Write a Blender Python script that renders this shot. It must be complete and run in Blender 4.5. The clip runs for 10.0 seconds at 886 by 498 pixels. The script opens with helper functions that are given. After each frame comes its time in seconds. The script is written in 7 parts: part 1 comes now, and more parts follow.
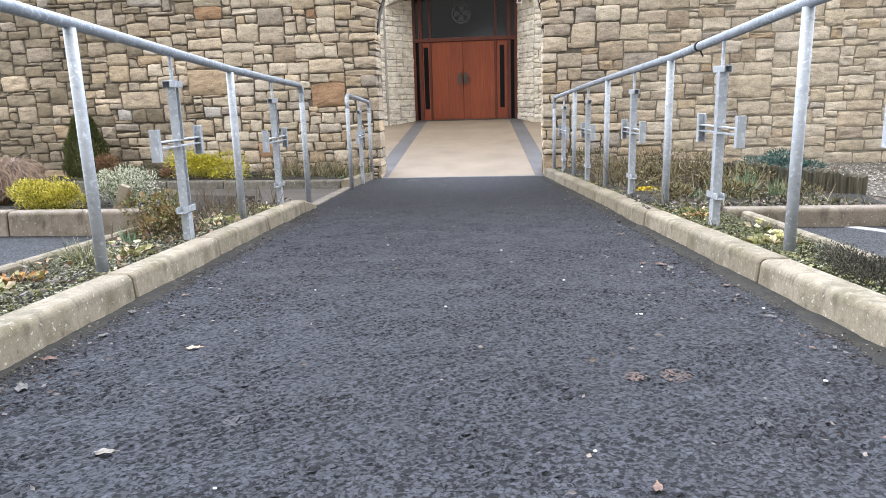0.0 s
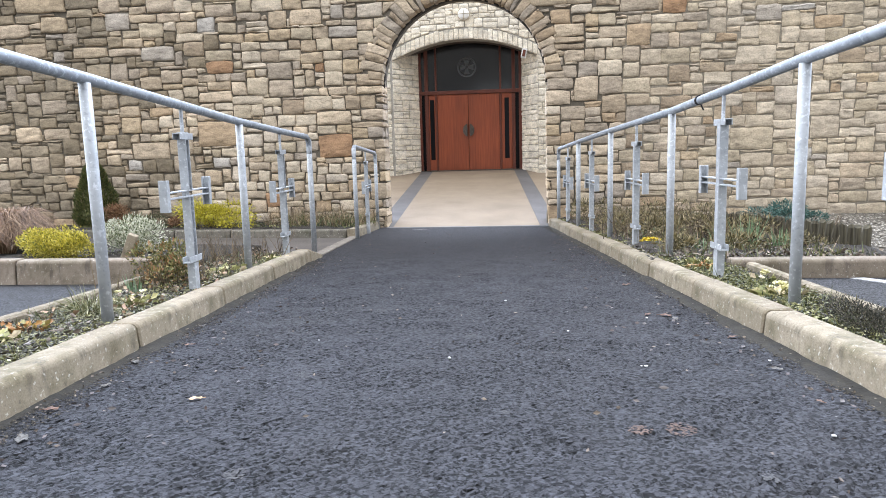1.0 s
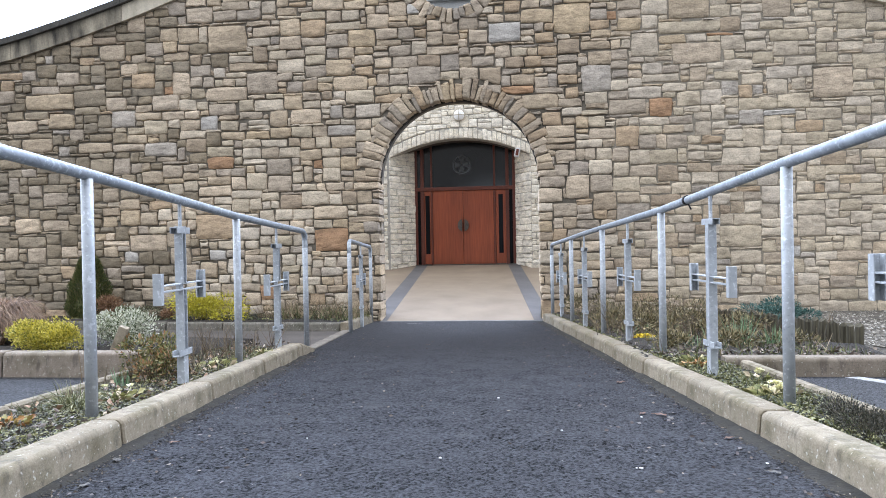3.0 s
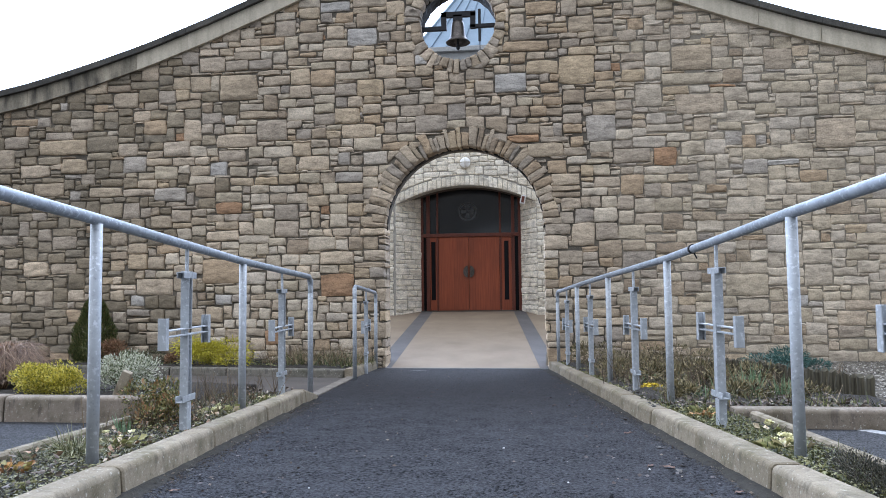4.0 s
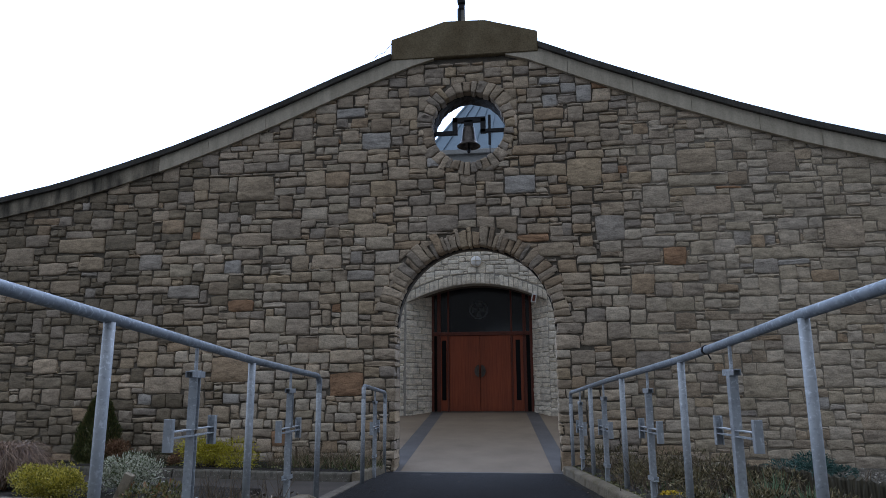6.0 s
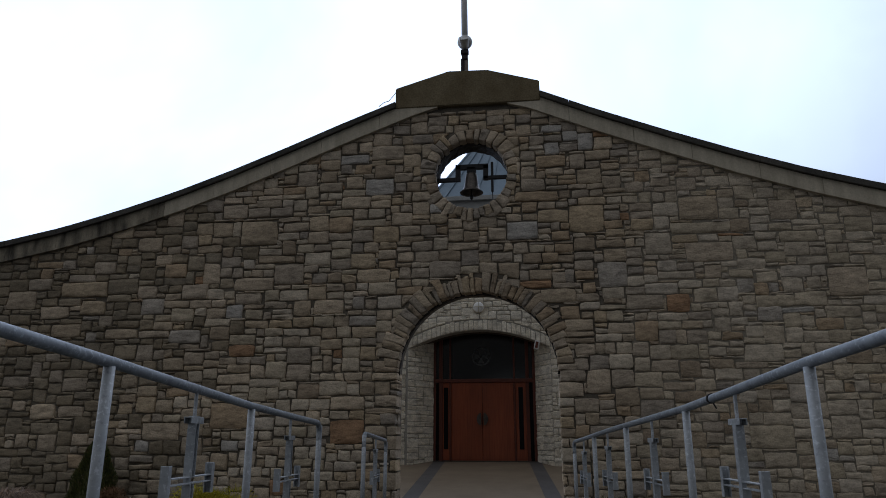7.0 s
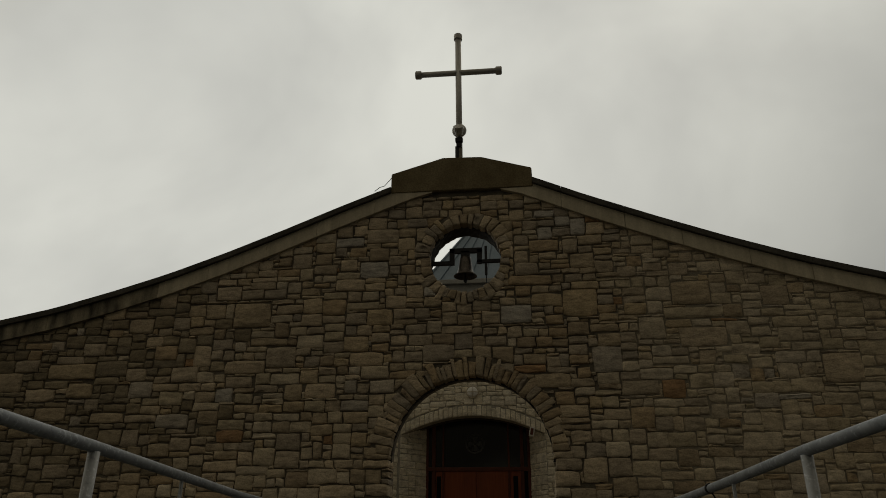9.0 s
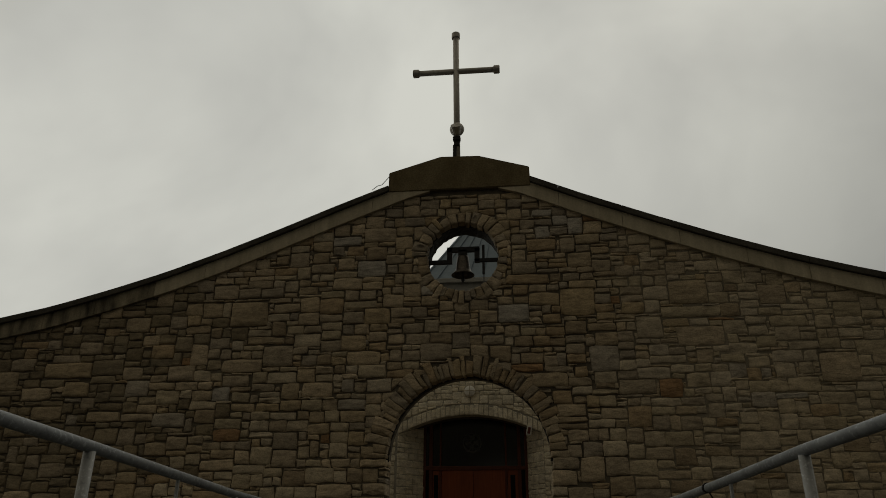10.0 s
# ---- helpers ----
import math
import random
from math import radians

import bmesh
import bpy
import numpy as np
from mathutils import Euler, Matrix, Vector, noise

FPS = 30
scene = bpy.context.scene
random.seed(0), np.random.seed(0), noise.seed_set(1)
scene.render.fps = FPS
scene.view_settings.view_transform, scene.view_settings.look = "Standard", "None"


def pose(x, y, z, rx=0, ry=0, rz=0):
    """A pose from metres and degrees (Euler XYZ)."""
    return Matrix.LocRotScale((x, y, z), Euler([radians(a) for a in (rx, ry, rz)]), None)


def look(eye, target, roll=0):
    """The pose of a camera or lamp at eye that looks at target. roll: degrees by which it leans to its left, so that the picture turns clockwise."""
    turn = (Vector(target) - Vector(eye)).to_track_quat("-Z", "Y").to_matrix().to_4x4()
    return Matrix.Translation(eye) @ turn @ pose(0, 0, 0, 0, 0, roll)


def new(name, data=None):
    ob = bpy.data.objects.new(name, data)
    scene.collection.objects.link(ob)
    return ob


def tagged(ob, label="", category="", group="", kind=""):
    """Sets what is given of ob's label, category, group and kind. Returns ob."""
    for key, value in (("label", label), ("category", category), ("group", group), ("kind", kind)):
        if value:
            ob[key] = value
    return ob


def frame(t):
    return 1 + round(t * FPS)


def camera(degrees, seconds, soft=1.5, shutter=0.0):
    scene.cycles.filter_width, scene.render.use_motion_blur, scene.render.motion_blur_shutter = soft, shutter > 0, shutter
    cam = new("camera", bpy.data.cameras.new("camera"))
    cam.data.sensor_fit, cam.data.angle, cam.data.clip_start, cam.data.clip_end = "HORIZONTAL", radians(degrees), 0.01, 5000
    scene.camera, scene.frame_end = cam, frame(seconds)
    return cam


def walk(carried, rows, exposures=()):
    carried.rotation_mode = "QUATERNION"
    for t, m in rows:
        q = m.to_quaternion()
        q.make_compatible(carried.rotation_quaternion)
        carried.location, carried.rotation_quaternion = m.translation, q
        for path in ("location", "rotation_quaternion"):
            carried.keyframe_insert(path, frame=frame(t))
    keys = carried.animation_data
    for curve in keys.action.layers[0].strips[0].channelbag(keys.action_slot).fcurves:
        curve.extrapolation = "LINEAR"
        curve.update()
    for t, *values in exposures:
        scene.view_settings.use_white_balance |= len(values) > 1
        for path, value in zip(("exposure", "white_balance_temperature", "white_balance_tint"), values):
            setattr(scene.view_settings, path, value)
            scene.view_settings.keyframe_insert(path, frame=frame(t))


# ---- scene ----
cam = camera(65.8, 10.0, 0.9)
PATH = [
    (0, (-0.013, 0.051, 1.187), (-0.226, 1.992, 0.758), -1.7),
    (0.5, (-0.005, 0.042, 1.191), (-0.224, 1.998, 0.836), -1.6),
    (1, (-0.005, 0.041, 1.195), (-0.233, 2.007, 0.907), -1.6),
    (1.5, (-0.001, 0.039, 1.199), (-0.231, 2.012, 0.971), -1.4),
    (2, (0.001, 0.04, 1.202), (-0.214, 2.023, 1.048), -1.4),
    (2.5, (0.007, 0.031, 1.205), (-0.199, 2.019, 1.119), -1.2),
    (4, (0.008, 0.018, 1.213), (-0.215, 2.002, 1.33), -0.6),
    (4.5, (0.013, 0.002, 1.217), (-0.215, 1.981, 1.394), -0.3),
    (5, (0.006, 0.013, 1.219), (-0.234, 1.983, 1.464), -0.1),
    (5.5, (0.011, 0.003, 1.222), (-0.236, 1.961, 1.548), -0.4),
    (7, (0.016, -0.003, 1.218), (-0.236, 1.909, 1.748), 0.1),
    (7.5, (0.017, -0.012, 1.218), (-0.231, 1.883, 1.809), 0.4),
    (8, (0.016, 0.001, 1.222), (-0.219, 1.878, 1.869), 0.1),
    (8.5, (0.024, -0.027, 1.206), (-0.226, 1.822, 1.928), 0.7),
    (9, (0.023, -0.03, 1.211), (-0.203, 1.806, 1.97), 0.3),
    (9.5, (0.02, -0.018, 1.216), (-0.205, 1.812, 1.99), 0.4),
    (10, (0.022, -0.022, 1.217), (-0.197, 1.817, 1.973), 0.3),
]
EXPOSURES = [(0.0, 1.86, 6130, 12), (1.0, 1.84, 6060, 12), (2.5, 1.76, 5800, 12), (3.8, 1.31, 5620, 12), (4.5, 0.92, 5420, 12), (5.5, 0.09, 5300, 12), (7.0, -1.27, 5900, 11), (7.5, -1.70, 7500, 9), (8.5, -2.08, 8950, 5), (9.5, -2.36, 9100, 4), (10.0, -2.38, 9100, 4)]
walk(cam, [(t, look(eye, target, roll)) for t, eye, target, roll in PATH], EXPOSURES)

# ---------------------------------------------------------------- light
SUN_EL, SUN_AZ = 48, 20
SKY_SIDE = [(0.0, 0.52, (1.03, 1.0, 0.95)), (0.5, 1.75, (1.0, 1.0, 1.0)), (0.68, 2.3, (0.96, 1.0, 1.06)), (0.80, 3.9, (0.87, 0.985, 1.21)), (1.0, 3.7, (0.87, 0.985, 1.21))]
world = bpy.data.worlds.new("overcast")
scene.world = world
world.use_nodes = True
wn, wl = world.node_tree.nodes, world.node_tree.links
for node in list(wn):
    wn.remove(node)
w_out = wn.new("ShaderNodeOutputWorld")
w_bg = wn.new("ShaderNodeBackground")
w_bg.inputs["Strength"].default_value = 0.1
w_sky = wn.new("ShaderNodeTexSky")
w_sky.sky_type = "NISHITA"
w_sky.sun_disc = False
w_sky.sun_elevation, w_sky.sun_rotation = radians(SUN_EL), radians(SUN_AZ)
w_co = wn.new("ShaderNodeTexCoord")
w_map = wn.new("ShaderNodeMapping")
w_map.inputs["Scale"].default_value = (1.5, 1.5, 2.1)
w_noise = wn.new("ShaderNodeTexNoise")
w_noise.inputs["Scale"].default_value = 1.2
w_noise.inputs["Detail"].default_value = 5
w_noise.inputs["Roughness"].default_value = 0.5
w_noise.inputs["Distortion"].default_value = 0.3
w_ramp = wn.new("ShaderNodeValToRGB")
w_ramp.color_ramp.elements[0].position, w_ramp.color_ramp.elements[0].color = 0.32, (5.5, 5.5, 5.6, 1)
w_ramp.color_ramp.elements[1].position, w_ramp.color_ramp.elements[1].color = 0.68, (9.0, 9.0, 8.9, 1)
w_mix = wn.new("ShaderNodeMixRGB")
w_mix.inputs[0].default_value = 0.9
wl.new(w_co.outputs["Generated"], w_map.inputs["Vector"])
wl.new(w_map.outputs["Vector"], w_noise.inputs["Vector"])
wl.new(w_noise.outputs["Fac"], w_ramp.inputs["Fac"])
wl.new(w_sky.outputs["Color"], w_mix.inputs[1])
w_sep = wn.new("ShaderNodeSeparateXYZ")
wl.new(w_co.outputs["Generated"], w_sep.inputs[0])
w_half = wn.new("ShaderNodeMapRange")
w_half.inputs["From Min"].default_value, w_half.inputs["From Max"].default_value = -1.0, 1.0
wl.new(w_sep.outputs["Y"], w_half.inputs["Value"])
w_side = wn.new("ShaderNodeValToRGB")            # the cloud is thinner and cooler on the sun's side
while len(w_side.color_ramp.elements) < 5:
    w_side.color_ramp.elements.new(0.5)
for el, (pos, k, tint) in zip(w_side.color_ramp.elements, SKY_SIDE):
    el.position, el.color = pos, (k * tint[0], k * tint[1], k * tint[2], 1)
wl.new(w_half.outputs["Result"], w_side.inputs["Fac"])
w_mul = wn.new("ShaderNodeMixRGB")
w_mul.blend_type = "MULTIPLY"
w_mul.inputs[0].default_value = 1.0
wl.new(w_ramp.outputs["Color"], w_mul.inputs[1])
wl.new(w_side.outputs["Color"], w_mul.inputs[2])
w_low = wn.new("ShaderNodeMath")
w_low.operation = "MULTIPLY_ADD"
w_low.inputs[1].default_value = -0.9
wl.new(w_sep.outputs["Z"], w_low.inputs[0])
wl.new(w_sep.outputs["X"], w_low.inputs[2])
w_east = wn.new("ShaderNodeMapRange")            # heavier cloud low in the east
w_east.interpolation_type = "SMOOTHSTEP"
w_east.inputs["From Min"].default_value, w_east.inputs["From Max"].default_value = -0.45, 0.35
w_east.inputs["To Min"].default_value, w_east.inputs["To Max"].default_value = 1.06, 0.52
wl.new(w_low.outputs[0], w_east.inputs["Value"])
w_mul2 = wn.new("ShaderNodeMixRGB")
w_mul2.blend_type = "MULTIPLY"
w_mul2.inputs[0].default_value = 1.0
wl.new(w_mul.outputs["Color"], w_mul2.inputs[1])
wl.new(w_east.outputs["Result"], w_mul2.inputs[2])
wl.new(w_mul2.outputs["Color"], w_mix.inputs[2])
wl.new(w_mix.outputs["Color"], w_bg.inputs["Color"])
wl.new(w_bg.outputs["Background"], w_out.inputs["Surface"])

sun = new("sun", bpy.data.lights.new("sun", "SUN"))
sun.data.energy, sun.data.angle, sun.data.color = 0.4, radians(25), (1.0, 0.97, 0.93)
sun.matrix_world = look((0, 0, 0), (-math.sin(radians(SUN_AZ)) * math.cos(radians(SUN_EL)), -math.cos(radians(SUN_AZ)) * math.cos(radians(SUN_EL)), -math.sin(radians(SUN_EL))))


# ---------------------------------------------------------------- helpers
def part(name, bm, material, parent=None, label="", smooth=False):
    me = bpy.data.meshes.new(name)
    bm.to_mesh(me)
    bm.free()
    return part_mesh(name, me, material, parent, label, smooth)


def part_mesh(name, me, material, parent=None, label="", smooth=False):
    if material and not me.materials:
        for m in material if isinstance(material, (list, tuple)) else [material]:
            me.materials.append(m)
    if smooth:
        for p in me.polygons:
            p.use_smooth = True
    ob = new(name, me)
    if parent:
        ob.parent = parent
    if label:
        ob["label"] = label
    return ob


def thing(name, label, category, group="", kind="", at=None):
    ob = new(name)
    if at is not None:
        ob.matrix_basis = at
    return tagged(ob, label, category, group, kind)


def box(bm, x0, x1, y0, y1, z0, z1, bevel=0.0):
    r = bmesh.ops.create_cube(bm, size=1)
    for v in r["verts"]:
        v.co = Vector((x0 + (v.co.x + 0.5) * (x1 - x0), y0 + (v.co.y + 0.5) * (y1 - y0), z0 + (v.co.z + 0.5) * (z1 - z0)))
    if bevel:
        edges = list({e for v in r["verts"] for e in v.link_edges})
        bmesh.ops.bevel(bm, geom=edges, offset=bevel, segments=2, affect="EDGES", profile=0.6)


def tube(bm, pts, r, n=12, caps=True):
    """A round bar along the points; r one radius or one for each point."""
    pts = [Vector(p) for p in pts]
    radii = r if isinstance(r, (list, tuple)) else [r] * len(pts)
    rings, side = [], None
    for i, p in enumerate(pts):
        d = (pts[min(i + 1, len(pts) - 1)] - pts[max(i - 1, 0)]).normalized()
        if side is None:
            side = d.orthogonal().normalized()
        side = (side - d * side.dot(d)).normalized()
        up = d.cross(side)
        rings.append([bm.verts.new(p + (side * math.cos(a) + up * math.sin(a)) * radii[i]) for a in [2 * math.pi * k / n for k in range(n)]])
    for a, b in zip(rings, rings[1:]):
        for k in range(n):
            bm.faces.new((a[k], a[(k + 1) % n], b[(k + 1) % n], b[k]))
    if caps:
        bm.faces.new(list(reversed(rings[0])))
        bm.faces.new(rings[-1])


def prism(bm, outline, y0, y1):
    """An outline in x and z, drawn out from y0 to y1."""
    a = [bm.verts.new((x, y0, z)) for x, z in outline]
    b = [bm.verts.new((x, y1, z)) for x, z in outline]
    n = len(outline)
    bm.faces.new(a)
    bm.faces.new(list(reversed(b)))
    for i in range(n):
        bm.faces.new((a[i], b[i], b[(i + 1) % n], a[(i + 1) % n]))


def fixed(bm):
    bmesh.ops.recalc_face_normals(bm, faces=bm.faces[:])
    return bm


# ---------------------------------------------------------------- materials
def material(name, rough=0.8, metal=0.0):
    m = bpy.data.materials.new(name)
    m.use_nodes = True
    nt = m.node_tree
    b = nt.nodes["Principled BSDF"]
    b.inputs["Roughness"].default_value = rough
    b.inputs["Metallic"].default_value = metal
    return m, nt, b


def noise_node(nt, scale, detail=4.0, rough=0.55, coords="Object", stretch=None):
    co = nt.nodes.new("ShaderNodeTexCoord")
    t = nt.nodes.new("ShaderNodeTexNoise")
    t.inputs["Scale"].default_value = scale
    t.inputs["Detail"].default_value = detail
    t.inputs["Roughness"].default_value = rough
    src = co.outputs[coords]
    if stretch:
        mp = nt.nodes.new("ShaderNodeMapping")
        mp.inputs["Scale"].default_value = stretch
        nt.links.new(src, mp.inputs["Vector"])
        src = mp.outputs["Vector"]
    nt.links.new(src, t.inputs["Vector"])
    return t


def ramp(nt, src, stops):
    r = nt.nodes.new("ShaderNodeValToRGB")
    e = r.color_ramp.elements
    while len(e) < len(stops):
        e.new(0.5)
    for el, (p, c) in zip(e, stops):
        el.position, el.color = p, (*c, 1) if len(c) == 3 else c
    nt.links.new(src, r.inputs["Fac"])
    return r


def blend(nt, a, b, fac, mode="MIX"):
    m = nt.nodes.new("ShaderNodeMixRGB")
    m.blend_type = mode
    for sock, val in ((m.inputs[0], fac), (m.inputs[1], a), (m.inputs[2], b)):
        if hasattr(val, "is_linked"):
            nt.links.new(val, sock)
        elif isinstance(val, (int, float)):
            sock.default_value = val
        else:
            sock.default_value = (*val, 1)
    return m.outputs[0]


def bump(nt, b, height, strength=0.5, distance=0.01):
    n = nt.nodes.new("ShaderNodeBump")
    n.inputs["Strength"].default_value = strength
    n.inputs["Distance"].default_value = distance
    nt.links.new(height, n.inputs["Height"])
    nt.links.new(n.outputs["Normal"], b.inputs["Normal"])


def grey(v):
    return (v, v, v)


def worn(name, dark, light, scale, rough=0.8, metal=0.0, fine=60.0, relief=0.3, depth=0.004, stain=0.5, stretch=None, coords="Object"):
    """A surface that varies at two scales between two colours, with fine relief."""
    m, nt, b = material(name, rough, metal)
    n1 = noise_node(nt, scale, 5, 0.6, coords, stretch)
    n2 = noise_node(nt, fine, 3, 0.6, coords)
    c = ramp(nt, n1.outputs["Fac"], [(0.3, dark), (0.7, light)]).outputs[0]
    s = ramp(nt, n2.outputs["Fac"], [(0.25, grey(1 - stain)), (0.65, grey(1.0))]).outputs[0]
    nt.links.new(blend(nt, c, s, 1.0, "MULTIPLY"), b.inputs["Base Color"])
    if relief:
        bump(nt, b, n2.outputs["Fac"], relief, depth)
    return m


def stone(name, stops, single, fine=55.0, depth=0.006):
    """Walling stone: one tone for each piece, with bedding, stains and a rough face."""
    m, nt, b = material(name, 0.9)
    if single:
        rnd = nt.nodes.new("ShaderNodeObjectInfo").outputs["Random"]
    else:
        rnd = nt.nodes.new("ShaderNodeNewGeometry").outputs["Random Per Island"]
    tone = ramp(nt, rnd, stops)
    tone.color_ramp.interpolation = "LINEAR"
    n1 = noise_node(nt, 5.0, 6, 0.65, "Object", (1, 1, 2.0))
    n2 = noise_node(nt, fine, 4, 0.6)
    n3 = noise_node(nt, 1.1, 3, 0.5)
    n4 = noise_node(nt, 9.0, 5, 0.7, "Object", (0.8, 1, 2.6))
    n5 = noise_node(nt, 20.0, 4, 0.65)
    c = blend(nt, tone.outputs[0], ramp(nt, n1.outputs["Fac"], [(0.32, (0.60, 0.585, 0.57)), (0.5, (0.98, 0.96, 0.93)), (0.7, (1.27, 1.25, 1.22))]).outputs[0], 0.85, "MULTIPLY")
    c = blend(nt, c, ramp(nt, n4.outputs["Fac"], [(0.34, grey(0.62)), (0.44, grey(1.0)), (0.66, grey(1.1))]).outputs[0], 0.6, "MULTIPLY")
    c = blend(nt, c, ramp(nt, n2.outputs["Fac"], [(0.34, grey(0.68)), (0.48, grey(1.0)), (0.64, grey(1.16))]).outputs[0], 0.75, "MULTIPLY")
    c = blend(nt, c, ramp(nt, n3.outputs["Fac"], [(0.35, grey(0.78)), (0.65, grey(1.1))]).outputs[0], 0.6, "MULTIPLY")
    c = blend(nt, c, (0.62, 0.60, 0.56), ramp(nt, n5.outputs["Fac"], [(0.66, grey(0)), (0.75, grey(0.35))]).outputs[0])
    nt.links.new(c, b.inputs["Base Color"])
    big = noise_node(nt, 11.0, 6, 0.6, "Object", (1, 1, 1.8))
    cleft = noise_node(nt, 6.5, 5, 0.55, "Object", (1, 1, 1.6))
    ledge = ramp(nt, cleft.outputs["Fac"], [(0.40, grey(0)), (0.43, grey(0.4)), (0.49, grey(0.45)), (0.515, grey(0.75)), (0.58, grey(0.8)), (0.60, grey(1))]).outputs[0]
    relief = blend(nt, blend(nt, big.outputs["Fac"], n2.outputs["Fac"], 0.16), ledge, 0.42)
    bump(nt, b, relief, 0.85, depth * 5)
    return m


BUFF = [(0.0, (0.328, 0.254, 0.172)), (0.2, (0.468, 0.374, 0.254)), (0.4, (0.391, 0.326, 0.245)), (0.58, (0.548, 0.440, 0.308)), (0.74, (0.353, 0.302, 0.239)), (0.86, (0.507, 0.392, 0.245)), (1.0, (0.612, 0.500, 0.363))]
PALE = [(0.0, (0.44, 0.368, 0.255)), (0.3, (0.545, 0.455, 0.324)), (0.6, (0.48, 0.405, 0.301)), (0.85, (0.605, 0.515, 0.384)), (1.0, (0.525, 0.452, 0.355))]
CREAM = [(0.0, (0.73, 0.67, 0.555)), (0.3, (0.83, 0.765, 0.63)), (0.6, (0.74, 0.69, 0.585)), (1.0, (0.89, 0.835, 0.715))]
RUST = [(0.0, (0.34, 0.21, 0.118)), (1.0, (0.44, 0.275, 0.155))]
BROWN = [(0.0, (0.36, 0.275, 0.18)), (1.0, (0.47, 0.355, 0.23))]
SLATE = [(0.0, (0.33, 0.29, 0.237)), (1.0, (0.43, 0.385, 0.325))]
WHITE = [(0.0, (0.47, 0.44, 0.395)), (1.0, (0.56, 0.53, 0.485))]


def greyer(stops):
    return [(p, (0.985 * c[0], c[1], 1.03 * c[2])) for p, c in stops]


BUFF, PALE = greyer(BUFF), greyer(PALE)
M_BUFF, M_BUFF_MANY = stone("buff_stone", BUFF, True), stone("buff_stone_joined", BUFF, False)
M_PALE, M_PALE_MANY = stone("pale_stone", PALE, True, depth=0.004), stone("pale_stone_joined", PALE, False, depth=0.004)
M_CREAM, M_CREAM_MANY = stone("cream_stone", CREAM, True, depth=0.003), stone("cream_stone_joined", CREAM, False, depth=0.003)
# stone tones darkened to carry the vignetting at the west end
WEST_DARK = [(0.0, (0.20, 0.164, 0.11)), (0.4, (0.30, 0.245, 0.165)), (0.7, (0.235, 0.20, 0.145)), (1.0, (0.38, 0.315, 0.22))]
M_WEST_DARK, M_WEST_DARK_MANY = stone("west_dark_stone", WEST_DARK, True), stone("west_dark_stone_joined", WEST_DARK, False)
M_BROWN = stone("brown_stone", BROWN, True)
M_RUST, M_SLATE, M_WHITE = stone("rust_stone", RUST, True), stone("blue_grey_stone", SLATE, True), stone("whitened_stone", WHITE, True)
M_MORTAR = worn("brown_mortar", (0.10, 0.086, 0.064), (0.24, 0.208, 0.158), 4, 0.95, fine=90, relief=0.5)
# mortar colour darkened to hold the shade under the arch and in the bell opening
M_LINING = worn("shade_darkened_mortar", (0.02, 0.018, 0.015), (0.07, 0.062, 0.052), 9, 0.9, fine=60, relief=0.8, depth=0.01)
M_POINTING = worn("sandy_pointing", (0.22, 0.193, 0.145), (0.37, 0.325, 0.25), 4, 0.95, fine=90, relief=0.5)
M_CREAM_MORTAR = worn("pale_mortar", (0.40, 0.38, 0.33), (0.54, 0.51, 0.45), 4, 0.95, fine=90)
M_FASCIA_DARK = worn("blackened_concrete", (0.03, 0.027, 0.022), (0.46, 0.40, 0.29), 1.6, 0.9, fine=45, stain=0.3, stretch=(3.0, 1.0, 0.7))
M_FASCIA = worn("weathered_concrete", (0.44, 0.385, 0.285), (0.66, 0.59, 0.455), 2.2, 0.9, fine=45, stain=0.2, stretch=(3.0, 1.0, 0.5))
M_CAP = worn("lichened_concrete", (0.045, 0.042, 0.036), (0.13, 0.12, 0.10), 3.0, 0.92, fine=50)
M_SLAB = worn("mossy_concrete", (0.155, 0.115, 0.055), (0.28, 0.225, 0.13), 2.0, 0.92, fine=40, stretch=(1.0, 1.0, 0.6))


def kerb_material(name, base, light, green):
    """Cast concrete with blotches of algae, run marks, dark specks and pale lichen."""
    m, nt, b = material(name, 0.9)
    rnd = nt.nodes.new("ShaderNodeObjectInfo").outputs["Random"]
    n1 = noise_node(nt, 2.6, 6, 0.6)
    c = ramp(nt, n1.outputs["Fac"], [(0.32, base), (0.62, light)]).outputs[0]
    c = blend(nt, c, ramp(nt, rnd, [(0, (0.82, 0.80, 0.76)), (1, (1.1, 1.08, 1.06))]).outputs[0], 1.0, "MULTIPLY")
    n2 = noise_node(nt, 3.0, 8, 0.7)
    c = blend(nt, c, green, ramp(nt, n2.outputs["Fac"], [(0.46, grey(0)), (0.63, grey(0.82))]).outputs[0])
    n3 = noise_node(nt, 30, 5, 0.75)
    c = blend(nt, c, ramp(nt, n3.outputs["Fac"], [(0.31, grey(0.42)), (0.42, grey(1.0))]).outputs[0], 0.8, "MULTIPLY")
    n5 = noise_node(nt, 16, 4, 0.65, "Object", (1.0, 1.0, 0.25))
    c = blend(nt, c, tuple(0.55 * k for k in base), ramp(nt, n5.outputs["Fac"], [(0.56, grey(0)), (0.68, grey(0.65))]).outputs[0])
    n6 = noise_node(nt, 55, 3, 0.6)
    c = blend(nt, c, (0.46, 0.44, 0.37), ramp(nt, n6.outputs["Fac"], [(0.63, grey(0)), (0.69, grey(0.7))]).outputs[0])
    n4 = noise_node(nt, 160, 2, 0.5)
    c = blend(nt, c, ramp(nt, n4.outputs["Fac"], [(0.3, grey(0.75)), (0.6, grey(1.08))]).outputs[0], 0.8, "MULTIPLY")
    nt.links.new(c, b.inputs["Base Color"])
    bump(nt, b, n3.outputs["Fac"], 0.5, 0.006)
    return m


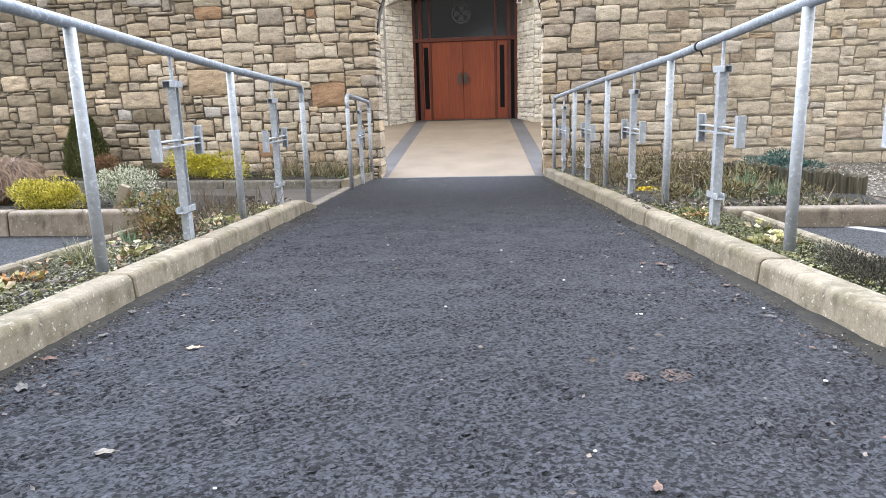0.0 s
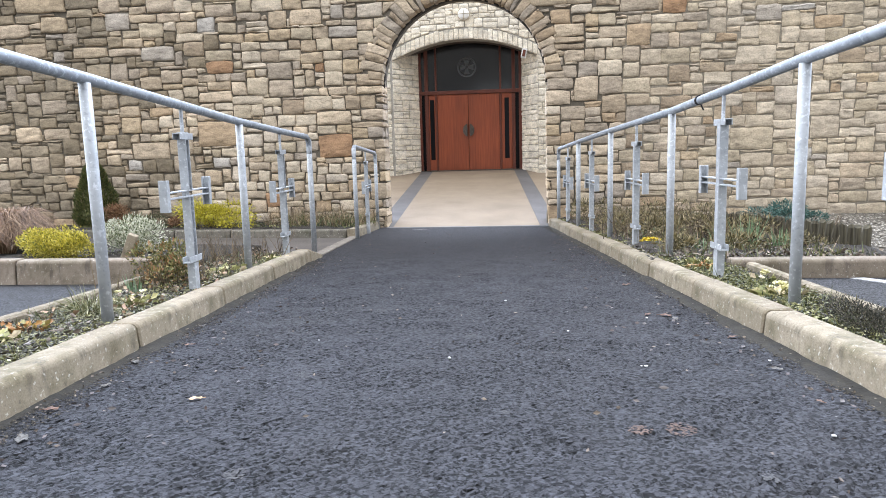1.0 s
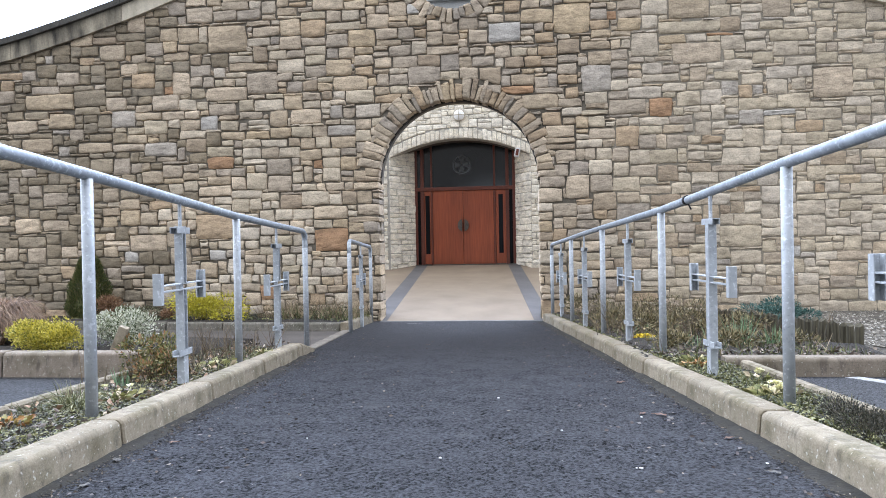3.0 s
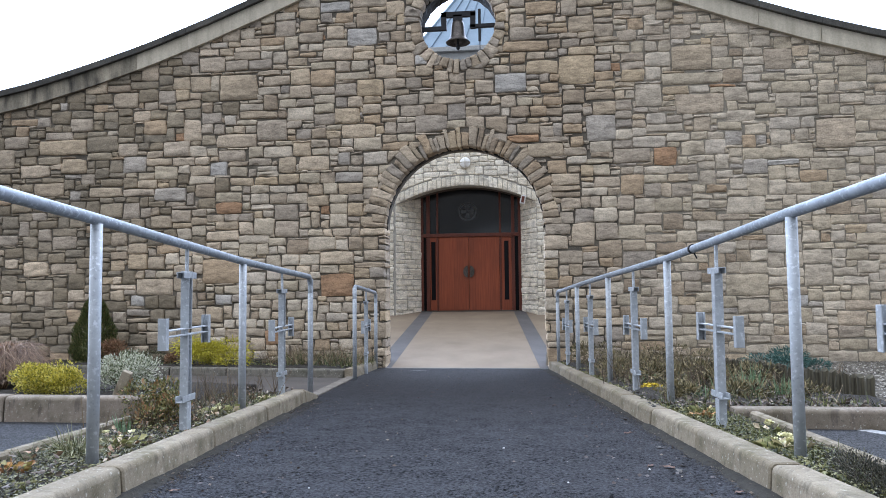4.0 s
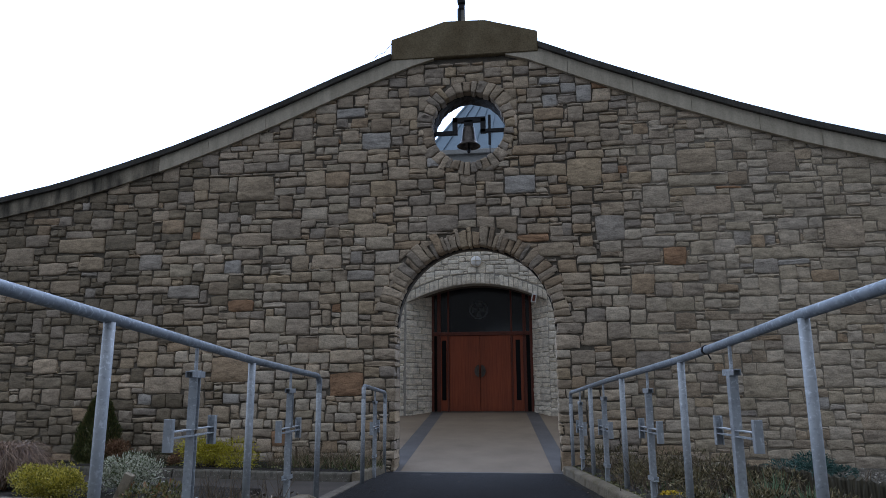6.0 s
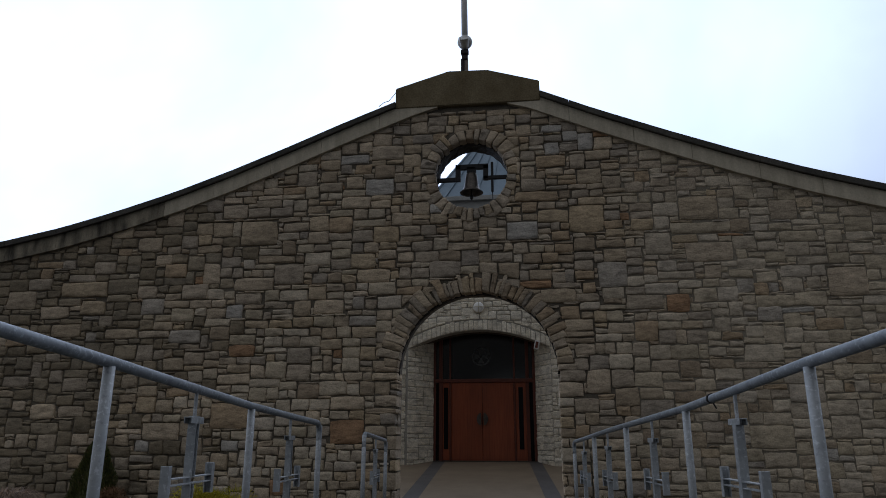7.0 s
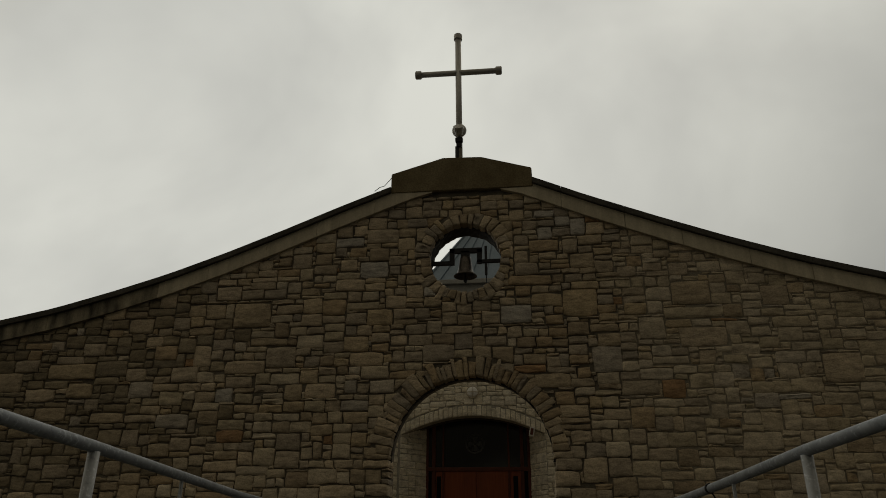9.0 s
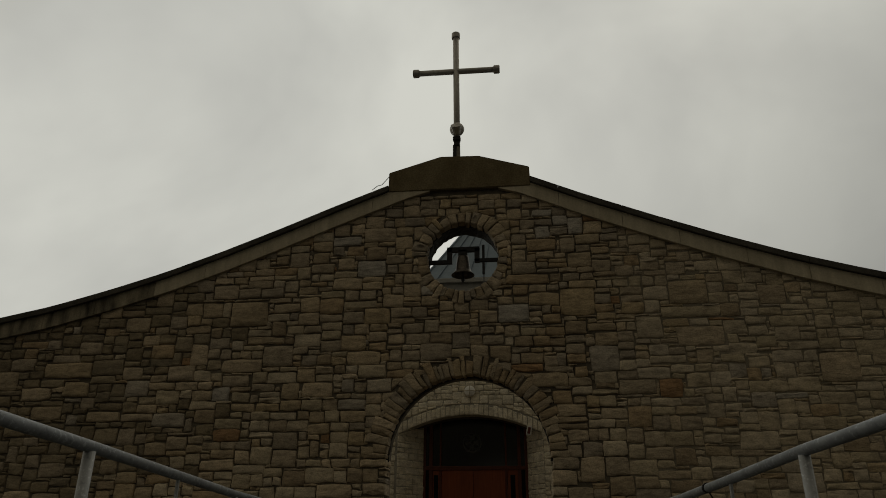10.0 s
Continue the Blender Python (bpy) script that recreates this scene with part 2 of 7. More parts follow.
M_KERB = kerb_material("kerb_concrete", (0.17, 0.141, 0.096), (0.30, 0.26, 0.19), (0.098, 0.082, 0.04))
M_KERB_GREY = kerb_material("weathered_grey_kerb", (0.12, 0.108, 0.088), (0.21, 0.195, 0.165), (0.06, 0.058, 0.036))
M_KERB_PALE = kerb_material("weathered_pale_kerb", (0.175, 0.142, 0.108), (0.28, 0.24, 0.193), (0.11, 0.09, 0.055))
M_FLUSH = worn("worn_flush_kerb", (0.13, 0.112, 0.09), (0.24, 0.21, 0.17), 5, 0.9, fine=60)
M_GRIT = worn("wet_grit", (0.010, 0.009, 0.006), (0.032, 0.027, 0.017), 18, 0.95, fine=90, relief=0.8)
M_JOINT = worn("mossy_joint", (0.018, 0.016, 0.010), (0.05, 0.045, 0.028), 20, 0.95, fine=80)


def galvanised(name, dark, light):
    """Zinc-coated steel: dull spangle with pale run marks and spots."""
    m, nt, b = material(name, 0.55, 0.18)
    n1 = noise_node(nt, 9, 4, 0.6)
    c = ramp(nt, n1.outputs["Fac"], [(0.3, dark), (0.7, light)]).outputs[0]
    n2 = noise_node(nt, 42, 3, 0.6)
    c = blend(nt, c, tuple(min(0.9, 1.5 * k) for k in light), ramp(nt, n2.outputs["Fac"], [(0.57, grey(0)), (0.65, grey(0.62))]).outputs[0])
    c = blend(nt, c, ramp(nt, n2.outputs["Fac"], [(0.30, grey(0.7)), (0.42, grey(1.0))]).outputs[0], 0.8, "MULTIPLY")
    nt.links.new(c, b.inputs["Base Color"])
    bump(nt, b, n2.outputs["Fac"], 0.12, 0.002)
    return m


M_STEEL = galvanised("galvanised_steel", (0.225, 0.25, 0.278), (0.335, 0.365, 0.398))
M_POST = galvanised("galvanised_post", (0.285, 0.305, 0.32), (0.415, 0.435, 0.455))
M_ZINC = worn("galvanised_cross_tube", (0.44, 0.43, 0.41), (0.60, 0.59, 0.57), 20, 0.45, 0.3, fine=24, stain=0.25, relief=0.08)
M_IRON = worn("black_iron", (0.012, 0.013, 0.015), (0.03, 0.03, 0.033), 20, 0.55, 0.3, fine=50)
M_BRONZE = worn("dull_bronze", (0.08, 0.07, 0.06), (0.19, 0.165, 0.145), 6, 0.45, 0.8, fine=40)
M_LENS = worn("white_lamp_cover", (0.90, 0.89, 0.86), (0.94, 0.93, 0.90), 8, 0.3, fine=30, stain=0.08, relief=0.0)
M_LINE = worn("worn_road_paint", (0.20, 0.20, 0.20), (0.46, 0.46, 0.45), 18, 0.8, fine=70)
M_WHITE_PAINT = worn("white_painted_metal", (0.66, 0.65, 0.62), (0.78, 0.77, 0.74), 8, 0.5, fine=40, stain=0.12)


def wood_material(name, dark, light, rough):
    m, nt, b = material(name, rough)
    n1 = noise_node(nt, 3.0, 6, 0.6, "Object", (12, 12, 0.5))
    n2 = noise_node(nt, 1.2, 3, 0.5, "Object", (3, 3, 1))
    c = ramp(nt, n1.outputs["Fac"], [(0.3, dark), (0.7, light)]).outputs[0]
    c = blend(nt, c, ramp(nt, n2.outputs["Fac"], [(0.3, grey(0.8)), (0.7, grey(1.1))]).outputs[0], 1.0, "MULTIPLY")
    nt.links.new(c, b.inputs["Base Color"])
    bump(nt, b, n1.outputs["Fac"], 0.15, 0.002)
    return m


M_DOOR = wood_material("varnished_red_hardwood", (0.20, 0.040, 0.014), (0.31, 0.075, 0.026), 0.42)
M_FRAME = wood_material("dark_red_hardwood", (0.085, 0.021, 0.011), (0.14, 0.035, 0.017), 0.4)


def glass_material(name, tint, rough):
    m, nt, b = material(name, rough)
    n = noise_node(nt, 2.0)
    nt.links.new(ramp(nt, n.outputs["Fac"], [(0.3, tint), (0.7, tuple(1.3 * v for v in tint))]).outputs[0], b.inputs["Base Color"])
    b.inputs["Specular IOR Level"].default_value = 0.6
    return m


M_GLASS = glass_material("dark_glazing", (0.008, 0.009, 0.011), 0.16)
M_SLIT = glass_material("dark_slit_glass", (0.006, 0.006, 0.007), 0.25)
M_SLIT.node_tree.nodes["Principled BSDF"].inputs["Specular IOR Level"].default_value = 0.12
M_FROST = glass_material("frosted_glass", (0.042, 0.045, 0.047), 0.5)


def tarmac_material(name, base, brown):
    """Bound chippings: flat-topped chips worn smoother in patches; the shade of gaps and pits is put into the colour.
    """
    m, nt, b = material(name, 0.72)
    co = nt.nodes.new("ShaderNodeTexCoord")
    warp = noise_node(nt, 40, 2, 0.5)
    add = nt.nodes.new("ShaderNodeMixRGB")
    add.blend_type = "ADD"
    add.inputs[0].default_value = 0.012
    nt.links.new(co.outputs["Object"], add.inputs[1])
    nt.links.new(warp.outputs["Color"], add.inputs[2])

    def cells(scale, feature):
        v = nt.nodes.new("ShaderNodeTexVoronoi")
        v.feature = feature
        v.inputs["Scale"].default_value = scale
        nt.links.new(add.outputs[0], v.inputs["Vector"])
        return v
    tone = cells(84, "F1")
    chip = nt.nodes.new("ShaderNodeSeparateColor")
    nt.links.new(tone.outputs["Color"], chip.inputs[0])
    n1 = noise_node(nt, 1.1, 5, 0.6)
    n2 = noise_node(nt, 4.5, 4, 0.65)
    open_texture = ramp(nt, n2.outputs["Fac"], [(0.36, grey(0.72)), (0.58, grey(1.0))]).outputs[0]
    c = ramp(nt, chip.outputs[0], [(0.0, tuple(0.62 * k for k in base)), (0.55, base), (0.93, tuple(1.45 * k for k in base)), (1.0, tuple(1.75 * k for k in base))]).outputs[0]
    pit = noise_node(nt, 78, 2, 0.5)
    edge = cells(84, "DISTANCE_TO_EDGE")
    gaps = ramp(nt, edge.outputs["Distance"], [(0.03, grey(0.0)), (0.11, grey(1.0))]).outputs[0]
    deep = ramp(nt, pit.outputs["Fac"], [(0.42, grey(1.0)), (0.58, grey(0.22))]).outputs[0]
    voids = blend(nt, grey(1.0), gaps, deep)
    voids = blend(nt, voids, ramp(nt, pit.outputs["Fac"], [(0.395, grey(0.02)), (0.43, grey(1.0))]).outputs[0], 1.0, "MULTIPLY")
    lost = blend(nt, chip.outputs[2], pit.outputs["Fac"], 0.55)      # chips missing from the surface, the shade of their hollows put into the colour
    voids = blend(nt, voids, ramp(nt, lost, [(0.335, grey(0.06)), (0.375, grey(1.0))]).outputs[0], 1.0, "MULTIPLY")
    c = blend(nt, c, voids, open_texture, "MULTIPLY")
    c = blend(nt, c, ramp(nt, n1.outputs["Fac"], [(0.3, grey(0.85)), (0.7, grey(1.15))]).outputs[0], 1.0, "MULTIPLY")
    dirt = ramp(nt, noise_node(nt, 0.8, 6, 0.7).outputs["Fac"], [(0.55, grey(0)), (0.8, grey(0.3))]).outputs[0]
    c = blend(nt, c, brown, dirt)
    spots = cells(17, "F1")
    far = nt.nodes.new("ShaderNodeSeparateColor")
    nt.links.new(spots.outputs["Color"], far.inputs[0])
    speck = ramp(nt, spots.outputs["Distance"], [(0.03, grey(1)), (0.08, grey(0))]).outputs[0]
    pick = ramp(nt, far.outputs[0], [(0.955, grey(0)), (0.965, grey(1))]).outputs[0]
    c = blend(nt, c, (0.30, 0.29, 0.27), blend(nt, speck, pick, 1.0, "MULTIPLY"))
    nt.links.new(c, b.inputs["Base Color"])
    nt.links.new(ramp(nt, voids, [(0.0, grey(0.18)), (1.0, grey(0.34))]).outputs[0], b.inputs["Specular IOR Level"])    # less shine in the voids keeps their painted shade dark
    h = blend(nt, voids, chip.outputs[1], 0.3)
    bump(nt, b, h, 1.0, 0.0045)
    return m


M_PATH = tarmac_material("path_tarmac", (0.0215, 0.0219, 0.0262), (0.034, 0.032, 0.030))
M_YARD = tarmac_material("yard_tarmac", (0.032, 0.033, 0.036), (0.045, 0.042, 0.036))
M_LANE = worn("brown_lane_concrete", (0.06, 0.05, 0.042), (0.10, 0.084, 0.07), 2.0, 0.85, fine=80)
M_BEIGE = worn("buff_paving", (0.19, 0.142, 0.092), (0.255, 0.198, 0.133), 1.6, 0.75, fine=120, stain=0.25)
M_BAND = worn("grey_paving_band", (0.075, 0.068, 0.066), (0.12, 0.11, 0.105), 2.0, 0.75, fine=120, stain=0.25)
M_DRAIN = worn("grey_channel_edge", (0.10, 0.10, 0.098), (0.19, 0.188, 0.18), 5.0, 0.8, fine=90)
M_SOIL = worn("garden_soil", (0.014, 0.011, 0.008), (0.05, 0.04, 0.028), 5.0, 0.95, fine=55, relief=1.0, depth=0.03)
M_GRAVEL_BED = worn("pale_gravel_bed", (0.05, 0.043, 0.033), (0.17, 0.15, 0.12), 9.0, 0.95, fine=60, relief=1.0, depth=0.02)
M_PORCH_DARK = worn("dark_porch_brown", (0.055, 0.04, 0.028), (0.10, 0.075, 0.052), 3.0, 0.8, fine=50)
M_ROOF = worn("blue_grey_metal_roof", (0.17, 0.235, 0.30), (0.22, 0.295, 0.37), 1.2, 0.45, 0.2, fine=20, stain=0.15, relief=0.05)
M_ROOF_WALL = worn("pale_render", (0.42, 0.42, 0.40), (0.52, 0.52, 0.50), 1.5, 0.9)

# ---------------------------------------------------------------- the plan
D = 10.6                     # front of the gable wall
ALONG = Vector((-0.0811, 0.9967, 0.0))
ACROSS = Vector((0.9967, 0.0811, 0.0))


def ground_z(y):
    return max(0.0, min(10.55 - y, 18.55)) * 0.0489


def on_path(a, w, up=0.0):
    """A point a metres along the path from its start and w to the right of its axis."""
    p = ALONG * a + ACROSS * w
    return Vector((p.x, p.y, ground_z(p.y) + up))


# ---------------------------------------------------------------- ground
bm = bmesh.new()
ys = [-400, -8.0, -4, 0, 4, 7, 9, 10.55, 20, 400]
xs = [-400, -30, -10, 0, 10, 30, 400]
vs = [[bm.verts.new((x, y, ground_z(y) - 0.05)) for x in xs] for y in ys]
for i in range(len(ys) - 1):
    for j in range(len(xs) - 1):
        bm.faces.new((vs[i][j], vs[i][j + 1], vs[i + 1][j + 1], vs[i + 1][j]))
tagged(part("ground", fixed(bm), M_YARD), "worn dark grey tarmac of the church yard", "ground", kind="structure")

ROUGH0, ROUGH1 = 0.6, 7.6                    # stretch of the path with open-textured chippings


def path_slab(name, stations, last):
    bm = bmesh.new()
    rows_ = [[bm.verts.new(on_path(a, w, 0.0)) for w in (-1.42, -0.5, 0.5, 1.32)] for a in stations]
    if last:
        rows_.append([bm.verts.new((x, D - 0.04, 0.0)) for x in (-2.22, -1.3, -0.3, 0.52)])
    for a, b in zip(rows_, rows_[1:]):
        for k in range(3):
            bm.faces.new((a[k], a[k + 1], b[k + 1], b[k]))
    r = bmesh.ops.extrude_face_region(bm, geom=bm.faces[:])
    bmesh.ops.translate(bm, verts=[v for v in r["geom"] if isinstance(v, bmesh.types.BMVert)], vec=(0, 0, -0.08))
    return tagged(part(name, fixed(bm), M_PATH), "dark grey tarmac path scattered with pale chippings", "path", kind="structure")


path_slab("path", [-8, -4, ROUGH0], False)
path_slab("path", [ROUGH1, 8.5, 9.5], True)

nr, nc = 580, 230
gen = np.random.default_rng(4)
aa, ww = np.meshgrid(np.linspace(ROUGH0, ROUGH1, nr), np.linspace(-1.42, 1.32, nc), indexing="ij")
grain = gen.random((nr, nc)) ** 2.2
coarse = gen.random((nr // 10 + 2, nc // 10 + 2))
ri, ci = np.linspace(0, nr // 10, nr), np.linspace(0, nc // 10, nc)
r0, c0 = ri.astype(int), ci.astype(int)
fr, fc = (ri - r0)[:, None], (ci - c0)[None, :]
patch = (coarse[r0][:, c0] * (1 - fr) * (1 - fc) + coarse[r0 + 1][:, c0] * fr * (1 - fc) + coarse[r0][:, c0 + 1] * (1 - fr) * fc + coarse[r0 + 1][:, c0 + 1] * fr * fc)
amp = 0.003 + 0.007 * np.clip(patch * 1.6 - 0.4, 0, 1)
fade = np.minimum(1, np.minimum(np.arange(nr) / 30, np.arange(nr)[::-1] / 330))[:, None]
aa = aa + gen.uniform(-0.0045, 0.0045, aa.shape)
ww = ww + gen.uniform(-0.0045, 0.0045, ww.shape)
px, py = ALONG.x * aa + ACROSS.x * ww, ALONG.y * aa + ACROSS.y * ww
pz = np.clip(10.55 - py, 0, 18.55) * 0.0489 - amp * grain * fade
idx = np.arange(nr * nc).reshape(nr, nc)
quads = np.stack([idx[:-1, :-1], idx[:-1, 1:], idx[1:, 1:], idx[1:, :-1]], -1).reshape(-1, 4)
me = bpy.data.meshes.new("path")
me.from_pydata(np.stack([px, py, pz], -1).reshape(-1, 3).tolist(), [], quads.tolist())
tagged(part_mesh("path", me, M_PATH), "open-textured dark tarmac path with coarse chippings", "path", kind="structure")

# paving of the porch: rises to the door
PORCH = 0.097


def porch_z(y):
    return (y - D) * PORCH


def floor_strip(name, xl0, xl1, xr0, xr1, mat, label, lift=0.0):
    bm = bmesh.new()
    pts = [(xl0, D - 0.02), (xr0, D - 0.02), (xr1, 17.7), (xl1, 17.7)]
    top = [bm.verts.new((x, y, porch_z(y) + lift)) for x, y in pts]
    low = [bm.verts.new((x, y, porch_z(y) - 0.1)) for x, y in pts]
    bm.faces.new(top)
    bm.faces.new(list(reversed(low)))
    for i in range(4):
        bm.faces.new((top[i], low[i], low[(i + 1) % 4], top[(i + 1) % 4]))
    return tagged(part(name, fixed(bm), mat), label, "paving", kind="structure")


floor_strip("paving", -2.01, -2.22, 0.285, -0.20, M_BEIGE, "smooth buff paving sloping up to the church door")
floor_strip("paving", -2.30, -2.50, -2.012, -2.222, M_BAND, "dark grey paving band beside the buff paving")
floor_strip("paving", 0.287, -0.198, 0.575, 0.09, M_BAND, "dark grey paving band beside the buff paving")
floor_strip("paving", -7.0, -7.0, -2.302, -2.502, M_BEIGE, "smooth buff paving in the yard behind the gable wall")
floor_strip("paving", 0.577, 0.092, 5.5, 5.5, M_BEIGE, "smooth buff paving in the yard behind the gable wall")
bm = bmesh.new()
box(bm, -2.11, 0.40, D - 0.10, D - 0.015, -0.06, 0.006, 0.004)
tagged(part("drain_edge", bm, M_DRAIN), "grey concrete channel edge across the path end", "drain", kind="structure")

# ---------------------------------------------------------------- walling stones


def clip(poly, px, pz, nx, nz):
    """The part of a polygon on the side of the line through p that the normal n points away from."""
    out = []
    for i, a in enumerate(poly):
        b = poly[(i + 1) % len(poly)]
        da, db = (a[0] - px) * nx + (a[1] - pz) * nz, (b[0] - px) * nx + (b[1] - pz) * nz
        if da <= 0:
            out.append(a)
        if (da < 0 < db) or (db < 0 < da):
            t = da / (da - db)
            out.append((a[0] + (b[0] - a[0]) * t, a[1] + (b[1] - a[1]) * t))
    return out


def area(poly):
    return 0.5 * sum(a[0] * b[1] - b[0] * a[1] for a, b in zip(poly, poly[1:] + poly[:1]))


def stone_geometry(poly, rng, gap=0.009, proud=0.03, back=0.06, rugged=1.0):
    """Vertices and faces of one rough stone whose face looks to -y."""
    cx, cz = sum(p[0] for p in poly) / len(poly), sum(p[1] for p in poly) / len(poly)
    hx, hz = max(abs(p[0] - cx) for p in poly), max(abs(p[1] - cz) for p in poly)
    pts = []
    for i, a in enumerate(poly):
        b = poly[(i + 1) % len(poly)]
        pts.append((a[0], a[1], 0.75))
        long = math.hypot(b[0] - a[0], b[1] - a[1])
        k = 3 if long > 0.3 else 2 if long > 0.16 else 1
        for s in range(1, k + 1):
            f = (s + rng.uniform(-0.2, 0.2)) / (k + 1)
            pts.append((a[0] + (b[0] - a[0]) * f, a[1] + (b[1] - a[1]) * f, 1.0))
    wob = [(rng.uniform(-1, 1) * 0.008 * rugged, rng.uniform(-1, 1) * 0.008 * rugged) for _ in pts]
    chop = [rng.uniform(0.0, 0.12) for _ in pts]

    def ring(inset, y, rough):
        sx, sz = max(0.3, (hx - inset) / hx), max(0.3, (hz - inset) / hz)
        res = []
        for (x, z, w), (ox, oz), cut in zip(pts, wob, chop):
            c = 0.0 if w == 1.0 else cut * min(1, rough + 0.5)
            res.append((cx + (x - cx) * (sx - c * 0.4) + ox, y + (rng.uniform(-1, 1) * 0.006 * rough if rough else 0), cz + (z - cz) * (sz - c) + oz))
        return res
    n = len(pts)
    verts = ring(gap, back, 0) + ring(gap, -proud * 0.6, 0.4 * rugged) + ring(gap + 0.007, -proud, 1.0 * rugged)
    tilt_x, tilt_z = rng.uniform(-0.012, 0.012) * rugged, rng.uniform(-0.014, 0.014) * rugged
    inner = ring(gap + 0.42 * min(hx, hz), -proud - 0.004 * rugged, 0.5 * rugged)
    verts += [(x, y + tilt_x * (x - cx) / hx + tilt_z * (z - cz) / hz, z) for x, y, z in inner]
    verts.append((cx + rng.uniform(-0.3, 0.3) * hx, -proud - rng.uniform(0.0, 0.009) * rugged, cz + rng.uniform(-0.3, 0.3) * hz))
    faces = []
    for k in (0, n, 2 * n):
        for i in range(n):
            j = (i + 1) % n
            faces.append((k + i, k + j, k + n + j, k + n + i))
    for i in range(n):
        faces.append((3 * n + i, 3 * n + (i + 1) % n, 4 * n))
    return verts, faces


def soften_fronts(me):
    """Smooth shading on the front of each stone, crisp arrises round it."""
    for p in me.polygons:
        p.use_smooth = p.normal.length > 0 and abs(p.normal.dot(FRONT)) > 0.9


FRONT = Vector((0, 1, 0))


def pack(x0, x1, z0, z1, cw, ch, rng, widths, heights, preset=()):
    """Fills a rectangle with stones of mixed sizes; returns rectangles with a tone."""
    nx, nz = int((x1 - x0) / cw), int((z1 - z0) / ch)
    used = np.zeros((nz, nx), bool)
    out = []
    for a, b, c, d, tone in preset:
        i0, i1 = max(0, round((a - x0) / cw)), min(nx, round((c - x0) / cw))
        j0, j1 = max(0, round((b - z0) / ch)), min(nz, round((d - z0) / ch))
        if i1 > i0 and j1 > j0 and not used[j0:j1, i0:i1].any():
            used[j0:j1, i0:i1] = True
            out.append((x0 + i0 * cw, z0 + j0 * ch, x0 + i1 * cw, z0 + j1 * ch, tone))
    top = np.zeros(nx, int)                     # level reached in each column
    for j in range(nz):
        i = 0
        while i < nx:
            if used[j, i]:
                i += 1
                continue
            run = 1
            while i + run < nx and not used[j, i + run]:
                run += 1
            w = rng.choice(widths)
            if run - w < min(widths):
                w = run if run <= max(widths) + 2 else run // 2
            w = min(w, run)
            left = top[i - 1] - j if i > 0 else 0
            right = top[i + w] - j if i + w < nx else 0
            h = rng.choice(heights)
            if run <= min(widths) + 1:
                opts = [k for k in (left, right) if 0 < k <= 7]
                h = min(opts) if opts else min(h, 2)
            elif w == run and 2 < right <= max(heights) and rng.random() < 0.45:
                h = right
            elif 2 < left <= max(heights) and rng.random() < 0.35:
                h = left
            if h > w:
                h = max(2, w) if rng.random() < 0.85 else h
            hh = 1
            while hh < min(h, nz - j) and not used[j + hh, i:i + w].any():
                hh += 1
            used[j:j + hh, i:i + w] = True
            top[i:i + w] = j + hh
            out.append((x0 + i * cw, z0 + j * ch, x0 + (i + w) * cw, z0 + (j + hh) * ch, ""))
            i += w
    return out


class Stones:
    """Gathers stones: some as objects of their own, the rest joined by material."""

    def __init__(self, parent, place, single, many):
        self.parent, self.place, self.single, self.many = parent, place, single, many
        self.joined = {}

    def add(self, verts, faces, tone, own):
        if own:
            me = bpy.data.meshes.new("stone")
            me.from_pydata([self.place @ Vector(v) for v in verts], [], [tuple(reversed(f)) for f in faces])
            soften_fronts(me)
            part_mesh("stone", me, self.single[tone], self.parent)
        else:
            v0, f0 = self.joined.setdefault(tone, ([], []))
            k = len(v0)
            v0.extend(self.place @ Vector(v) for v in verts)
            f0.extend(tuple(k + i for i in reversed(f)) for f in faces)

    def finish(self):
        for tone, (v, f) in self.joined.items():
            me = bpy.data.meshes.new("stonework")
            me.from_pydata(v, [], f)
            soften_fronts(me)
            tagged(part_mesh("stonework", me, self.many[tone], self.parent), kind="stuff")


def ring_plan(r1, a0, a1, count, rng, short, long):
    """Cuts between the stones round an opening, and how far each reaches out."""
    share = [rng.uniform(0.6, 1.4) for _ in range(count)]
    cuts = [a0 + (a1 - a0) * sum(share[:i]) / sum(share) for i in range(count + 1)]
    return cuts, [r1 + rng.uniform(short, long) for _ in range(count)]


def ring_reach(plan, angle):
    cuts, outer = plan
    while angle < cuts[0]:
        angle += 2 * math.pi
    for i, r in enumerate(outer):
        if angle <= cuts[i + 1]:
            return r
    return outer[-1]


def ring_stones(stones, cx, cz, r0, plan, rng, tone, own, back, proud, flare=1.0, flare_z=1.0):
    """Stones set on edge round an opening, which may widen to the back."""
    for a, b, outer in zip(plan[0], plan[0][1:], plan[1]):
        skew = rng.uniform(-0.02, 0.02)
        inner = r0 + rng.uniform(-0.012, 0.012)
        poly = [(cx + r * math.cos(t), cz + r * math.sin(t)) for r, t in ((inner, a), (outer, a + skew), (outer + rng.uniform(-0.04, 0.02), b + skew), (inner, b))]
        v, f = stone_geometry(poly, rng, 0.006, proud + rng.uniform(-0.008, 0.012), back)
        v = [(cx + (x - cx) * flare, y, cz + (z - cz) * flare_z) if y > 0.1 else (x, y, z) for x, y, z in v]
        stones.add(v, f, tone(rng), own)


# ---------------------------------------------------------------- gable wall
CX = -0.88                                  # middle of the gable
ARCH_X, ARCH_Z, ARCH_R = -0.857, 2.195, 1.235
BELL_X, BELL_Z, BELL_R = -0.915, 5.45, 0.60
WALL_L, WALL_R = -12.0, 10.0


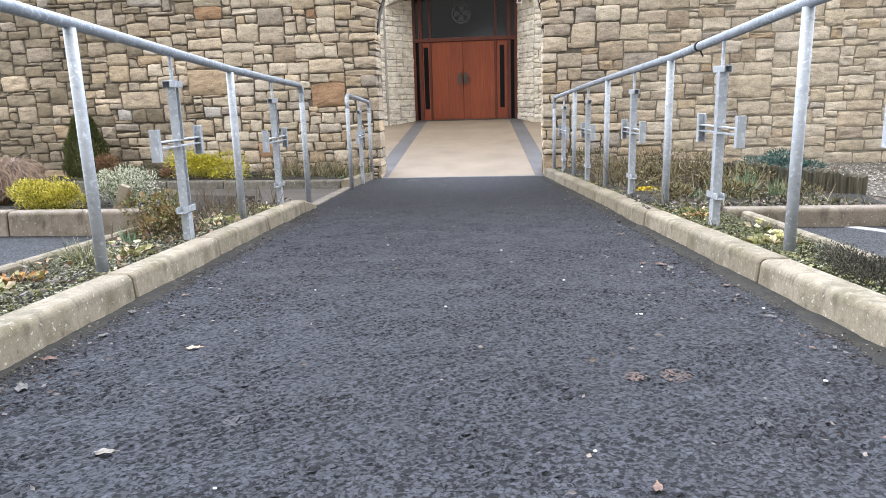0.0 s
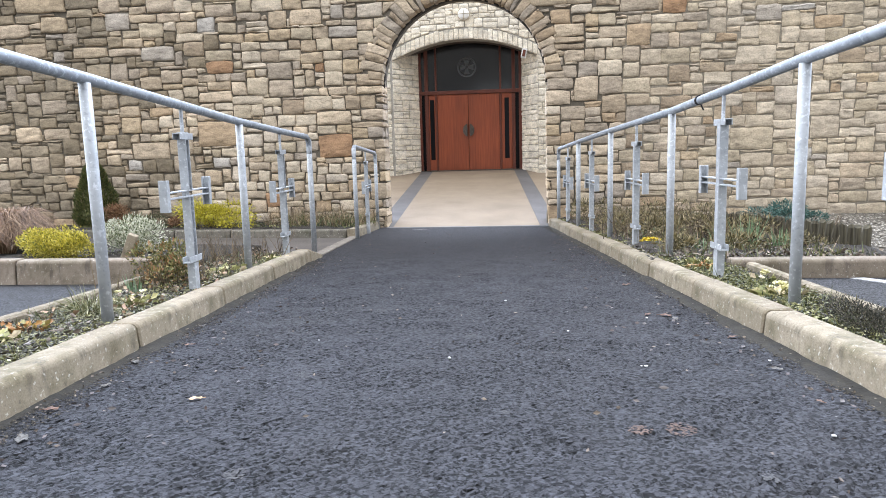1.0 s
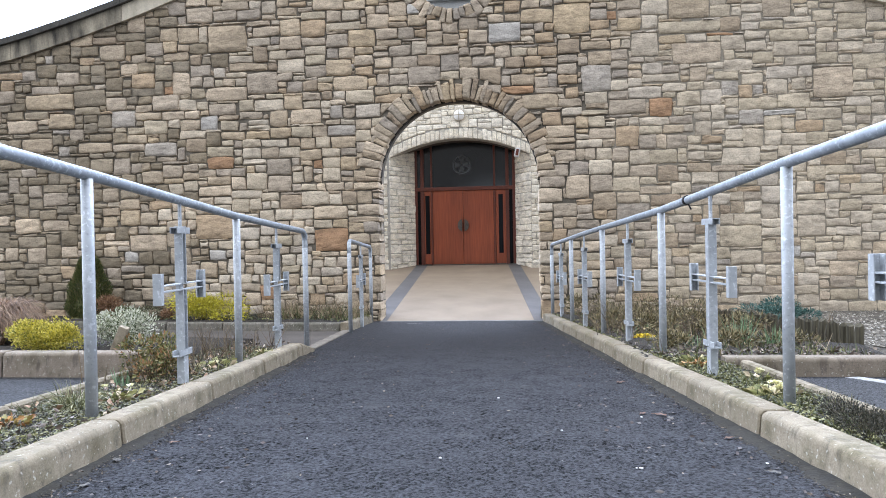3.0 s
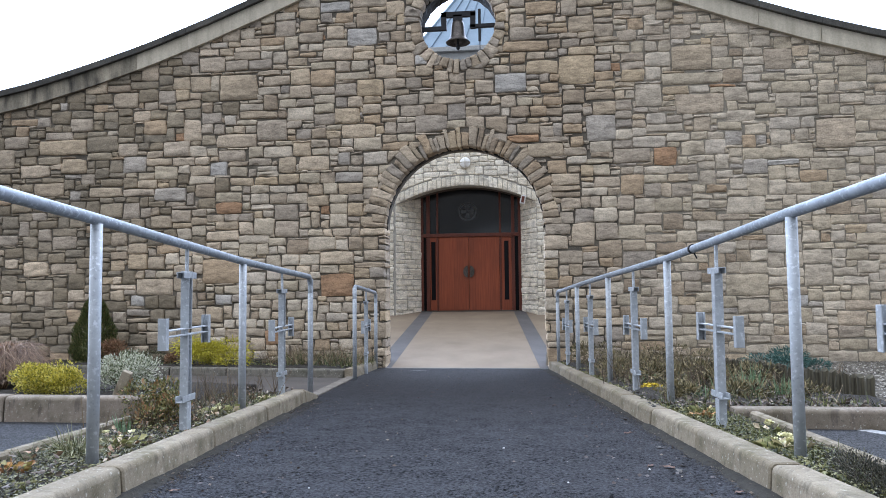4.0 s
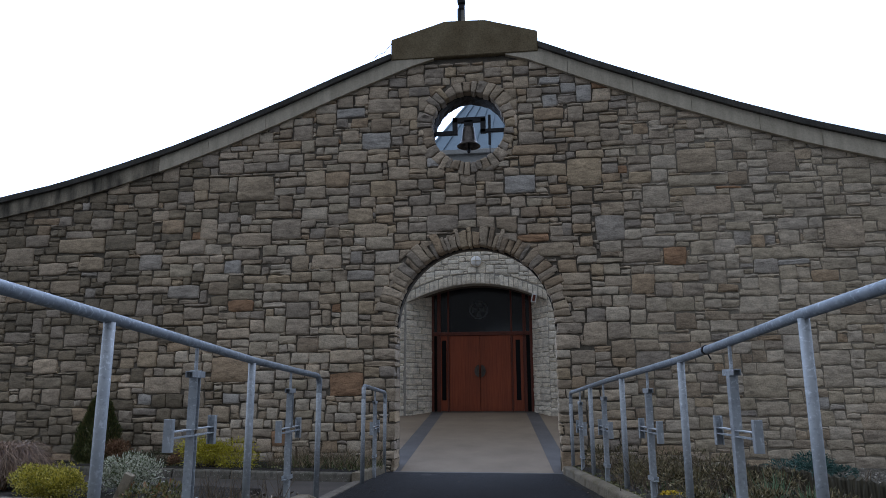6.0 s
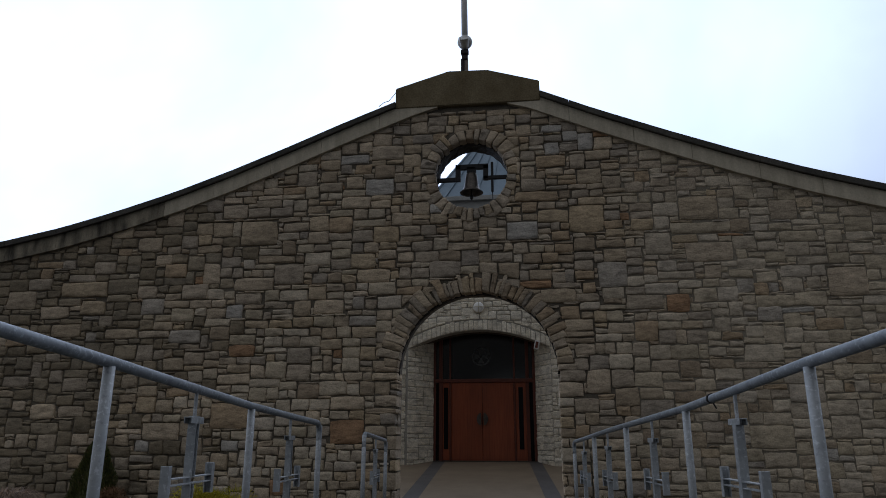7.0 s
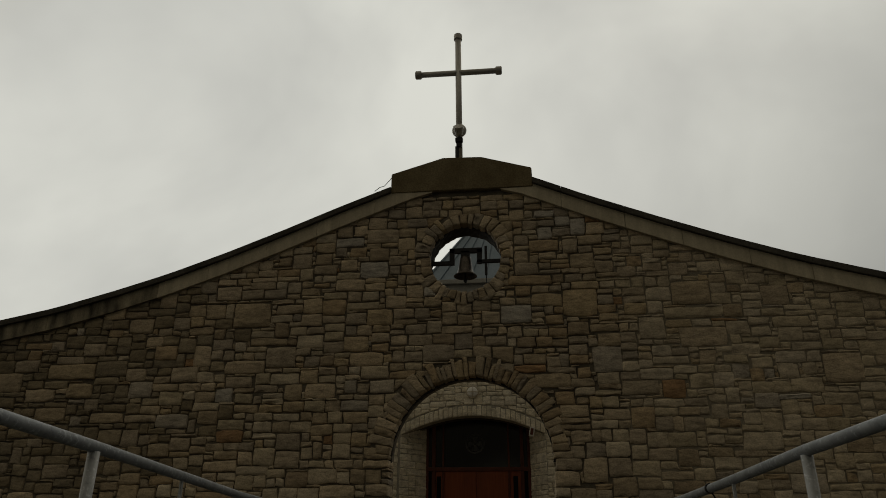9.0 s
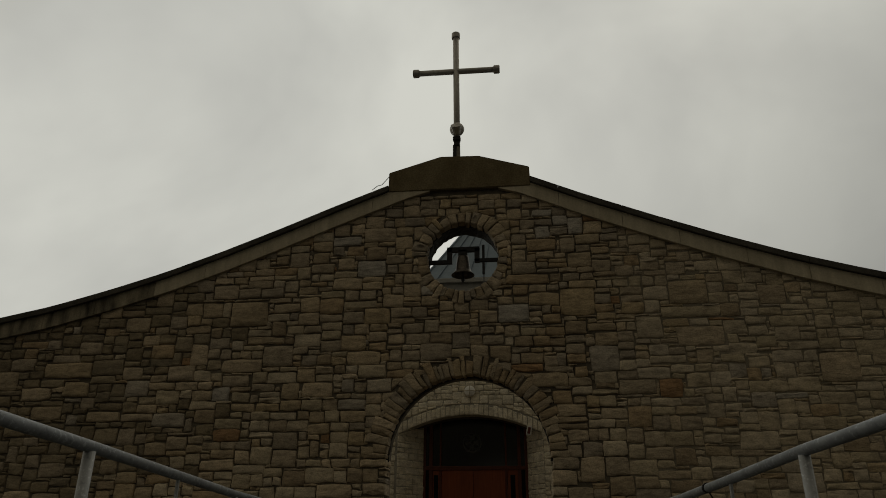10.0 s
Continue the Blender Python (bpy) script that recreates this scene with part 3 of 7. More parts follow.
def coping_top(x):
    s = abs(x - CX)
    lower = 0.075 * max(0.0, min(1.0, (s - 0.9) / 1.2)) if x > CX else 0.0
    return -lower + float(np.interp(s, [0.9, 1.3, 2.2, 3.2, 4.2, 5.2, 6.2, 7.2, 8.3, 9.5, 12], [6.94, 6.79, 6.445, 6.04, 5.655, 5.305, 5.01, 4.75, 4.535, 4.37, 4.17]))


def coping_low(x):
    return coping_top(x) - 0.36


wall = tagged(new("wall_front"), "rubble-faced sandstone gable wall with an arched doorway and a bell opening", "wall", kind="structure")
bm = bmesh.new()
outline = [(WALL_L, -0.4)] + [(x, coping_low(x) + 0.1) for x in np.linspace(WALL_L, WALL_R, 60)] + [(WALL_R, -0.4)]
gap = 0.04
outline += [(ARCH_X + ARCH_R + gap, -0.4)] + [(ARCH_X + (ARCH_R + gap) * math.cos(a), ARCH_Z + (ARCH_R + gap) * math.sin(a)) for a in np.linspace(0, math.pi, 33)] + [(ARCH_X - ARCH_R - gap, -0.4)]
loop = [bm.verts.new((x, D + 0.03, z)) for x, z in outline]
ring = [bm.verts.new((BELL_X + (BELL_R + 0.04) * math.cos(a), D + 0.03, BELL_Z + (BELL_R + 0.04) * math.sin(a))) for a in np.linspace(0, 2 * math.pi, 40, endpoint=False)]
edges = [bm.edges.new((a, b)) for a, b in zip(loop, loop[1:] + loop[:1])] + [bm.edges.new((a, b)) for a, b in zip(ring, ring[1:] + ring[:1])]
bmesh.ops.triangle_fill(bm, use_beauty=True, use_dissolve=False, edges=edges)
r = bmesh.ops.extrude_face_region(bm, geom=bm.faces[:])
bmesh.ops.translate(bm, verts=[v for v in r["geom"] if isinstance(v, bmesh.types.BMVert)], vec=(0, 0.55, 0))
part("core", fixed(bm), M_MORTAR, wall)
bm = bmesh.new()
prism(bm, [(1.5, -0.4), (WALL_R, -0.4)] + [(x, coping_low(x) + 0.03) for x in np.linspace(WALL_R, 1.5, 30)], D + 0.0268, D + 0.0295)
fixed(bm)
bmesh.ops.triangulate(bm, faces=[f for f in bm.faces if len(f.verts) > 4])
part("pointing", bm, M_POINTING, wall, "pale sandy repointed joints")

# single stones that stand out, by their corners on the wall and their tone
SPECIAL = []


def mark(x0, z0, x1, z1, tone):
    SPECIAL.append((x0, z0, x1, z1, tone))


mark(-4.86, 4.33, -4.19, 4.76, "buff")
mark(-6.50, 3.17, -6.08, 3.47, "slate")
mark(-5.02, 3.09, -4.70, 3.32, "white")
mark(-8.01, 3.51, -7.17, 3.78, "buff")
mark(-5.22, 4.79, -4.76, 5.07, "buff")
mark(-4.92, 3.54, -4.21, 3.78, "buff")
mark(-6.72, 4.25, -6.25, 4.55, "buff")
mark(-5.46, 3.68, -5.14, 4.04, "buff")
mark(-2.70, 5.13, -2.18, 5.44, "white")
mark(-2.39, 4.84, -1.83, 5.15, "white")
mark(-3.11, 4.92, -2.61, 5.13, "buff")
mark(-3.28, 4.50, -2.92, 4.75, "brown")
mark(-2.90, 3.86, -2.48, 4.14, "buff")
mark(-1.62, 3.68, -1.09, 3.95, "buff")
mark(-4.22, 3.64, -3.72, 4.00, "buff")
mark(-2.80, 3.62, -2.23, 3.86, "buff")
mark(-2.90, 4.60, -2.34, 4.73, "pale")
mark(-2.89, 2.94, -2.47, 3.12, "slate")
mark(-2.84, 3.20, -2.63, 3.43, "slate")
mark(-2.15, 3.41, -1.72, 3.53, "brown")
mark(-1.51, 4.42, -1.29, 4.55, "brown")
mark(-0.20, 4.90, 0.51, 5.09, "brown")
mark(0.66, 4.37, 1.21, 4.82, "buff")
mark(-0.36, 4.27, 0.14, 4.57, "white")
mark(1.04, 3.48, 1.51, 3.86, "slate")
mark(-0.13, 3.46, 0.35, 3.61, "rust")
mark(0.13, 3.22, 0.69, 3.45, "buff")
mark(1.55, 2.61, 1.92, 2.93, "brown")
mark(2.36, 4.48, 2.95, 4.90, "buff")
mark(2.19, 4.28, 3.11, 4.45, "pale")
mark(2.41, 3.83, 3.11, 4.14, "buff")
mark(4.42, 3.25, 4.97, 3.68, "buff")
mark(3.71, 4.47, 4.12, 4.78, "buff")
mark(3.35, 2.88, 3.70, 3.10, "slate")
mark(1.78, 3.97, 2.18, 4.33, "pale")
mark(0.79, 3.84, 1.37, 4.05, "slate")
mark(0.71, 4.06, 1.05, 4.28, "buff")
mark(-4.90, 2.46, -4.45, 2.63, "rust")
mark(-5.09, 1.36, -4.47, 1.74, "brown")
mark(-4.92, 0.99, -4.59, 1.18, "white")
mark(-3.15, 1.14, -2.58, 1.47, "rust")
mark(-5.94, 2.69, -5.41, 2.94, "slate")
mark(-8.08, 2.81, -7.57, 3.06, "buff")
mark(-6.25, 1.15, -5.62, 1.45, "buff")
mark(-8.26, 1.49, -7.81, 1.77, "buff")
mark(-3.89, 2.07, -3.52, 2.32, "buff")
mark(1.22, 2.58, 1.64, 2.81, "pale")
mark(3.11, 2.28, 3.63, 2.57, "pale")
mark(3.03, 1.08, 3.64, 1.37, "pale")
mark(0.80, 1.85, 1.15, 2.22, "buff")
mark(4.15, 1.22, 4.55, 1.51, "pale")
mark(3.43, 2.77, 3.91, 3.01, "pale")
mark(-9.01, 3.33, -8.45, 3.65, "buff")
mark(-8.65, 3.66, -8.22, 3.86, "buff")
mark(-8.33, 3.16, -7.79, 3.39, "buff")
mark(-8.75, 3.10, -8.34, 3.35, "buff")
mark(-7.58, 3.19, -7.16, 3.47, "buff")
mark(-7.45, 3.91, -7.03, 4.14, "buff")
mark(-8.04, 3.98, -7.81, 4.18, "buff")
mark(-7.90, 3.77, -7.42, 3.92, "buff")
mark(-5.82, 3.40, -5.35, 3.68, "buff")
mark(-6.62, 3.47, -6.23, 3.69, "buff")
mark(-7.26, 3.01, -6.99, 3.19, "buff")
mark(-7.08, 2.79, -6.52, 2.97, "buff")
mark(-6.52, 2.78, -5.95, 2.94, "buff")
mark(-5.42, 2.60, -5.24, 2.81, "buff")
mark(-6.01, 2.26, -5.67, 2.45, "buff")
mark(-5.63, 2.35, -5.31, 2.56, "buff")
mark(-8.37, 2.17, -8.14, 2.43, "buff")
mark(-8.23, 1.96, -7.89, 2.18, "buff")
mark(-7.76, 1.92, -7.31, 2.16, "buff")
mark(-7.74, 1.51, -7.32, 1.71, "buff")
mark(-8.85, 2.00, -8.33, 2.20, "buff")
mark(-8.62, 1.60, -8.37, 1.80, "buff")
mark(-6.37, 0.99, -6.08, 1.16, "white")
mark(-6.71, 1.55, -6.46, 1.77, "buff")
mark(-6.42, 1.58, -6.05, 1.83, "buff")
mark(-6.69, 1.07, -6.45, 1.25, "buff")
mark(-7.47, 1.07, -7.17, 1.24, "buff")
mark(-8.06, 0.98, -7.71, 1.24, "buff")
mark(-4.16, 5.40, -3.89, 5.56, "buff")
mark(-3.88, 5.36, -3.53, 5.62, "buff")
mark(-3.52, 5.40, -3.18, 5.63, "buff")
mark(-3.04, 5.28, -2.77, 5.50, "buff")
mark(-3.16, 5.73, -2.66, 5.90, "white")
mark(-2.62, 5.76, -2.07, 6.02, "buff")
mark(-3.17, 5.54, -2.94, 5.72, "buff")
mark(-2.91, 5.51, -2.58, 5.70, "brown")
mark(-2.56, 4.33, -2.12, 4.58, "buff")
mark(-3.65, 4.33, -3.31, 4.54, "buff")
mark(-4.08, 4.13, -3.85, 4.39, "buff")
mark(-4.84, 3.33, -4.38, 3.52, "buff")
mark(-4.49, 3.98, -3.87, 4.13, "buff")
mark(-5.13, 3.94, -4.80, 4.13, "buff")
mark(-4.48, 5.21, -4.15, 5.37, "buff")
mark(-4.15, 5.21, -3.75, 5.37, "brown")
mark(-4.58, 5.01, -4.13, 5.14, "buff")
mark(-3.52, 4.97, -3.19, 5.09, "brown")
mark(-2.45, 3.86, -2.13, 4.00, "brown")
mark(-3.56, 3.65, -3.28, 3.83, "buff")
mark(-3.30, 3.65, -3.04, 3.82, "buff")
mark(-3.58, 3.37, -3.29, 3.61, "buff")
mark(-2.16, 3.97, -1.83, 4.13, "buff")
mark(-2.26, 4.59, -1.90, 4.79, "buff")
mark(-4.11, 4.54, -3.66, 4.74, "buff")
mark(-4.34, 4.80, -3.97, 5.00, "buff")
mark(-3.68, 4.84, -3.33, 4.97, "buff")
mark(-3.01, 4.11, -2.68, 4.35, "buff")
mark(-3.49, 3.16, -3.02, 3.35, "buff")
mark(-4.37, 3.22, -3.97, 3.39, "buff")
mark(0.13, 5.49, 0.63, 5.69, "brown")
mark(0.80, 5.19, 1.20, 5.42, "buff")
mark(1.20, 5.10, 1.52, 5.29, "buff")
mark(1.69, 5.19, 1.95, 5.36, "brown")
mark(1.96, 5.08, 2.25, 5.23, "buff")
mark(1.54, 5.01, 1.85, 5.18, "buff")
mark(2.33, 5.00, 2.63, 5.21, "buff")
mark(1.05, 4.07, 1.50, 4.23, "buff")
mark(1.19, 4.25, 1.49, 4.39, "buff")
mark(1.61, 4.35, 1.93, 4.53, "buff")
mark(1.62, 4.54, 1.93, 4.67, "buff")
mark(0.37, 4.21, 0.64, 4.39, "brown")
mark(0.39, 4.05, 0.70, 4.18, "brown")
mark(-0.08, 3.85, 0.21, 4.06, "buff")
mark(0.22, 3.87, 0.47, 4.03, "brown")
mark(1.47, 3.67, 1.88, 3.83, "buff")
mark(1.95, 3.56, 2.50, 3.69, "pale")
mark(1.77, 3.33, 2.23, 3.50, "pale")
mark(1.05, 3.32, 1.47, 3.50, "buff")
mark(0.78, 3.39, 1.01, 3.54, "brown")
mark(0.72, 3.58, 1.00, 3.72, "brown")
mark(0.70, 3.24, 1.04, 3.38, "buff")
mark(1.08, 3.17, 1.42, 3.29, "buff")
mark(1.46, 3.12, 2.00, 3.31, "buff")
mark(2.47, 3.18, 2.78, 3.40, "pale")
mark(2.67, 3.57, 2.91, 3.79, "buff")
mark(1.76, 3.85, 2.02, 3.96, "buff")
mark(0.70, 5.45, 0.95, 5.69, "buff")
mark(0.97, 5.58, 1.36, 5.74, "buff")
mark(1.19, 5.41, 1.50, 5.55, "buff")
mark(1.51, 5.40, 1.79, 5.49, "buff")
mark(1.79, 5.41, 2.14, 5.55, "buff")
mark(2.13, 5.29, 2.40, 5.44, "buff")
mark(-0.11, 5.08, 0.30, 5.30, "buff")
mark(0.29, 5.06, 0.63, 5.16, "buff")
mark(0.24, 6.12, 0.61, 6.24, "white")
mark(0.86, 5.77, 1.08, 6.08, "white")
mark(1.10, 5.77, 1.42, 5.96, "buff")
mark(0.60, 5.95, 0.83, 6.10, "white")
mark(0.28, 5.71, 0.55, 5.94, "white")
mark(2.81, 5.02, 3.15, 5.21, "pale")
mark(3.21, 4.82, 3.50, 5.05, "pale")
mark(3.53, 4.83, 3.79, 4.99, "pale")
mark(4.39, 4.34, 4.71, 4.56, "pale")
mark(4.16, 4.43, 4.34, 4.57, "pale")
mark(2.92, 4.44, 3.27, 4.57, "pale")
mark(3.41, 4.39, 3.72, 4.55, "pale")
mark(3.45, 3.96, 3.76, 4.14, "pale")
mark(3.05, 4.09, 3.36, 4.25, "pale")
mark(3.81, 4.09, 4.33, 4.26, "pale")
mark(3.17, 3.67, 3.54, 3.86, "pale")
mark(3.57, 3.79, 3.86, 3.97, "pale")
mark(4.47, 3.74, 4.73, 3.91, "pale")
mark(3.99, 3.75, 4.46, 3.86, "pale")
mark(3.38, 3.46, 3.71, 3.66, "pale")
mark(2.99, 3.53, 3.35, 3.67, "pale")
mark(3.12, 3.32, 3.35, 3.53, "slate")
mark(3.37, 3.27, 3.55, 3.44, "brown")
mark(3.57, 3.31, 3.71, 3.44, "slate")
mark(2.79, 3.19, 3.08, 3.42, "pale")
mark(3.91, 3.11, 4.34, 3.33, "pale")
mark(3.74, 3.33, 4.04, 3.54, "pale")
mark(4.10, 3.36, 4.30, 3.53, "pale")
mark(3.95, 2.77, 4.14, 2.98, "pale")
mark(4.17, 2.74, 4.54, 2.93, "brown")
mark(3.14, 2.64, 3.38, 2.83, "pale")
mark(2.71, 2.75, 2.97, 2.98, "pale")
mark(2.97, 2.96, 3.17, 3.17, "pale")
mark(3.40, 2.55, 3.70, 2.82, "pale")
mark(3.96, 2.56, 4.30, 2.75, "pale")
mark(4.32, 2.58, 4.58, 2.75, "pale")
mark(3.61, 2.28, 4.19, 2.55, "pale")
mark(4.57, 3.08, 4.86, 3.19, "pale")
mark(4.55, 2.76, 4.79, 2.93, "pale")
mark(2.61, 2.38, 2.87, 2.53, "pale")
mark(2.88, 2.33, 3.14, 2.52, "pale")
mark(4.75, 4.07, 5.15, 4.21, "pale")
mark(4.77, 3.90, 5.12, 4.03, "pale")

rng = random.Random(11)
ARCH_RING = ring_plan(ARCH_R, 0.0, math.pi, 42, random.Random(5), 0.24, 0.38)
BELL_RING = ring_plan(BELL_R, 0.15, 0.15 + 2 * math.pi, 34, rng, 0.17, 0.28)
rects = pack(WALL_L, WALL_R, -0.14, 6.93, 0.05, 0.045, rng, [3, 3, 4, 4, 5, 5, 6, 6, 7, 8, 9], [2, 3, 3, 3, 4, 4, 4, 5, 5, 6], SPECIAL)
stones = Stones(wall, Matrix.Translation((0, D + 0.03, 0)),
                {"west_dark": M_WEST_DARK, "buff": M_BUFF, "pale": M_PALE, "brown": M_BROWN, "rust": M_RUST, "slate": M_SLATE, "white": M_WHITE}, {"west_dark": M_WEST_DARK_MANY, "buff": M_BUFF_MANY, "pale": M_PALE_MANY, "brown": M_BROWN, "rust": M_RUST, "slate": M_SLATE, "white": M_WHITE})


def tone_at(x, rng):
    """Paler sandstone was used towards the east end."""
    t = rng.random()
    share = 0.12 + 0.7 * max(0.0, min(1.0, (x - 0.6) / 2.6)) + 0.6 * max(0.0, 1 - abs(x + 4.1) / 2.0)
    if t > 0.994:
        return "slate"
    if t > 0.991:
        return "rust"
    if t > 0.975 - 0.07 * max(0.0, 1 - abs(x - 0.3) / 1.8):
        return "brown"
    if t > 0.967:
        return "white"
    if rng.random() < 0.95 * max(0.0, min(1.0, (-4.6 - x) / 2.4)):    # greener and darker at the west end; edge vignetting is put into the tone
        return "west_dark"
    return "pale" if rng.random() < share else "buff"


built = []
for x0, z0, x1, z1, tone in rects:
    j = 0.014
    poly = [(x0 + rng.uniform(-j, j), z0 + rng.uniform(-j, j)), (x1 + rng.uniform(-j, j), z0 + rng.uniform(-j, j)),
            (x1 + rng.uniform(-j, j), z1 + rng.uniform(-j, j)), (x0 + rng.uniform(-j, j), z1 + rng.uniform(-j, j))]
    mx, mz = (x0 + x1) / 2, (z0 + z1) / 2
    slope = (coping_low(mx + 0.1) - coping_low(mx - 0.1)) / 0.2
    poly = clip(poly, mx, coping_low(mx) + 0.01, -slope, 1.0)
    poly = clip(poly, mx, 6.70, 0, 1) if poly else poly
    deep = 0.06
    if poly:
        dx, dz = mx - ARCH_X, mz - ARCH_Z
        if mz > ARCH_Z:
            n = math.hypot(dx, dz)
            rr = ring_reach(ARCH_RING, math.atan2(dz, dx)) - 0.05
            poly = clip(poly, ARCH_X + dx / n * rr, ARCH_Z + dz / n * rr, -dx / n, -dz / n)
        elif abs(dx) < ARCH_R + 1.0:
            s = 1 if dx > 0 else -1
            poly = clip(poly, ARCH_X + s * ARCH_R, 0, -s, 0)
            if poly and min(abs(p[0] - ARCH_X) for p in poly) < ARCH_R + 0.03:
                deep = 0.37
    if poly:
        dx, dz = mx - BELL_X, mz - BELL_Z
        n = max(0.01, math.hypot(dx, dz))
        rr = ring_reach(BELL_RING, math.atan2(dz, dx)) - 0.035
        poly = clip(poly, BELL_X + dx / n * rr, BELL_Z + dz / n * rr, -dx / n, -dz / n)
    if len(poly) < 3 or area(poly) < 0.004:
        continue
    if max(p[0] for p in poly) - min(p[0] for p in poly) < 0.045 or max(p[1] for p in poly) - min(p[1] for p in poly) < 0.04:
        continue
    flush = max(0.0, min(1.0, (mx - 0.8) / 2.2))            # pointed nearly flush towards the east end
    v, f = stone_geometry(poly, rng, 0.0075 - 0.001 * flush, 0.025 - 0.011 * flush + rng.uniform(-0.009, 0.012) * (1 - 0.55 * flush), deep)
    built.append((abs(mx - CX) + 0.5 * abs(mz - 2.5), v, f, tone or tone_at(mx, rng)))
built.sort(key=lambda s: s[0])
for i, (_, v, f, tone) in enumerate(built):
    stones.add(v, f, tone, i < 250)
ring_stones(stones, ARCH_X, ARCH_Z, ARCH_R, ARCH_RING, rng, lambda g: "brown" if g.random() < 0.12 else "buff", True, 0.15, 0.027, 1.0, 1.0)
ring_stones(stones, BELL_X, BELL_Z, BELL_R, BELL_RING, rng, lambda g: "buff", True, 0.16, 0.035, 1.0, 1.0)
stones.finish()
# rough mortar lining behind the ring stones; the dark kind has shade in its colour
def lining(outline, spread, closed, mat, label, rear=0.36):
    bm = bmesh.new()
    rows_ = []
    for i, y in enumerate(np.linspace(D + 0.17, D + rear, 6)):
        low, high = [], []
        for x, z, nx, nz in outline:
            k = (spread if abs(nx) < 0.999 else 3 * spread) * i / 5 + rng.uniform(-0.014, 0.010)
            low.append(bm.verts.new((x + nx * k, y, z + nz * k)))
            high.append(bm.verts.new((x + nx * 0.12, y, z + nz * 0.12)))
        rows_.append((low, high))
    n = len(outline)
    spans = [(i, (i + 1) % n) for i in range(n if closed else n - 1)]
    for (l0, h0), (l1, h1) in zip(rows_, rows_[1:]):
        for i, j in spans:
            bm.faces.new((l0[i], l0[j], l1[j], l1[i]))
    for l0, h0 in (rows_[0], rows_[-1]):
        for i, j in spans:
            bm.faces.new((l0[i], l0[j], h0[j], h0[i]))
    part("lining", fixed(bm), mat, wall, label)


jamb = np.linspace(-0.05, ARCH_Z - 0.05, 40)
for s in (1, -1):
    lining([(ARCH_X + s * (ARCH_R + 0.016), z, s, 0) for z in jamb], 0.025, False, M_POINTING, "rough mortar on the jamb of the arch")
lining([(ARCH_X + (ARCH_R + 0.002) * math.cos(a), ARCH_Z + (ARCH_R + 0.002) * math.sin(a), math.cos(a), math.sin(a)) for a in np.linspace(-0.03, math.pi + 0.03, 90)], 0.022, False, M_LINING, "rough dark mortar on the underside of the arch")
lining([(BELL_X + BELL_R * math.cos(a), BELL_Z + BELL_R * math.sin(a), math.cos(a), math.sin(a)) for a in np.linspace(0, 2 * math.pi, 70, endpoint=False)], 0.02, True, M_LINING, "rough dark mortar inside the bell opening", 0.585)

# coping
cuts = [WALL_L] + [WALL_L + 0.95 * i + rng.uniform(-0.05, 0.05) for i in range(1, 11)] + [CX - 0.95]
sides = [cuts, [2 * CX - c + rng.uniform(-0.02, 0.02) for c in reversed(cuts)]]
sides[1][0], sides[1][-1] = CX + 0.95, WALL_R
coping = tagged(new("coping"), "weathered concrete coping with a dark lichened cap on the gable", "coping", kind="structure")


def coping_piece(x0, x1, drop0, drop1, y0, y1, mat, parent, name):
    bm = bmesh.new()
    xs_ = np.linspace(x0 + 0.003, x1 - 0.003, 4)
    prism(bm, [(x, coping_top(x) - drop1) for x in xs_] + [(x, coping_top(x) - drop0) for x in reversed(xs_)], y0, y1)
    fixed(bm)
    return part(name, bm, mat, parent)


for cut in sides:
    for x0, x1 in zip(cut, cut[1:]):
        piece = coping_piece(x0, x1, 0.10, 0.36, D - 0.055, D + 0.56, M_FASCIA_DARK if x1 < -5.4 else M_FASCIA, coping, "coping_stone")
        e0, e1 = (x0, min(x1, -2.2)) if x1 < CX else (max(x0, 0.262), x1)
        coping_piece(e0, e1, 0.0, 0.097, D - 0.115, D + 0.62, M_CAP, piece, "cap")

for s in (-1, 1):                          # pointed ends under the block
    bm = bmesh.new()
    x0, x1 = CX + s * 0.955, CX + s * 0.60
    prism(bm, [(x0, coping_low(x0)), (x0, 6.671), (x1, 6.671), (x1, 6.66)], D - 0.055, D + 0.56)
    part("coping_stone", fixed(bm), M_FASCIA, coping)

block = tagged(new("apex_block"), "mossy concrete block on the peak of the gable", "coping stone")
bm = bmesh.new()
prism(bm, [(-2.205, 6.675), (0.27, 6.675), (0.26, 7.045), (-0.615, 7.31), (-1.285, 7.33), (-2.205, 7.055)], D - 0.07, D + 0.6)
bmesh.ops.bevel(bm, geom=bm.edges[:], offset=0.012, segments=2, affect="EDGES")
part("block", fixed(bm), M_SLAB, block)

# ---------------------------------------------------------------- cross on the peak
cross = thing("cross", "tall galvanised tube cross with collared ends on the gable peak", "cross")
CY, CZ0 = D + 0.25, 7.22
bm = bmesh.new()
tube(bm, [(-1.02, CY, CZ0), (-1.04, CY, 10.24)], 0.058, 16)
part("upright", bm, M_ZINC, cross, smooth=True)
bm = bmesh.new()
tube(bm, [(-1.86, CY, 9.375), (-0.21, CY, 9.355)], 0.055, 16)
part("crossbar", bm, M_ZINC, cross, smooth=True)
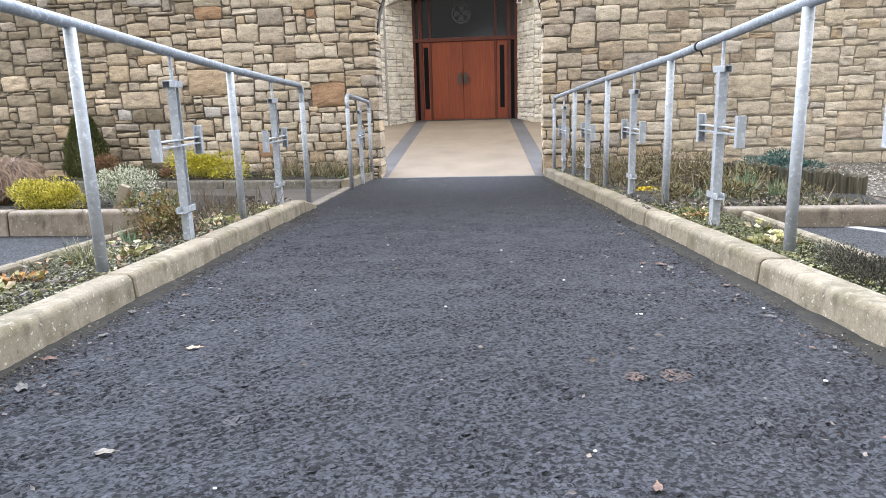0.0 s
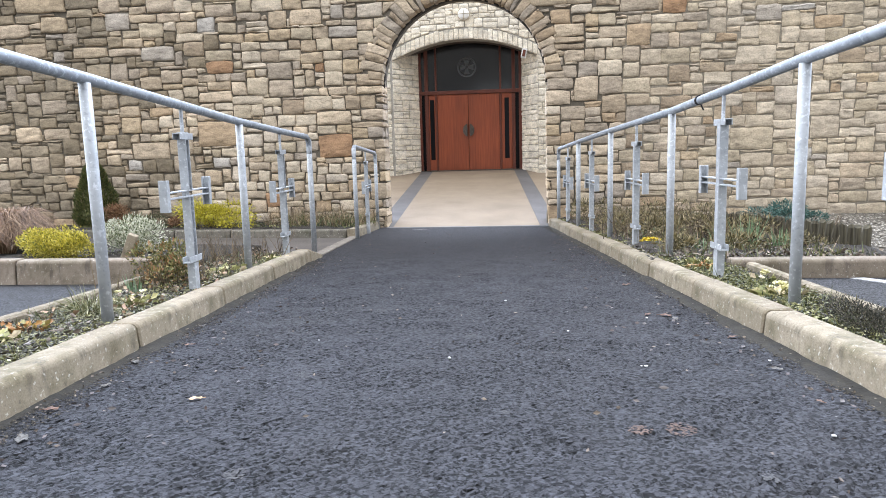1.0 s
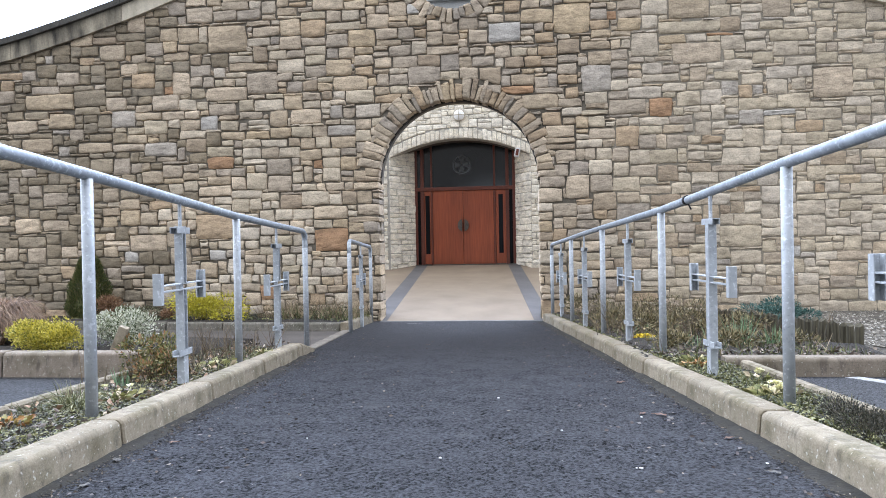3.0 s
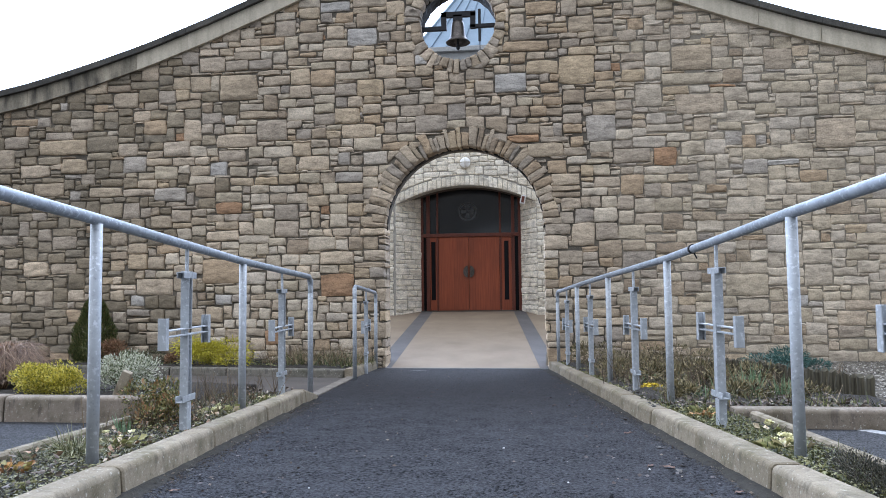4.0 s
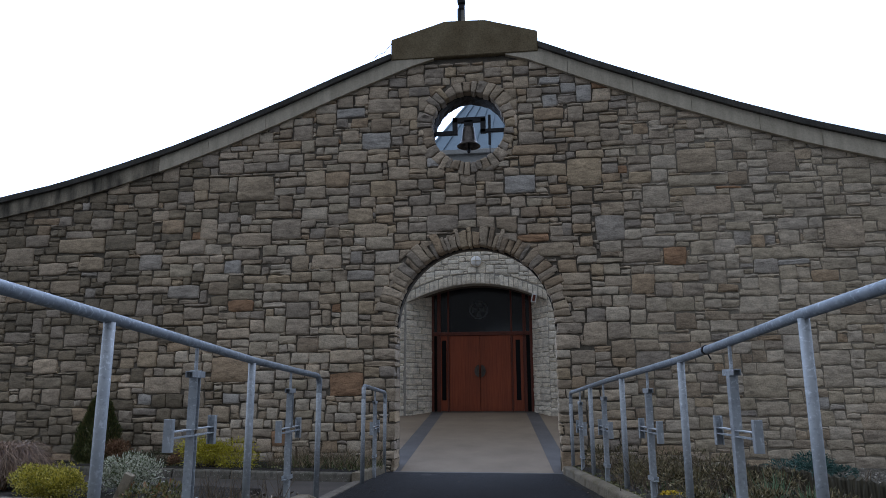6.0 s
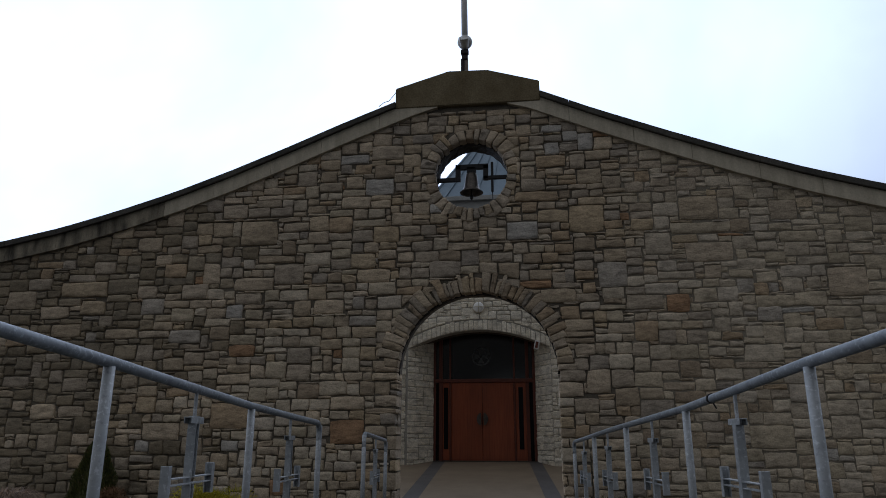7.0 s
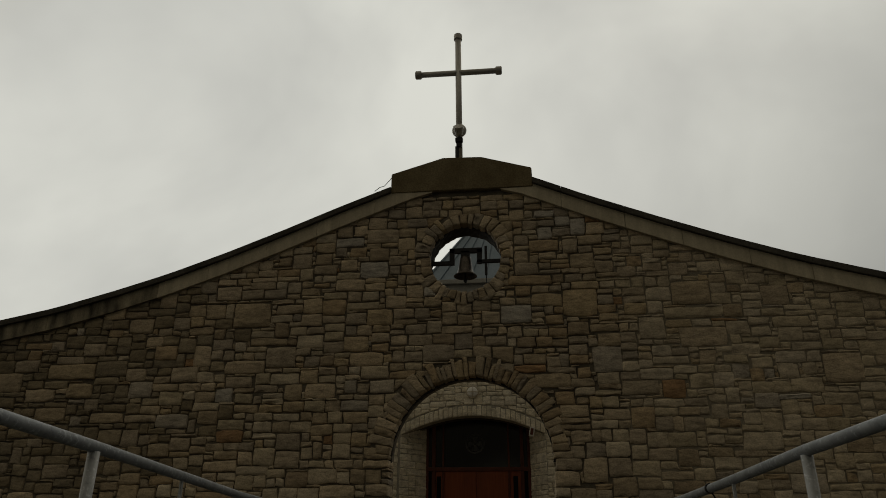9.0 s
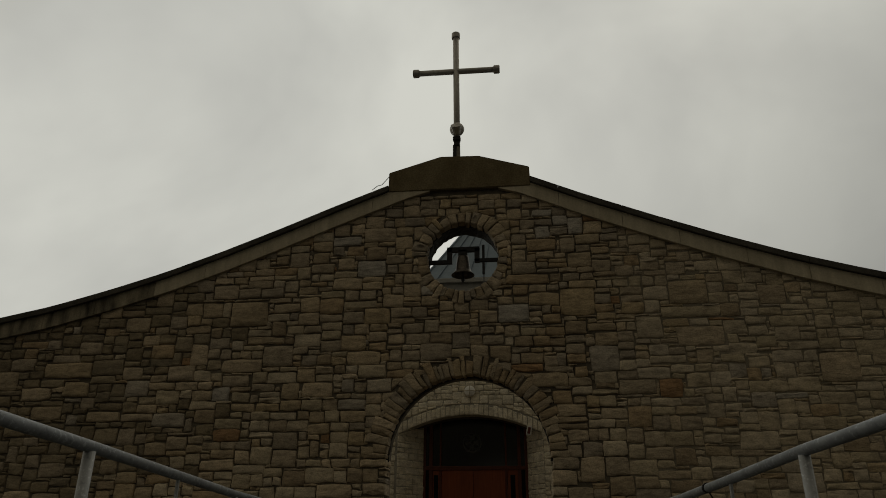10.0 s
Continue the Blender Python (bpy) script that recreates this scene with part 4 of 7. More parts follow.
for a, b in (((-1.04, CY, 10.14), (-1.04, CY, 10.27)), ((-1.87, CY, 9.376), (-1.75, CY, 9.373)), ((-0.32, CY, 9.356), (-0.20, CY, 9.354))):
    bm = bmesh.new()
    tube(bm, [a, b], 0.082, 16)
    bmesh.ops.bevel(bm, geom=[e for e in bm.edges if e.is_boundary is False and len(e.link_faces) == 2 and max(len(f.verts) for f in e.link_faces) > 4], offset=0.012, segments=2, affect="EDGES")
    part("collar", bm, M_ZINC, cross)
bm = bmesh.new()
bmesh.ops.create_uvsphere(bm, u_segments=20, v_segments=12, radius=0.135, matrix=Matrix.Translation((-1.02, CY - 0.03, 8.05)) @ Matrix.Diagonal((1, 0.8, 1, 1)))
part("ball", bm, M_ZINC, cross, "pale metal ball collar", smooth=True)
bm = bmesh.new()
bmesh.ops.create_cone(bm, segments=16, radius1=0.07, radius2=0.1, depth=0.16, cap_ends=True, matrix=pose(-1.02, CY - 0.15, 7.98, 50, 0, 0))
part("spotlight", fixed(bm), M_ZINC, cross, "small grey floodlight strapped to the pole")
bm = bmesh.new()
box(bm, -1.09, -0.95, CY - 0.12, CY - 0.03, 7.78, 7.86, 0.015)
box(bm, -1.07, -0.97, CY - 0.10, CY - 0.02, 7.68, 7.76, 0.012)
tube(bm, [(-1.06, CY - 0.05, 7.7), (-1.06, CY - 0.05, 7.34)], 0.035, 10)
part("bracket", bm, M_IRON, cross, "dark clamp and cable pipe")
tagged(part("aerial_wire", (lambda b: (tube(b, [(-2.2, D, 7.04), (-2.24, D, 6.98), (-2.34, D, 6.86), (-2.42, D, 6.84), (-2.5, D - 0.05, 6.74)], 0.006, 6), b)[1])(bmesh.new()), M_IRON), "thin loose wire at the edge of the apex block", "wire")

# ---------------------------------------------------------------- bell
bell = thing("bell", "dark bronze bell hanging from a cranked black iron bar", "bell")
BY = D + 0.25
bx = -0.93
prof = [(0.0, 0.36), (0.07, 0.355), (0.098, 0.325), (0.108, 0.23), (0.122, 0.12), (0.152, 0.045), (0.20, 0.0), (0.19, -0.005), (0.14, 0.045), (0.095, 0.18)]
bm = bmesh.new()
rings = [[bm.verts.new((bx + r_ * math.cos(a), BY + r_ * math.sin(a), 5.19 + z_)) for a in np.linspace(0, 2 * math.pi, 28, endpoint=False)] for r_, z_ in prof[1:]]
for a, b in zip(rings, rings[1:]):
    for k in range(28):
        bm.faces.new((a[k], a[(k + 1) % 28], b[(k + 1) % 28], b[k]))
bm.faces.new(rings[0])
part("bell_body", fixed(bm), M_BRONZE, bell, smooth=True)
bm = bmesh.new()
tube(bm, [(bx, BY, 5.3), (bx, BY, 5.16), (bx, BY, 5.13), (bx, BY, 5.09), (bx, BY, 5.07)], [0.014, 0.014, 0.035, 0.03, 0.01], 10)
part("clapper", bm, M_IRON, bell)
bm = bmesh.new()
for a in ((-1.56, -1.20, 5.40, 5.47), (-1.20, -1.11, 5.40, 5.70), (-1.20, -0.64, 5.61, 5.70), (-0.73, -0.64, 5.41, 5.68), (-0.73, -0.26, 5.42, 5.48), (-1.01, -0.85, 5.48, 5.65)):
    box(bm, a[0], a[1], BY - 0.03, BY + 0.03, a[2], a[3], 0.006)
part("yoke", bm, M_IRON, bell)
bm = bmesh.new()
box(bm, -0.60, -0.555, BY - 0.02, BY + 0.02, 5.2, 5.73, 0.006)
box(bm, -0.64, -0.515, BY - 0.02, BY + 0.02, 5.415, 5.475, 0.006)
tube(bm, [(-0.575, BY, 5.2), (-0.575, BY, 4.86)], 0.008, 8)
part("lever", bm, M_IRON, bell)

# ---------------------------------------------------------------- church front behind the gable wall
F, DOOR_Y = 16.6, 17.35
OPEN_L, OPEN_R = -3.03, 0.42
SPRING, CROWN = 3.30, 3.74


def head_z(x):
    s = (x - (OPEN_L + OPEN_R) / 2) / ((OPEN_R - OPEN_L) / 2)
    return SPRING + (CROWN - SPRING) * max(0.0, 1 - s * s)


front = tagged(new("wall_porch"), "pale cream squared-stone church front with a low segmental arch", "wall", kind="structure")
xs_ = np.linspace(OPEN_R, OPEN_L, 17)
bm = bmesh.new()
prism(bm, [(-7.0, 0.2), (-7.0, 5.2), (5.5, 5.2), (5.5, 0.2), (OPEN_R, 0.2)] + [(x, head_z(x)) for x in xs_] + [(OPEN_L, 0.2)], F + 0.02, F + 0.35)
fixed(bm)
bmesh.ops.triangulate(bm, faces=[f for f in bm.faces if len(f.verts) > 4])
part("core", bm, M_CREAM_MORTAR, front)
cream = Stones(front, Matrix.Translation((0, F + 0.02, 0)), {"cream": M_CREAM}, {"cream": M_CREAM_MANY})
n_own = 0
courses = []
for a, b, low in ((-4.2, OPEN_L, 0.42), (OPEN_L, OPEN_R, SPRING - 0.05), (OPEN_R, 1.75, 0.42)):
    courses += pack(a, b, low, 5.1, (b - a) / round((b - a) / 0.055) + 1e-6, 0.05, rng, [2, 3, 4, 5, 6, 7], [2, 2, 3, 3, 4, 5])
for x0, z0, x1, z1, _ in courses:
    mx, mz = (x0 + x1) / 2, (z0 + z1) / 2
    j = 0.013
    poly = [(x + rng.uniform(-j, j), z + rng.uniform(-j, j)) for x, z in ((x0, z0), (x1, z0), (x1, z1), (x0, z1))]
    if OPEN_L < mx < OPEN_R:
        sl = (head_z(mx + 0.05) - head_z(mx - 0.05)) / 0.1
        poly = clip(poly, mx, head_z(mx) + 0.27, sl, -1)
    else:
        poly = clip(poly, OPEN_L, 0, 1, 0) if mx < OPEN_L else clip(poly, OPEN_R, 0, -1, 0)
    if len(poly) < 3 or area(poly) < 0.004:
        continue
    v, f = stone_geometry(poly, rng, 0.005, 0.02 + rng.uniform(-0.006, 0.008), 0.05, 0.8)
    cream.add(v, f, "cream", n_own < 230)
    n_own += 1
xs_ = np.linspace(OPEN_L, OPEN_R, 31)
for a, b in zip(xs_, xs_[1:]):
    top = 0.25 + rng.uniform(-0.03, 0.02)
    v, f = stone_geometry([(a, head_z(a)), (b, head_z(b)), (b, head_z(b) + top), (a, head_z(a) + top)], rng, 0.005, 0.02 + rng.uniform(-0.003, 0.006), 0.3, 0.6)
    cream.add(v, f, "cream", True)
cream.finish()

# splayed reveals
for side, (xo, xi) in (("wall_reveal", (OPEN_L, -2.47)), ("wall_reveal", (OPEN_R, 0.02))):
    p0, p1 = Vector((xo, F + 0.008, 0)), Vector((xi, DOOR_Y + 0.05, 0))
    if xo > xi:
        p0, p1 = p1, p0
    u = (p1 - p0).normalized()
    inward = Vector((-u.y, u.x, 0))
    place = Matrix(((u.x, inward.x, 0, p0.x), (u.y, inward.y, 0, p0.y), (0, 0, 1, 0), (0, 0, 0, 1)))
    length = (p1 - p0).length
    rev = tagged(new(side), "pale cream squared-stone splayed reveal beside the church door", "wall", kind="structure")
    bm = bmesh.new()
    box(bm, 0, length, 0.0, 0.12, 0.3, 3.9)
    bm.transform(place)
    part("core", bm, M_CREAM_MORTAR, rev)
    st = Stones(rev, place, {"cream": M_CREAM}, {"cream": M_CREAM_MANY})
    for x0, z0, x1, z1, _ in pack(0, length, 0.42, 3.8, length / 13, 0.055, rng, [3, 4, 5, 6, 7], [2, 2, 3, 3, 4]):
        v, f = stone_geometry([(x0, z0), (x1, z0), (x1, z1), (x0, z1)], rng, 0.005, 0.02 + rng.uniform(-0.006, 0.008), 0.05, 0.8)
        st.add(v, f, "cream", True)
    st.finish()

bm = bmesh.new()
xs_ = np.linspace(OPEN_L - 0.1, OPEN_R + 0.1, 17)
prism(bm, [(x, head_z(x) + 0.012) for x in xs_] + [(x, head_z(x) + 0.2) for x in reversed(xs_)], F + 0.3, 18.0)
fixed(bm)
bmesh.ops.triangulate(bm, faces=[f for f in bm.faces if len(f.verts) > 4])
tagged(part("ceiling_porch", bm, M_PORCH_DARK), "dark boarded soffit over the church door", "ceiling", kind="structure")
# unseen backing wall added to close off the space behind the door
bm = bmesh.new()
box(bm, -7, 5.5, 18.0, 18.2, 0.2, 5.2)
tagged(part("wall_inner", bm, M_PORCH_DARK), "dark wall closing the lobby behind the door", "wall", kind="structure")

# ---------------------------------------------------------------- church door
door = tagged(new("door_1"), "closed red-brown hardwood double door with glazed sidelights and overlight", "door", kind="structure")
Z0, ZT = 0.655, 2.535


def door_piece(name, x0, x1, z0, z1, y0, y1, mat, parent, label="", bevel=0.008):
    bm = bmesh.new()
    box(bm, x0, x1, y0, y1, z0, z1, bevel)
    return part(name, bm, mat, parent, label)


for x0, x1 in ((-2.50, -2.44), (-2.36, -2.27), (-2.10, -2.055), (-0.505, -0.46), (-0.20, -0.12), (-0.03, 0.04)):
    door_piece("mullion", x0, x1, Z0, 3.75, DOOR_Y - 0.04, DOOR_Y + 0.08, M_FRAME, door)
door_piece("transom", -2.45, -0.02, ZT, ZT + 0.09, DOOR_Y - 0.05, DOOR_Y + 0.08, M_FRAME, door)
door_piece("sill", -2.5, 0.04, Z0 - 0.07, Z0 + 0.01, DOOR_Y - 0.10, DOOR_Y + 0.1, M_CAP, door, "dark threshold strip")
for x0, x1 in ((-2.052, -1.284), (-1.276, -0.508)):
    leaf = door_piece("leaf", x0, x1, Z0 + 0.015, ZT - 0.004, DOOR_Y - 0.02, DOOR_Y + 0.035, M_DOOR, door, "red-brown varnished hardwood leaf", 0.006)
    s = 1 if x0 < -1.5 else -1
    xe = -1.28 - s * 0.03
    bm = bmesh.new()
    arc = [(xe - s * 0.11 * math.sin(a), 1.65 - 0.15 * math.cos(a)) for a in np.linspace(0, math.pi, 12)]
    prism(bm, arc, DOOR_Y - 0.075, DOOR_Y - 0.05)
    tube(bm, [(xe - s * 0.03, DOOR_Y - 0.055, 1.72), (xe - s * 0.03, DOOR_Y - 0.02, 1.72)], 0.012, 8)
    tube(bm, [(xe - s * 0.03, DOOR_Y - 0.055, 1.58), (xe - s * 0.03, DOOR_Y - 0.02, 1.58)], 0.012, 8)
    part("handle", fixed(bm), M_BRONZE, leaf, "half-round dark bronze pull handle")
for x0, x1 in ((-2.268, -2.102), (-0.458, -0.202)):
    light = door_piece("sidelight", x0, x1, Z0 + 0.02, ZT - 0.004, DOOR_Y - 0.015, DOOR_Y + 0.03, M_DOOR, door, "hardwood panel with a narrow glass slit", 0.004)
    m = (x0 + x1) / 2
    door_piece("pane", m - 0.055, m + 0.055, Z0 + 0.28, ZT - 0.12, DOOR_Y - 0.02, DOOR_Y - 0.012, M_SLIT, light, "dark glass slit", 0.0)
for x0, x1 in ((-2.438, -2.362), (-0.118, -0.032)):
    door_piece("pane", x0, x1, Z0, ZT - 0.004, DOOR_Y + 0.01, DOOR_Y + 0.02, M_SLIT, door, "dark glass", 0.0)
over = None
for x0, x1 in ((-2.438, -2.362), (-2.268, -2.102), (-2.05, -0.51), (-0.458, -0.202), (-0.118, -0.032)):
    pane = door_piece("pane", x0, x1, ZT + 0.092, 3.75, DOOR_Y + 0.01, DOOR_Y + 0.02, M_GLASS, door, "dark overlight glass", 0.0)
    if x1 - x0 > 1:
        over = pane
bm = bmesh.new()
ex, ez, ey = -1.30, 3.18, DOOR_Y + 0.004
for a0 in range(24):
    a, b = math.pi * a0 / 12, math.pi * (a0 + 1) / 12
    q = [bm.verts.new((ex + r_ * math.cos(t), ey, ez + r_ * math.sin(t))) for r_, t in ((0.2, a), (0.24, a), (0.24, b), (0.2, b))]
    bm.faces.new(q)
for rot in range(4):
    t = rot * math.pi / 2
    q = [(0.03, 0.025), (0.17, 0.075), (0.17, -0.075), (0.03, -0.025)]
    bm.faces.new([bm.verts.new((ex + math.cos(t) * p - math.sin(t) * w, ey, ez + math.sin(t) * p + math.cos(t) * w)) for p, w in q])
r = bmesh.ops.extrude_face_region(bm, geom=bm.faces[:])
bmesh.ops.translate(bm, verts=[v for v in r["geom"] if isinstance(v, bmesh.types.BMVert)], vec=(0, 0.005, 0))
part("emblem", fixed(bm), M_FROST, over, "frosted ring with a small cross")

# lamp and small fittings
lamp = thing("bulkhead_lamp", "round white bulkhead lamp with a guard, unlit", "lamp")
bm = bmesh.new()
bmesh.ops.create_uvsphere(bm, u_segments=24, v_segments=12, radius=0.135, matrix=Matrix.Translation((-1.285, F - 0.02, 4.30)) @ Matrix.Diagonal((1, 0.6, 1, 1)))
part("cover", bm, M_LENS, lamp, smooth=True)
bm = bmesh.new()
tube(bm, [(-1.285 + 0.14 * math.cos(a), F - 0.03, 4.30 + 0.14 * math.sin(a)) for a in np.linspace(0, 2 * math.pi, 25)], 0.013, 8, False)
for v_ in (0, 1):
    tube(bm, [(-1.285 + (0.14 * math.cos(a) if v_ else 0), F - 0.02 - 0.09 * math.sin(a), 4.30 + (0 if v_ else 0.14 * math.cos(a))) for a in np.linspace(0, math.pi, 11)], 0.007, 6, False)
part("guard", bm, M_FASCIA, lamp)
alarm = thing("alarm_box", "small white wall box with a red-brown front beside the lintel", "alarm")
bm = bmesh.new()
box(bm, 0.042, 0.158, F - 0.16, F - 0.02, 3.235, 3.445, 0.01)
bm.transform(pose(0.1, F - 0.1, 3.34, 0, 12, 0) @ Matrix.Translation((-0.1, -F + 0.1, -3.34)))
part("case", bm, M_WHITE_PAINT, alarm)
bm = bmesh.new()
box(bm, 0.068, 0.132, F - 0.172, F - 0.162, 3.265, 3.415, 0.003)
bm.transform(pose(0.1, F - 0.1, 3.34, 0, 12, 0) @ Matrix.Translation((-0.1, -F + 0.1, -3.34)))
part("front", bm, M_FRAME, alarm)

# ---------------------------------------------------------------- church tower, seen through the bell opening
church = thing("church_tower", "pale tower with a blue-grey metal pyramid roof behind the gable", "tower")
apex = Vector((-0.75, 24.65, 13.6))
base = [Vector((-3.32, 22.0, 9.15)), Vector((1.4, 22.0, 9.15)), Vector((1.4, 27.3, 9.15)), Vector((-3.32, 27.3, 9.15))]
bm = bmesh.new()
tip = bm.verts.new(apex)
bv = [bm.verts.new(p) for p in base]
for i in range(4):
    bm.faces.new((bv[i], bv[(i + 1) % 4], tip))
bm.faces.new(list(reversed(bv)))
roof = part("roof", fixed(bm), M_ROOF, church)
for k in range(1, 9):
    f = k / 9
    low = base[0].lerp(base[1], f)
    bm = bmesh.new()
    tube(bm, [low + Vector((0, -0.02, 0.02)), apex + Vector((0, -0.02, 0))], 0.02, 6)
    part("seam", bm, M_ROOF, roof)
for i in range(4):
    bm = bmesh.new()
    tube(bm, [base[i], apex], 0.05, 6)
    part("hip_flashing", bm, M_ROOF, roof)
bm = bmesh.new()
box(bm, -3.5, 1.46, 21.94, 22.06, 9.0, 9.16, 0.02)
part("eaves_board", bm, M_ROOF_WALL, church)
bm = bmesh.new()
box(bm, -3.3, 1.2, 22.1, 27.1, 0.0, 9.14)
part("wall", bm, M_ROOF_WALL, church)
# ---------------------------------------------------------------- kerbs
def kerb_mesh(length, lower0=0.0, lower1=0.0, h=0.115, w=0.15, mat=None):
    """A kerb stone along +y with a sloped, rounded face to +x; its base at 0."""
    bm = bmesh.new()
    prof_ = [(0.004, -0.12), (-0.016, h - 0.027), (-0.019, h - 0.016), (-0.025, h - 0.008), (-0.033, h - 0.003), (-0.042, h), (-w + 0.014, h), (-w + 0.004, h - 0.005), (-w, h - 0.014), (-w, -0.12)] if w > 0.1 else [(0, -0.12), (0, h - 0.012), (-0.012, h), (-w + 0.012, h), (-w, h - 0.012), (-w, -0.12)]
    loops = []
    for y, low in ((0.010, lower0), (0.018, lower0), (length / 2, (lower0 + lower1) / 2), (length - 0.018, lower1), (length - 0.010, lower1)):
        k = 0.006 if y in (0.010, length - 0.010) else 0.0
        loops.append([bm.verts.new((x - (k if x > -0.03 else 0), y, (z if z < 0 else z * (1 - low)) - k)) for x, z in prof_])
    for a, b in zip(loops, loops[1:]):
        for i in range(len(prof_)):
            j = (i + 1) % len(prof_)
            bm.faces.new((a[i], a[j], b[j], b[i]))
    bm.faces.new(loops[0])
    bm.faces.new(list(reversed(loops[-1])))
    me = bpy.data.meshes.new("kerb_stone")
    fixed(bm).to_mesh(me)
    bm.free()
    for p in me.polygons:
        p.use_smooth = w > 0.1 and 0.25 < p.normal.z < 0.97 and abs(p.normal.y) < 0.3
    me.materials.append(mat or M_KERB)
    return me


def kerb_run(label, points, length, first=0.0, flip=False, taper_end=False, h=0.115, w=0.15, mat=None):
    """Kerb stones along a line of ground points; the face looks to the right of the line, or to its left."""
    run = tagged(new("kerb"), label, "kerb", kind="structure")
    shared = kerb_mesh(length, h=h, w=w, mat=mat)
    for p, q in zip(points, points[1:]):
        p, q = Vector(p), Vector(q)
        d = q - p
        total, s = d.length, 0.0
        d.normalize()
        step = first or length
        while s < total - 0.02:
            step = min(step, total - s)
            last = taper_end and s + step > total - 0.03
            me = shared if abs(step - length) < 1e-4 and not last else kerb_mesh(step, 0.0, 0.72 if last else 0.0, h, w, mat)
            ob = part_mesh("kerb_stone", me, None, run)
            side = Vector((d.y, -d.x, 0)).normalized() * (-1 if flip else 1)
            up = side.cross(d) * (-1 if flip else 1)
            o = p + d * s + Vector((random.uniform(-0.003, 0.003), 0, random.uniform(-0.004, 0.004)))
            ob.matrix_basis = Matrix(((side.x, d.x, up.x, o.x), (side.y, d.y, up.y, o.y), (side.z, d.z, up.z, o.z), (0, 0, 0, 1)))
            s += step
            step = length
        if not taper_end and w > 0.1:
            side = Vector((d.y, -d.x, 0)).normalized() * (-1 if flip else 1)
            bm = bmesh.new()
            c = [(-0.014, -0.1), (-0.036, h * 0.74), (-0.058, h - 0.02), (-w + 0.016, h - 0.02), (-w + 0.016, -0.1)]
            ends = [[bm.verts.new(e + side * x + Vector((0, 0, z))) for x, z in c] for e in (p + d * 0.02, q - d * 0.02)]
            for i in range(5):
                bm.faces.new((ends[0][i], ends[0][(i + 1) % 5], ends[1][(i + 1) % 5], ends[1][i]))
            bm.faces.new(ends[0])
            bm.faces.new(list(reversed(ends[1])))
            part("joint_filler", fixed(bm), M_JOINT, run)
    return run


kerb_run("pale concrete kerb along the tarmac path", [on_path(-6.0, -1.385), on_path(6.07, -1.385)], 1.04, first=0.51)
kerb_run("pale concrete kerb end dropping to the lane", [on_path(6.07, -1.385), on_path(6.50, -1.365)], 0.45, taper_end=True)
kerb_run("pale concrete kerb along the tarmac path", [on_path(-6.0, 1.235), on_path(10.35, 1.235)], 0.91, first=0.72, flip=True)
kerb_run("short pale concrete kerb beside the gable arch", [on_path(8.85, -1.40), on_path(10.62, -1.33)], 0.9)

def foot_dirt(label, a0, a1, across, side, seed):
    """A ragged fillet of wet grit and moss where the tarmac meets a kerb."""
    g = random.Random(seed)
    bm = bmesh.new()
    prev, a, wide = None, a0, 0.03
    while a < a1:
        wide = max(0.006, min(0.075, wide + g.uniform(-0.016, 0.016)))
        high = 0.004 + 0.16 * wide
        row = [bm.verts.new(on_path(a, across - side * 0.02, high)), bm.verts.new(on_path(a, across + side * 0.45 * wide, high * 0.45)), bm.verts.new(on_path(a, across + side * wide, -0.003))]
        if prev:
            for i in (0, 1):
                bm.faces.new((prev[i], prev[i + 1], row[i + 1], row[i]))
        prev = row
        a += 0.025
    return tagged(part("grit", fixed(bm), M_GRIT, None, smooth=True), label, "grit", kind="stuff")


foot_dirt("dark wet grit and moss along the kerb foot", -2.0, 6.4, -1.385, 1, 71)
foot_dirt("dark wet grit and moss along the kerb foot", -2.0, 10.3, 1.235, -1, 72)

# ---------------------------------------------------------------- handrails
R_POST = 0.026


def rail_post(parent, base, height):
    bm = bmesh.new()
    tube(bm, [(0, 0, -0.1), (0, 0, height)], R_POST, 14)
    ob = part("post", bm, M_POST, parent, smooth=False)
    ob.matrix_basis = Matrix.Translation(base)
    for p in ob.data.polygons:
        p.use_smooth = len(p.vertices) == 4
    return ob


_cross_parts = {}


def cross_mesh(key, build):
    if key not in _cross_parts:
        bm = bmesh.new()
        build(bm)
        me = bpy.data.meshes.new(key)
        bm.to_mesh(me)
        bm.free()
        me.materials.append(M_POST)
        _cross_parts[key] = me
    return _cross_parts[key]


def channel(bm, length, w, dpt, t, axis):
    """A channel section along z or y, w wide, open to +x."""
    c = [(-dpt / 2, -w / 2), (dpt / 2, -w / 2), (dpt / 2, -w / 2 + t), (-dpt / 2 + t, -w / 2 + t), (-dpt / 2 + t, w / 2 - t), (dpt / 2, w / 2 - t), (dpt / 2, w / 2), (-dpt / 2, w / 2)]
    ends = []
    for s in length:
        ends.append([bm.verts.new((x, k, s) if axis == "z" else (x, s, k)) for x, k in c])
    for i in range(8):
        bm.faces.new((ends[0][i], ends[0][(i + 1) % 8], ends[1][(i + 1) % 8], ends[1][i]))
    bm.faces.new(ends[0])
    bm.faces.new(list(reversed(ends[1])))
    fixed(bm)
    bmesh.ops.bevel(bm, geom=bm.edges[:], offset=0.0016, segments=1, affect="EDGES")


def twin_bars(bm):
    """Two flat strips one above the other, from the middle to an arm's end."""
    for z in (-0.017, 0.017):
        box(bm, -0.019, 0.019, -0.302, -0.001, z - 0.0035, z + 0.0035, 0.0012)


